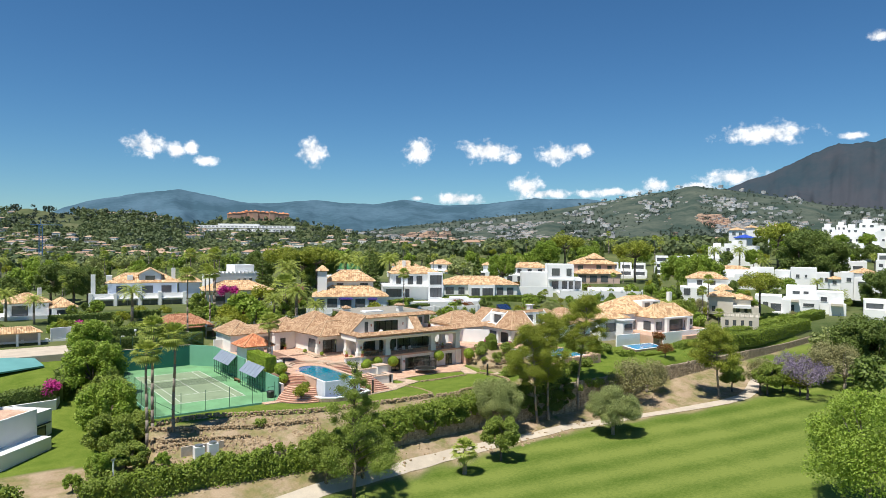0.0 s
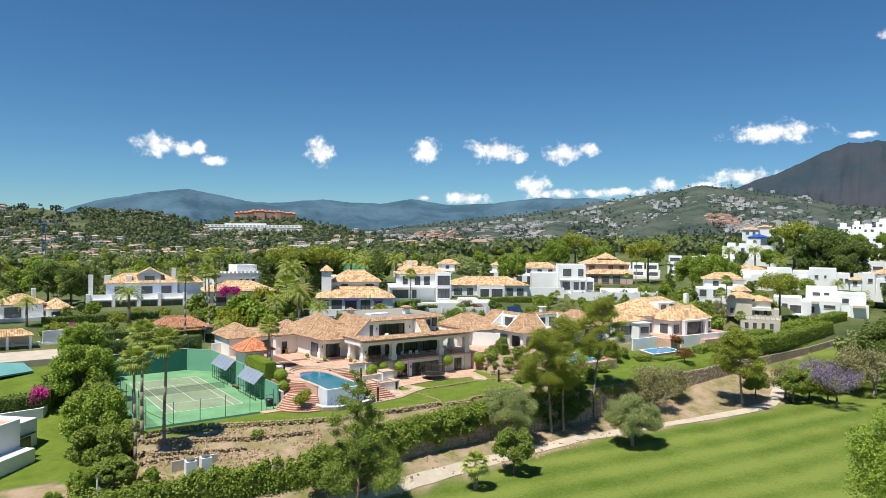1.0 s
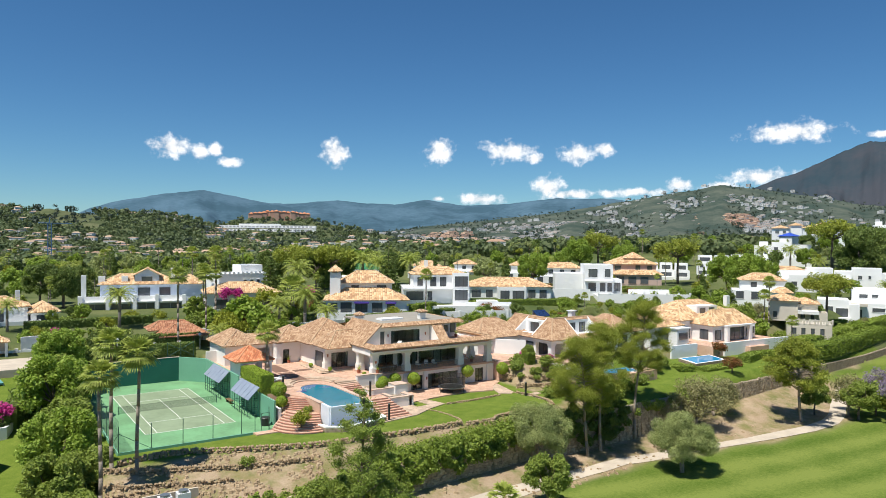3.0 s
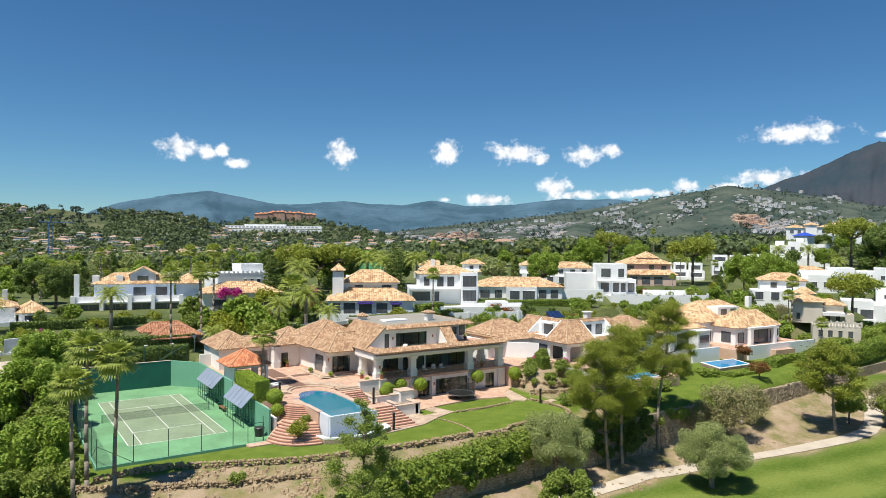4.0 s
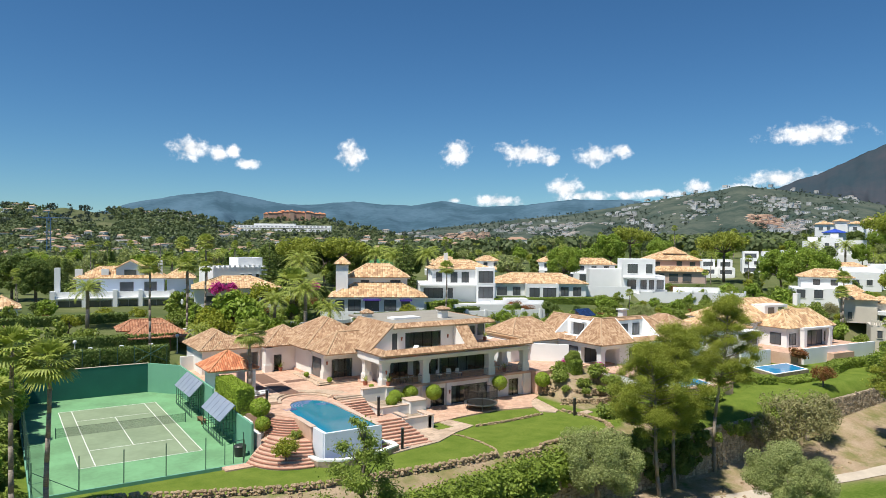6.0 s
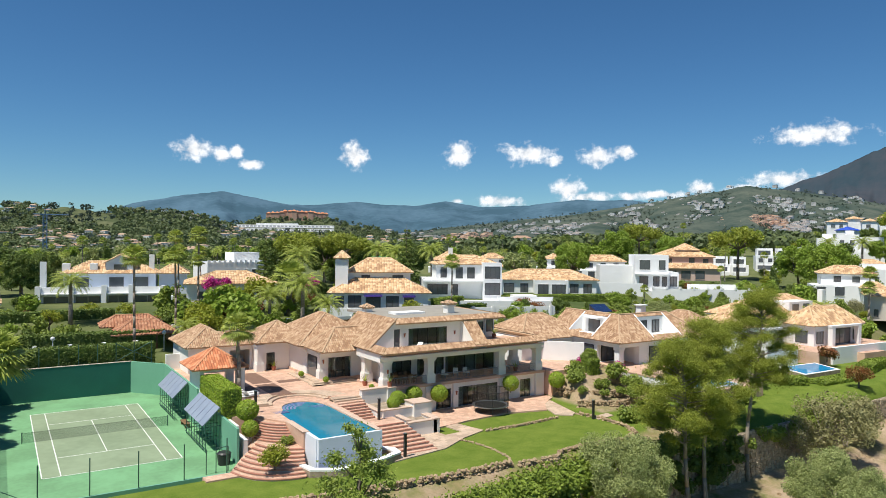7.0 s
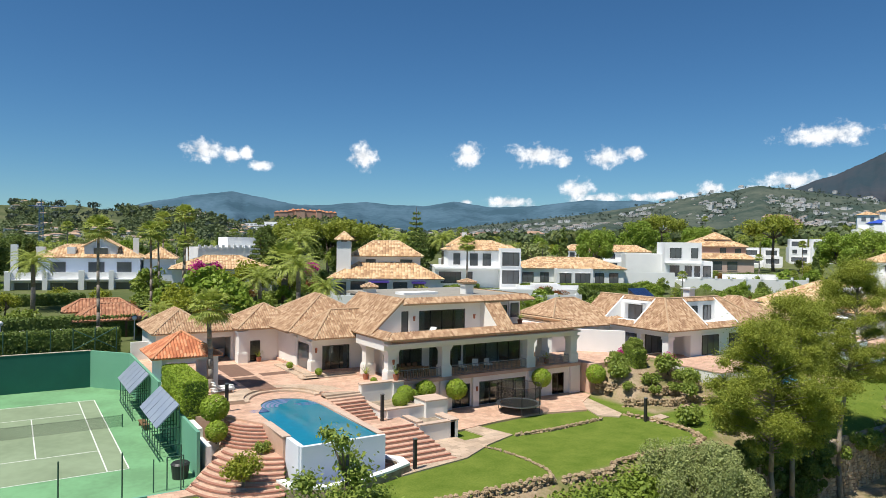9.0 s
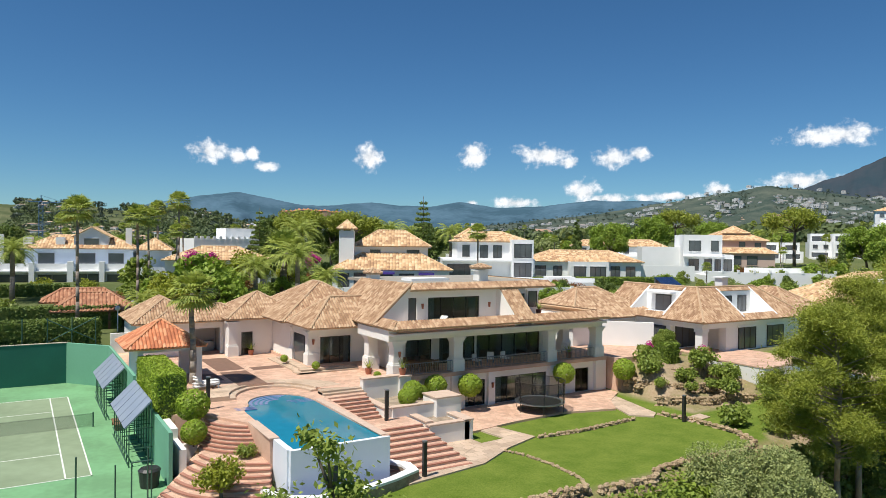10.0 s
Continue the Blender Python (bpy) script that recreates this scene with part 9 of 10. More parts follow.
villa((125.0, -8.2, 3.4), -59, "balustraded cream terrace carried on arches",
      [(-4.5, 4.4, 0, 7, 0, 2.2, 'bare', 0)],
      [(-3.4, -2.6, 0, -0.1, 1.3, 1), (-1.6, -0.8, 0, -0.1, 1.3, 1), (0.3, 1.0, 0, -0.1, 1.3, 1), (2.1, 2.9, 0, -0.1, 1.3, 1)], M_CREAM, M_TILE_Y, [('rail', (-4.5, 4.4, 0, 0.3, 2.8, 3.1), M_CREAM), ('pier', (-4.5, -4.2, -0.1, 0.5, 2.2, 3.3), M_CREAM), ('pier', (-3.4, -3.1, -0.1, 0.5, 2.2, 3.3), M_CREAM), ('pier', (-2.3, -2.0, -0.1, 0.5, 2.2, 3.3), M_CREAM), ('pier', (-1.2, -0.9, -0.1, 0.5, 2.2, 3.3), M_CREAM), ('pier', (-0.1, 0.2, -0.1, 0.5, 2.2, 3.3), M_CREAM), ('pier', (1.0, 1.3, -0.1, 0.5, 2.2, 3.3), M_CREAM), ('pier', (2.1, 2.4, -0.1, 0.5, 2.2, 3.3), M_CREAM), ('pier', (3.2, 3.5, -0.1, 0.5, 2.2, 3.3), M_CREAM), ('pier', (4.3, 4.6, -0.1, 0.5, 2.2, 3.3), M_CREAM), ('baluster', (-4.1, -4.0, 0.05, 0.25, 2.2, 2.8), M_CREAM), ('baluster', (-3.8, -3.7, 0.05, 0.25, 2.2, 2.8), M_CREAM), ('baluster', (-3.5, -3.4, 0.05, 0.25, 2.2, 2.8), M_CREAM), ('baluster', (-3.2, -3.1, 0.05, 0.25, 2.2, 2.8), M_CREAM), ('baluster', (-3.0, -2.8, 0.05, 0.25, 2.2, 2.8), M_CREAM), ('baluster', (-2.7, -2.6, 0.05, 0.25, 2.2, 2.8), M_CREAM), ('baluster', (-2.4, -2.3, 0.05, 0.25, 2.2, 2.8), M_CREAM), ('baluster', (-2.1, -2.0, 0.05, 0.25, 2.2, 2.8), M_CREAM), ('baluster', (-1.8, -1.7, 0.05, 0.25, 2.2, 2.8), M_CREAM), ('baluster', (-1.6, -1.5, 0.05, 0.25, 2.2, 2.8), M_CREAM), ('baluster', (-1.3, -1.2, 0.05, 0.25, 2.2, 2.8), M_CREAM), ('baluster', (-1.0, -0.9, 0.05, 0.25, 2.2, 2.8), M_CREAM), ('baluster', (-0.7, -0.6, 0.05, 0.25, 2.2, 2.8), M_CREAM), ('baluster', (-0.5, -0.4, 0.05, 0.25, 2.2, 2.8), M_CREAM), ('baluster', (-0.2, -0.1, 0.05, 0.25, 2.2, 2.8), M_CREAM), ('baluster', (0.1, 0.2, 0.05, 0.25, 2.2, 2.8), M_CREAM), ('baluster', (0.4, 0.5, 0.05, 0.25, 2.2, 2.8), M_CREAM), ('baluster', (0.6, 0.7, 0.05, 0.25, 2.2, 2.8), M_CREAM), ('baluster', (0.9, 1.0, 0.05, 0.25, 2.2, 2.8), M_CREAM), ('baluster', (1.2, 1.3, 0.05, 0.25, 2.2, 2.8), M_CREAM), ('baluster', (1.5, 1.6, 0.05, 0.25, 2.2, 2.8), M_CREAM), ('baluster', (1.7, 1.8, 0.05, 0.25, 2.2, 2.8), M_CREAM), ('baluster', (2.0, 2.1, 0.05, 0.25, 2.2, 2.8), M_CREAM), ('baluster', (2.3, 2.4, 0.05, 0.25, 2.2, 2.8), M_CREAM), ('baluster', (2.6, 2.7, 0.05, 0.25, 2.2, 2.8), M_CREAM), ('baluster', (2.8, 2.9, 0.05, 0.25, 2.2, 2.8), M_CREAM), ('baluster', (3.1, 3.2, 0.05, 0.25, 2.2, 2.8), M_CREAM), ('baluster', (3.4, 3.5, 0.05, 0.25, 2.2, 2.8), M_CREAM), ('baluster', (3.6, 3.7, 0.05, 0.25, 2.2, 2.8), M_CREAM), ('baluster', (3.9, 4.0, 0.05, 0.25, 2.2, 2.8), M_CREAM)])
for px, d, w, z, label, tile in ((1200, 300, 18, 10.0, "white flat-roofed villa with terraces", 0), (1110, 290, 16, 9.5, "white flat-roofed villa with terraces", 0), (1640, 300, 30, 12.0, "white terraced apartment house", 0), (1620, 215, 22, 6.0, "white flat-roofed villa with terraces", 0), (1700, 250, 24, 8.0, "white flat-roofed villa with terraces", 0), (880, 290, 16, 8.0, "white villa with an orange tiled roof", 1), (935, 270, 18, 8.0, "white villa with a pale tiled roof", 1), (715, 290, 14, 7.5, "white villa with an orange tiled roof", 1), (780, 310, 12, 7.5, "villa with an orange tiled roof", 1), (610, 280, 16, 6.5, "villa with a glazed green roof", 2), (1250, 235, 15, 7.0, "white villa with a pale tiled roof", 1)):
    x, y = at(px, d)
    h = 2.8
    bl = [(-w / 2, w / 2, 0, 9, 0, h, "flat" if tile == 0 else "bare", 0.5), (-w * 0.35, w * 0.42, 2.5, 9.5, h, 2 * h, "hip" if tile else "flat", 2 * h + 1.9 if tile else 0.4), (w * 0.2, w * 0.5, -3, 0, 0, h * 0.9, "hip" if tile else "flat", h * 0.9 + 1.4 if tile else 0.6)]
    ws = []
    if tile == 0:
        bl = []
        n_ = 4 if w > 18 else 3
        for k in range(n_):
            a, b = -w / 2 + w * k / n_, -w / 2 + w * (k + 1) / n_ - 0.01
            o_, t_ = rng_v.uniform(-2.5, 2.5), rng_v.choice((2.8, 5.2, 5.6))
            bl.append((a, b, o_, 9 + o_, 0, t_, "flat", 0.35))
            bl.append((a + 0.4, b - 0.6, o_ - 2.4, o_, 0, 0.9, "bare", 0))
            ws.append((a + 0.6, b - 1.0, o_, 1.0, 2.4, 2))
            if t_ > 4:
                ws.append((a + 0.9, a + 2.2, o_, 3.6, 4.8, 1))
                ws.append((b - 2.2, b - 0.9, o_, 3.6, 4.8, 1))
            if d > 280:
                bl.append((a + 0.5, b - 0.5, o_ + 3, 9 + o_, t_, t_ + 2.7, "flat", 0.3))
                ws.append((a + 1.0, b - 1.2, o_ + 3, t_ + 0.7, t_ + 2.2, 2))
    for k in range(int(w / 4) if tile else 0):
        a = -w / 2 + 1 + 4 * k
        if a + 2 < w * 0.2:
            ws.append((a, a + 2.0, 0, 0.3, 2.4, 2))
        if -w * 0.35 < a and a + 2 < w * 0.42:
            ws.append((a, a + 1.6, 2.5, h + 0.7, 2 * h - 0.6, 2))
    villa((x, y, z), -bearing(px) * 0.95, label, bl, ws, M_CREAM if "beige" in label else M_WHITE, (M_TILE_Y, M_TILE_Y, M_GREENTILE)[tile])
mq = thing("marquee", (*at(1318, 421), 28.0), label="bright blue canvas roof of a pavilion", category="canopy")
part("sheet", hip_roof(-4.5, 4.5, -4, 4, -1.5, 0.2, 4, "x", 1.0), M_BLUECLOTH, mq, local=True)
part("support", boxes((-4, 4, -3.5, 3.5, -12, -1.5)), M_WHITE, mq, local=True)

# ---- trees among the houses ----
rng2 = np.random.default_rng(21)


def free(x, y, r=1.5):
    return all(math.hypot(x - a, y - b) > c + r for a, b, c in TAKEN)


settle(T_UMB, 151.1, 1.2, 3.0, 1.1)
settle(T_FIR, *at(655, 205), None, 1.1)
settle(T_DATE, -4.5, 57, None, 1.05)
for x, y, z, s in ((1.5, 36.4, 4.2, 0.9), (8.4, 44.5, 4.6, 0.85), (11.7, 58, 5.2, 0.83), (18.6, 94, 7.0, 0.9), (18.4, 72.8, 6.2, 0.98), (17.2, 68, 6.0, 0.66), (20.5, 80, 6.2, 0.74)):
    put(T_PALM, x, y, z, s, x * 31)
put(T_CYP, 10.7, 48, 4.4, 0.62, 10)
put(T_YEL, -1.0, 66, 4.6, 0.8, 10)
put(T_YEL, 4.5, 66, 4.6, 0.75, 80)
put(T_YEL, 20, 57, 5.2, 1.3, 50)
put(T_YEL, 26, 60, 5.2, 1.5, 120)
put(T_RED, 24, 58, 5.0, 0.8, 20)
put(T_YEL, 33, 61, 5.4, 1.0, 220)
put(B_BOUG, 20.5, 71, 9.6, 1.3, 30)
put(B_BOUG, 23.5, 71.3, 9.8, 1.1, 70)
TAKEN += [(2, 66, 11), (-4, 56, 8), (26, 64, 7)]
settle(T_DARKF, *at(470, 205), None, 1.0)
settle(T_BROADF, 11.5, 60, 4.6, 1.0)
settle(T_OLIVEF, *at(1480, 190), None, 1.1)
put(T_BRIGHT, *at(1228, 255), None, 1.9)
settle(T_BRIGHTF, *at(1180, 215), None, 0.8)
settle(T_CYP, *at(840, 225), None, 1.0)
settle(T_YEL, 47, 41, None, 1.0)
settle(T_RED, 17, 45, None, 1.0)
settle(B_RED, 95, -6, 1.6, 1.3)
settle(B_BOUG, 112, 14, 6.0, 1.0)
for px, d, t, s in ((715, 175, T_PALM, 0.8), (525, 165, T_DATE, 1.2), (505, 175, T_PALMS, 2.0), (560, 158, T_DATE, 0.9), (510, 200, T_DATE, 1.5), (485, 160, T_DATE, 1.0), (612, 240, T_DATE, 1.6), (640, 235, T_DATE, 1.5), (690, 250, T_DATE, 1.5), (730, 255, T_CYP, 1.2), (465, 195, T_FIR, 0.9), (500, 235, T_UMB, 1.25), (560, 240, T_UMB, 1.25), (535, 250, T_DARK, 2.0), (575, 262, T_DARK, 1.9), (460, 250, T_DARK, 1.8), (660, 260, T_DARK, 1.7), (845, 232, T_CYP, 1.4), (890, 245, T_BRIGHT, 1.6), (1000, 330, T_UMB, 1.4), (970, 320, T_BRIGHT, 2.0), (1040, 310, T_BRIGHT, 1.7), (1125, 270, T_UMB, 1.35), (1200, 260, T_BRIGHT, 1.7), (1255, 262, T_BRIGHT, 1.6), (1378, 335, T_UMB, 1.7), (1415, 300, T_DARK, 2.8), (1450, 300, T_DARK, 2.7), (1435, 310, T_DARK, 2.9), (1475, 295, T_DARK, 2.3), (1560, 260, T_DARK, 2.2), (1525, 175, T_DARK, 1.9), (1560, 172, T_DARK, 1.9), (1275, 165, T_PALM, 0.62), (1245, 195, T_PALM, 0.75), (1255, 205, T_PALM, 0.8), (1490, 195, T_FIR, 0.75), (1160, 185, T_DATE, 0.9), (1185, 190, T_DATE, 0.9), (1180, 150, T_RED, 0.6), (1350, 150, T_GREY, 1.0), (1470, 165, T_GREY, 1.3), (1440, 158, T_GREY, 1.2), (1500, 160, T_GREY, 1.3), (1540, 150, T_DARK, 1.1), (1390, 152, T_BROAD, 0.8), (1420, 150, T_YEL, 0.9), (1300, 148, T_BROAD, 0.8), (400, 155, T_YEL, 1.2), (430, 160, T_BRIGHT, 1.0), (455, 155, T_BRIGHT, 0.8), (415, 150, T_YEL, 1.1), (395, 145, T_DATE, 0.7), (480, 150, T_YEL, 0.7), (60, 165, T_DATE, 0.8), (10, 170, T_DATE, 0.9), (215, 160, T_YEL, 0.7), (110, 155, T_YEL, 0.7), (170, 140, T_BROAD, 0.9), (20, 190, T_DARK, 1.2), (130, 205, T_DARK, 1.4), (155, 210, T_DARK, 1.4), (90, 215, T_DARK, 1.5), (170, 205, T_CYP, 1.1), (395, 230, T_CYP, 1.2)):
    x, y = at(px, d)
    put(t, x, y, None, s, px * 7.3)
for px, d, s_ in ((1466, 400, 1.3), (1484, 396, 1.1), (1500, 392, 1.0), (1522, 394, 1.2), (1546, 396, 1.4), (1488, 425, 1.2), (1536, 424, 1.3), (1265, 322, 1.2), (1285, 320, 1.0), (1310, 318, 1.3), (1335, 322, 1.2), (1352, 300, 1.1), (1300, 262, 0.7), (1395, 262, 0.8), (1448, 262, 0.9), (1490, 258, 0.9), (1345, 410, 1.5), (1380, 412, 1.4)):
    put((T_BRIGHT, T_DARK, T_DATE)[px % 3], *at(px, d), None if d < 350 else 13 + (d - 390) * 0.2, s_, px * 3.1)
kinds = (T_BROAD, T_DARK, T_BRIGHT, T_BRIGHT, T_DATE, T_CYP, T_OLIVE, T_BROAD, T_YEL, T_PALM, T_PALM, T_DATE, T_YEL, T_DARK)
count = 0
for k in range(3000):
    px = rng2.uniform(-80, 1720)
    d = 128 + 350 * rng2.random() ** 0.9
    x, y = at(px, d)
    if y < 20 and x < 120 or y < 36 and x < 20 or y < -5 or not free(x, y):
        continue
    t = kinds[rng2.integers(len(kinds))]
    s = rng2.uniform(0.3, 0.7) if d < 240 else rng2.uniform(0.6, 1.15)
    if t is T_PALM:
        s *= 0.75
    put(t, x, y, None, s, rng2.uniform(0, 360))
    TAKEN.append((x, y, 1.5))
    count += 1
    if count >= 460:
        break


# low planting between the street and the villas
for k in range(1500):
    x, y = rng2.uniform(-34, 150), rng2.uniform(21, 84)
    if not free(x, y, 0.6) or x < 22 and y < 43:
        continue
    t = (B_GREEN, T_BROAD, B_GREEN, T_BRIGHT, B_RED, T_DARK, T_YEL, B_GREEN)[rng2.integers(8)]
    put(t, x, y, None, rng2.uniform(0.7, 1.5) if t in (B_GREEN, B_RED) else rng2.uniform(0.3, 0.5), rng2.uniform(0, 360))
    TAKEN.append((x, y, 1.6))
for k in range(420):
    x, y = rng2.uniform(118, 215), rng2.uniform(-8, 40)
    if y > 40 - (x - 118) * 0.02 or not free(x, y, 0.5):
        continue
    t = (B_GREEN, T_BROAD, B_GREEN, T_DARK, T_GREY, B_GREEN, T_YEL, T_BRIGHT)[rng2.integers(8)]
    put(t, x, y, None, rng2.uniform(1.0, 2.2) if t is B_GREEN else rng2.uniform(0.4, 0.7), rng2.uniform(0, 360))
    TAKEN.append((x, y, 2.0))
solo("street", boxes((20, 150, 34.5, 39.5, 2.5, 4.0)), M_PAVE, "pale street between the garden walls", "road", kind="structure")


for x, y, z, w, h in ((51.1, 3.3, 1.9, 1.7, 1.9), (49.9, -0.1, 1.7, 1.6, 2.9)):
    hedge([(x - 0.8, y), (x + 0.8, y)], w, h, L_HEDGE, 150, 0.12, "clipped square bush in a rock garden", z, 0.05, name="clipped_bush")

# ---- far woods, far houses ----
def hill_z(x, y):
    """The height of the land far off, hills included."""
    v = Vector((x - EYE0.x, y - EYE0.y))
    d = v.length
    b = math.degrees(math.atan2(v.x, v.y)) - 36.12
    px = 784 + 1224 * math.tan(radians(max(-80, min(80, b))))
    z = ground_z(x, y)
    for prof, dist, depth, foot in ((H_LEFT, 1250, 650, -2), (H_HOTEL, 1600, 600, 0), (H_RIGHT, 3100, 1900, 0)):
        if prof[0][0] < px < prof[-1][0]:
            f = 0.8 - (dist - d) / depth
            if 0 <= f <= 0.8:
                g = f / 0.8
                tip = (422 - ip(px, *prof)) / 1224.0 * dist + 24.8
                z = max(z, foot + (tip - foot) * (g * 0.55 + 0.45 * g * g))
    return z


def far_wood(n, dmin, dmax, power, smin, smax, seed, label, quads=26, pxr=(-60, 1640), lm=None, fn=None):
    rng = np.random.default_rng(seed)
    V, F = [], []
    cl = []
    for k in range(n):
        px = rng.uniform(*pxr)
        d = dmin + (dmax - dmin) * rng.random() ** power
        x, y = at(px, d)
        if noise.noise((x * 0.006, y * 0.006, seed)) < -0.25:
            continue
        s = rng.uniform(smin, smax)
        z = hill_z(x, y)
        m = 3
        for j in range(m):
            a = rng.random() * 6.28
            cl.append((x + s * 0.5 * math.cos(a), y + s * 0.5 * math.sin(a), z + s * rng.uniform(0.3, 0.8), s * rng.uniform(0.45, 0.7)))
    c = np.array(cl)
    nn = len(c) * quads
    kk = np.repeat(np.arange(len(c)), quads)
    d = rng.normal(size=(nn, 3))
    d /= np.linalg.norm(d, axis=1)[:, None]
    p = c[kk, :3] + d * c[kk, 3:4] * (0.75 + 0.3 * rng.random((nn, 1)))
    nr = d + rng.normal(size=(nn, 3)) * 0.35
    nr /= np.linalg.norm(nr, axis=1)[:, None]
    a = np.cross(nr, rng.normal(size=(nn, 3)))
    a /= np.linalg.norm(a, axis=1)[:, None]
    b = np.cross(nr, a)
    s = c[kk, 3:4] * 0.42
    v = np.stack([p - a * s, p + b * s, p + a * s, p - b * s], 1).reshape(-1, 3)
    return tagged(part("far_wood", (v.tolist(), np.arange(4 * nn).reshape(-1, 4).tolist()), lm or L_BROAD, None), label, "trees", kind="stuff")


far_wood(1300, 400, 720, 1.0, 3, 6, 1, "belt of mixed trees behind the villas", 26, lm=L_FAR)
far_wood(1300, 430, 1000, 1.0, 3.5, 7, 2, "belt of mixed trees behind the villas", 22, lm=L_FAR)
far_wood(2600, 900, 2300, 1.0, 4, 8, 3, "scattered far trees across the valley", 12, lm=L_HAZED)
far_wood(2000, 640, 1250, 0.7, 3.5, 7, 4, "woods on the near hill", 18, (-60, 420), L_FAR)
far_wood(700, 1020, 1590, 0.8, 4, 8, 5, "woods on the hotel ridge", 16, (250, 680), L_FAR)
far_wood(3600, 1700, 3050, 1.0, 3.5, 7, 6, "scrub trees on the far hill", 7, (600, 1640), L_HAZED)


def far_houses(n, dmin, dmax, smin, smax, seed, wall, roof, label, pxr=(-40, 1620), power=1.0):
    """Far villas too small to tell apart: walls with a hipped roof and dark window bands."""
    rng = np.random.default_rng(seed)
    bw, br = bmesh.new(), bmesh.new()
    for k in range(n):
        px = rng.uniform(*pxr)
        d = dmin + (dmax - dmin) * rng.random() ** power
        x, y = at(px, d)
        if noise.noise((x * 0.0035, y * 0.0035, seed)) < -0.1:
            continue
        z = hill_z(x, y)
        w, dp, h = rng.uniform(smin, smax), rng.uniform(smin, smax) * 0.6, rng.choice((4.0, 6.4, 7.4))
        M = pose(x, y, z, 0, 0, -bearing(px) + rng.uniform(-45, 15))
        box(bw, -w / 2, w / 2, -dp / 2, dp / 2, -4, h, M)
        if rng.random() < 0.6:
            box(bw, -w * 0.9, -w / 2, -dp / 3, dp / 3, -4, h * 0.55, M)
        o, rise = 0.35, rng.choice((0.03, 0.14, 0.2))
        e = [M @ Vector(p) for p in ((-w / 2 - o, -dp / 2 - o, h), (w / 2 + o, -dp / 2 - o, h), (w / 2 + o, dp / 2 + o, h), (-w / 2 - o, dp / 2 + o, h), (-w / 4, 0, h + dp * rise), (w / 4, 0, h + dp * rise))]
        vs = [br.verts.new(p) for p in e]
        for q in ((0, 1, 5, 4), (2, 3, 4, 5), (1, 2, 5), (3, 0, 4)):
            br.faces.new([vs[i] for i in q])
        for s in range(int(h / 3)):
            for j in range(3):
                a = -w / 2 + w * (0.12 + 0.3 * j)
                box(bg_, a, a + w * 0.14, -dp / 2 - 0.08, -dp / 2, 0.8 + 3 * s, 2.3 + 3 * s, M)
    tagged(part("far_house_walls", bw, wall, None), label, "houses", kind="stuff")
    tagged(part("far_house_roofs", br, roof, None), label + ", their roofs", "roofs", kind="stuff")


M_FARROOF = mat("far_clay_roofs", (0.50, 0.36, 0.25), (0.36, 0.22, 0.15), scale=0.02, rough=0.9, island=0.6)
M_FARROOFW = mat("far_pale_roofs", (0.66, 0.60, 0.54), (0.50, 0.42, 0.35), scale=0.02, rough=0.9, island=0.6)
M_FARWALL = mat("far_white_walls", (0.84, 0.84, 0.82), (0.72, 0.69, 0.64), scale=0.02, rough=0.9, island=0.5)
# Far town walls and roofs: greyed base colours stand in for distance haze.
M_FARTOWN = mat("hazed_town_walls", (0.72, 0.72, 0.71), (0.42, 0.41, 0.40), scale=0.02, rough=0.9, island=0.6)
M_TOWNROOF = mat("hazed_town_roofs", (0.40, 0.36, 0.33), (0.27, 0.22, 0.19), scale=0.02, rough=0.9, island=0.6)
M_FARPINK = mat("far_ochre_walls", (0.52, 0.30, 0.22), (0.58, 0.40, 0.30), scale=0.02, rough=0.9, island=0.5)
bg_ = bmesh.new()
far_houses(330, 600, 1230, 8, 15, 51, M_FARWALL, M_FARROOF, "white villas on the near wooded hill", (-60, 440))
far_houses(420, 520, 1500, 9, 17, 52, M_FARWALL, M_FARROOF, "white villas in the valley", (200, 1620))
far_houses(900, 1300, 2800, 9, 20, 53, M_FARTOWN, M_TOWNROOF, "white town on the far slopes", (560, 1620), 0.9)
far_houses(260, 1950, 2350, 10, 20, 54, M_FARPINK, M_FARROOF, "ochre apartment blocks on the far slope", (1185, 1290))
far_houses(150, 2000, 2300, 9, 17, 57, M_FARTOWN, M_TOWNROOF, "cream terraces on the far slope", (1270, 1330))
far_houses(170, 1900, 2400, 10, 20, 55, M_FARPINK, M_FARROOF, "ochre houses on the far ridge", (620, 800))
far_houses(220, 1800, 2500, 10, 22, 58, M_FARTOWN, M_TOWNROOF, "white hill village", (840, 980))
far_houses(110, 2600, 3080, 10, 20, 56, M_FARTOWN, M_TOWNROOF, "villas along the hill's crest", (1000, 1420))
tagged(part("far_windows", bg_, M_GLASS_D, None), "dark windows of the far houses", "windows", kind="stuff")

# long white hotel on the ridge and the red-roofed block above it
ht = thing("hotel", (*at(430, 1420), 30), -30, label="long white terraced hotel on the ridge", category="building")
for k in range(4):
    part("storey", boxes((-105 + 6 * k, 100, 2 * k, 18, -10 + 7 * k, -4.2 + 7 * k)), M_WHITE, ht, local=True)
    for j in range(24):
        part("window", boxes((-101 + 6 * k + (196 - 6 * k) * j / 24, -96.5 + 6 * k + (196 - 6 * k) * j / 24, 2 * k - 0.3, 2 * k, -8.2 + 7 * k, -5.4 + 7 * k)), M_SHUTTER, ht, local=True)
    part("balcony", boxes((-104 + 6 * k, 99, 2 * k - 2.2, 2 * k - 0.32, -9.6 + 7 * k, -8.6 + 7 * k)), M_WHITE, ht, local=True)
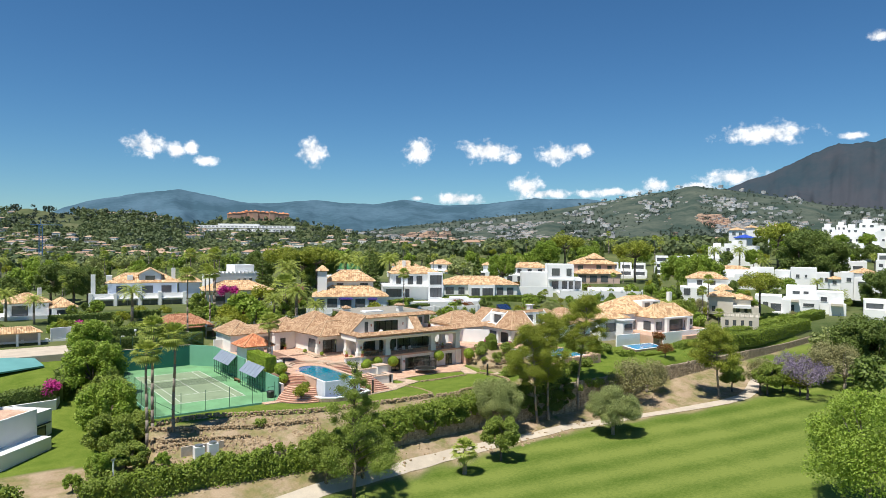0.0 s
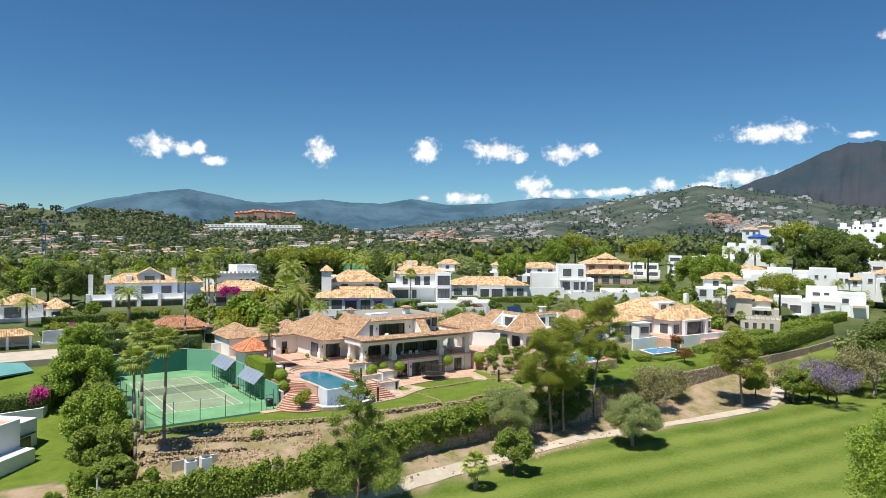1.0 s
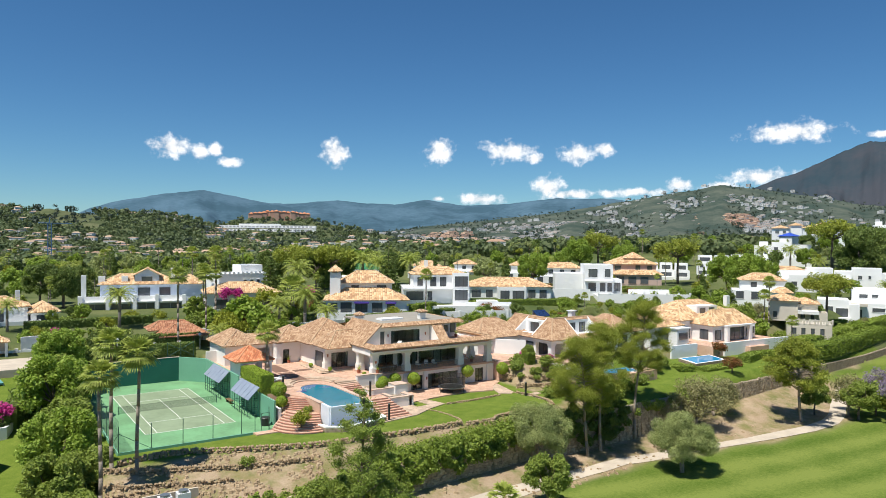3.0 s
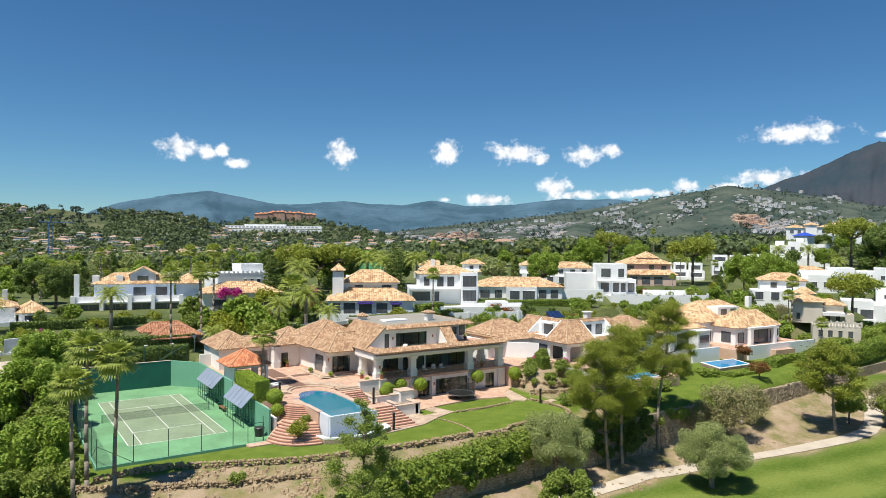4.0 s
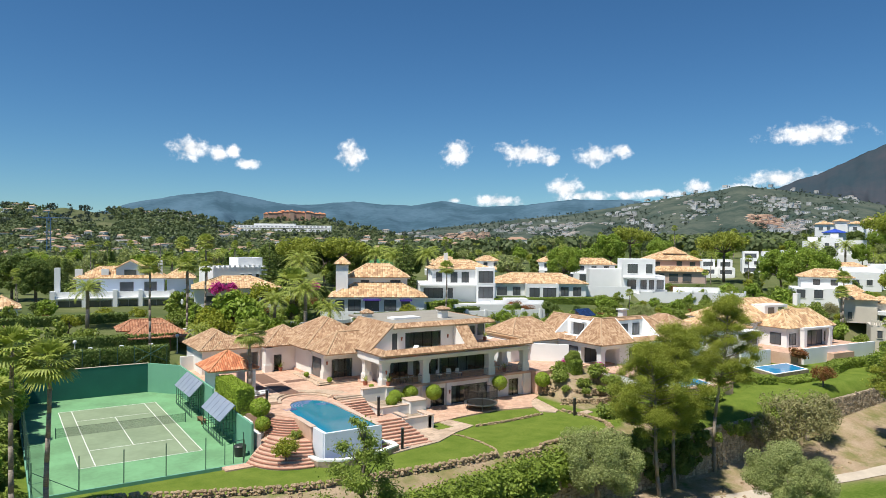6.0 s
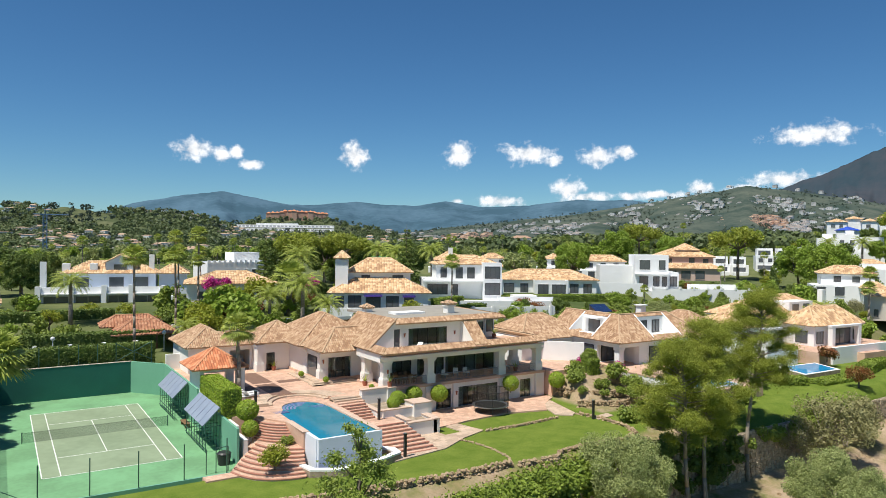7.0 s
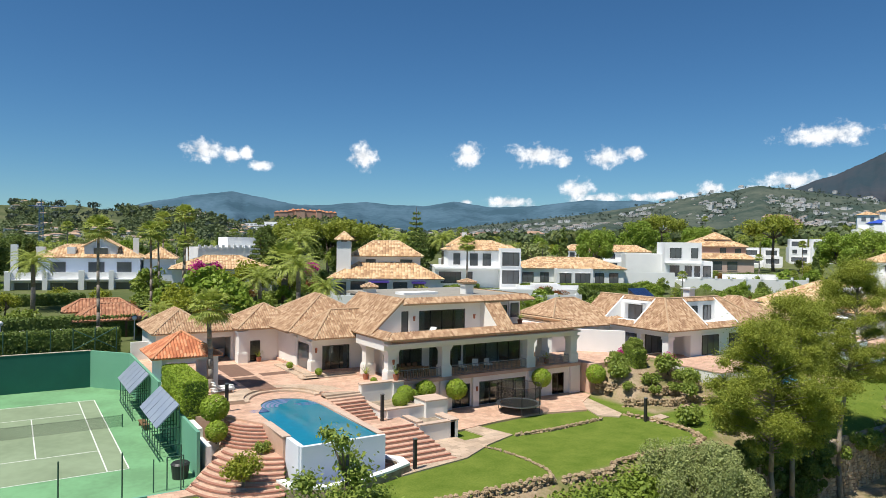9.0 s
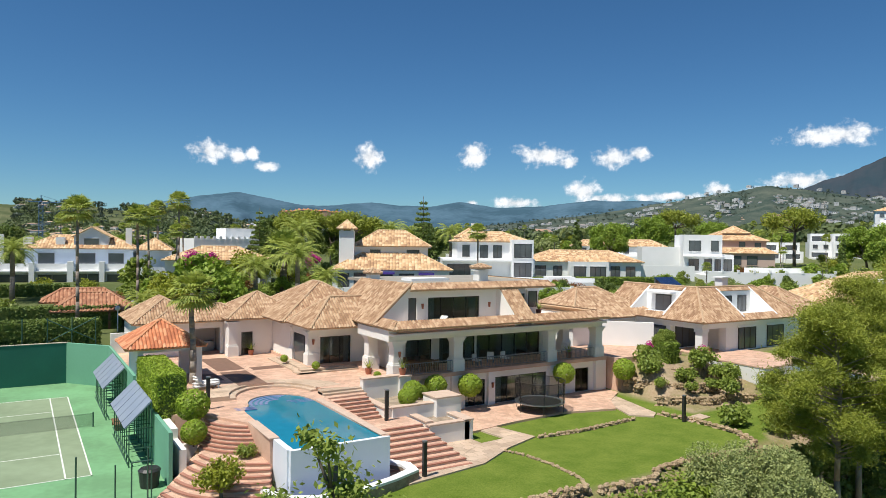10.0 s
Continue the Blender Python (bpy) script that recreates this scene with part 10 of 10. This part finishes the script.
part("roof_block", boxes((-50, 30, 8, 18, 16.8, 20)), M_WHITE, ht, local=True)
rb = thing("apartment_block", (*at(458, 1580), 72), -15, label="red-roofed apartment block on the ridge", category="building")
rng_r = np.random.default_rng(5)
for k in range(15):
    x, w = -66 + 8.8 * k, rng_r.uniform(8, 12)
    y, z = rng_r.uniform(-6, 8), 1.5 + 6.5 * math.sin(math.pi * (k + 0.5) / 15) + rng_r.uniform(-1.5, 1.5)
    part("wing", boxes((x, x + w, y, y + 13, -20, z)), M_FARPINK, rb, local=True)
    part("roof", hip_roof(x - 0.6, x + w + 0.6, y - 0.8, y + 13.8, z, z + 3.6, 5, "y", 1.5), M_TILE_O, rb, local=True)
# tower crane
cr = thing("tower_crane", (*at(72, 420), 0), label="blue lattice tower crane among the trees", category="crane")
bm = bmesh.new()
M_CRANE = mat("crane_paint", (0.06, 0.14, 0.28), (0.08, 0.17, 0.32), scale=1, rough=0.6)
for a, b in ((-0.8, -0.8), (0.8, -0.8), (0.8, 0.8), (-0.8, 0.8)):
    rod(bm, (a, b, -4), (a, b, 30), 0.16, 5)
for k in range(15):
    rod(bm, (-0.8, -0.8, 2 * k), (0.8, -0.8, 2 * k + 2), 0.1, 4)
    rod(bm, (0.8, -0.8, 2 * k), (-0.8, -0.8, 2 * k + 2), 0.1, 4)
part("mast", bm, M_CRANE, cr, local=True)
bm = bmesh.new()
rod(bm, (0, 0, 30), (10, 0, 30), 0.2, 5)
rod(bm, (0, 0, 30), (-5, 0, 30), 0.25, 5)
rod(bm, (0, 0, 30), (0, 0, 33), 0.2, 5)
rod(bm, (0, 0, 33), (9, 0, 30), 0.08, 4)
part("jib", bm, M_CRANE, cr, local=True)
# parked car at the fairway's edge
car = thing("car", (*at(1545, 175), 0), 20, label="small dark car parked beyond the fairway", category="car")
car.location.z = ground_z(car.location.x, car.location.y)
bm = bmesh.new()
prism(bm, [(-2.0, 0.35), (2.0, 0.35), (2.05, 0.75), (1.1, 0.9), (0.5, 1.42), (-1.2, 1.42), (-1.9, 0.95)], -0.85, 0.85)
bmesh.ops.transform(bm, matrix=Matrix.Rotation(radians(90), 4, "X"), verts=bm.verts)
part("body", bm, M_BLACK, car, local=True)
for x in (-1.25, 1.25):
    for y in (-0.86, 0.86):
        part("wheel", rod(bmesh.new(), (x, y - 0.1, 0.33), (x, y + 0.1, 0.33), 0.33, 14), M_BLACK, car, local=True)
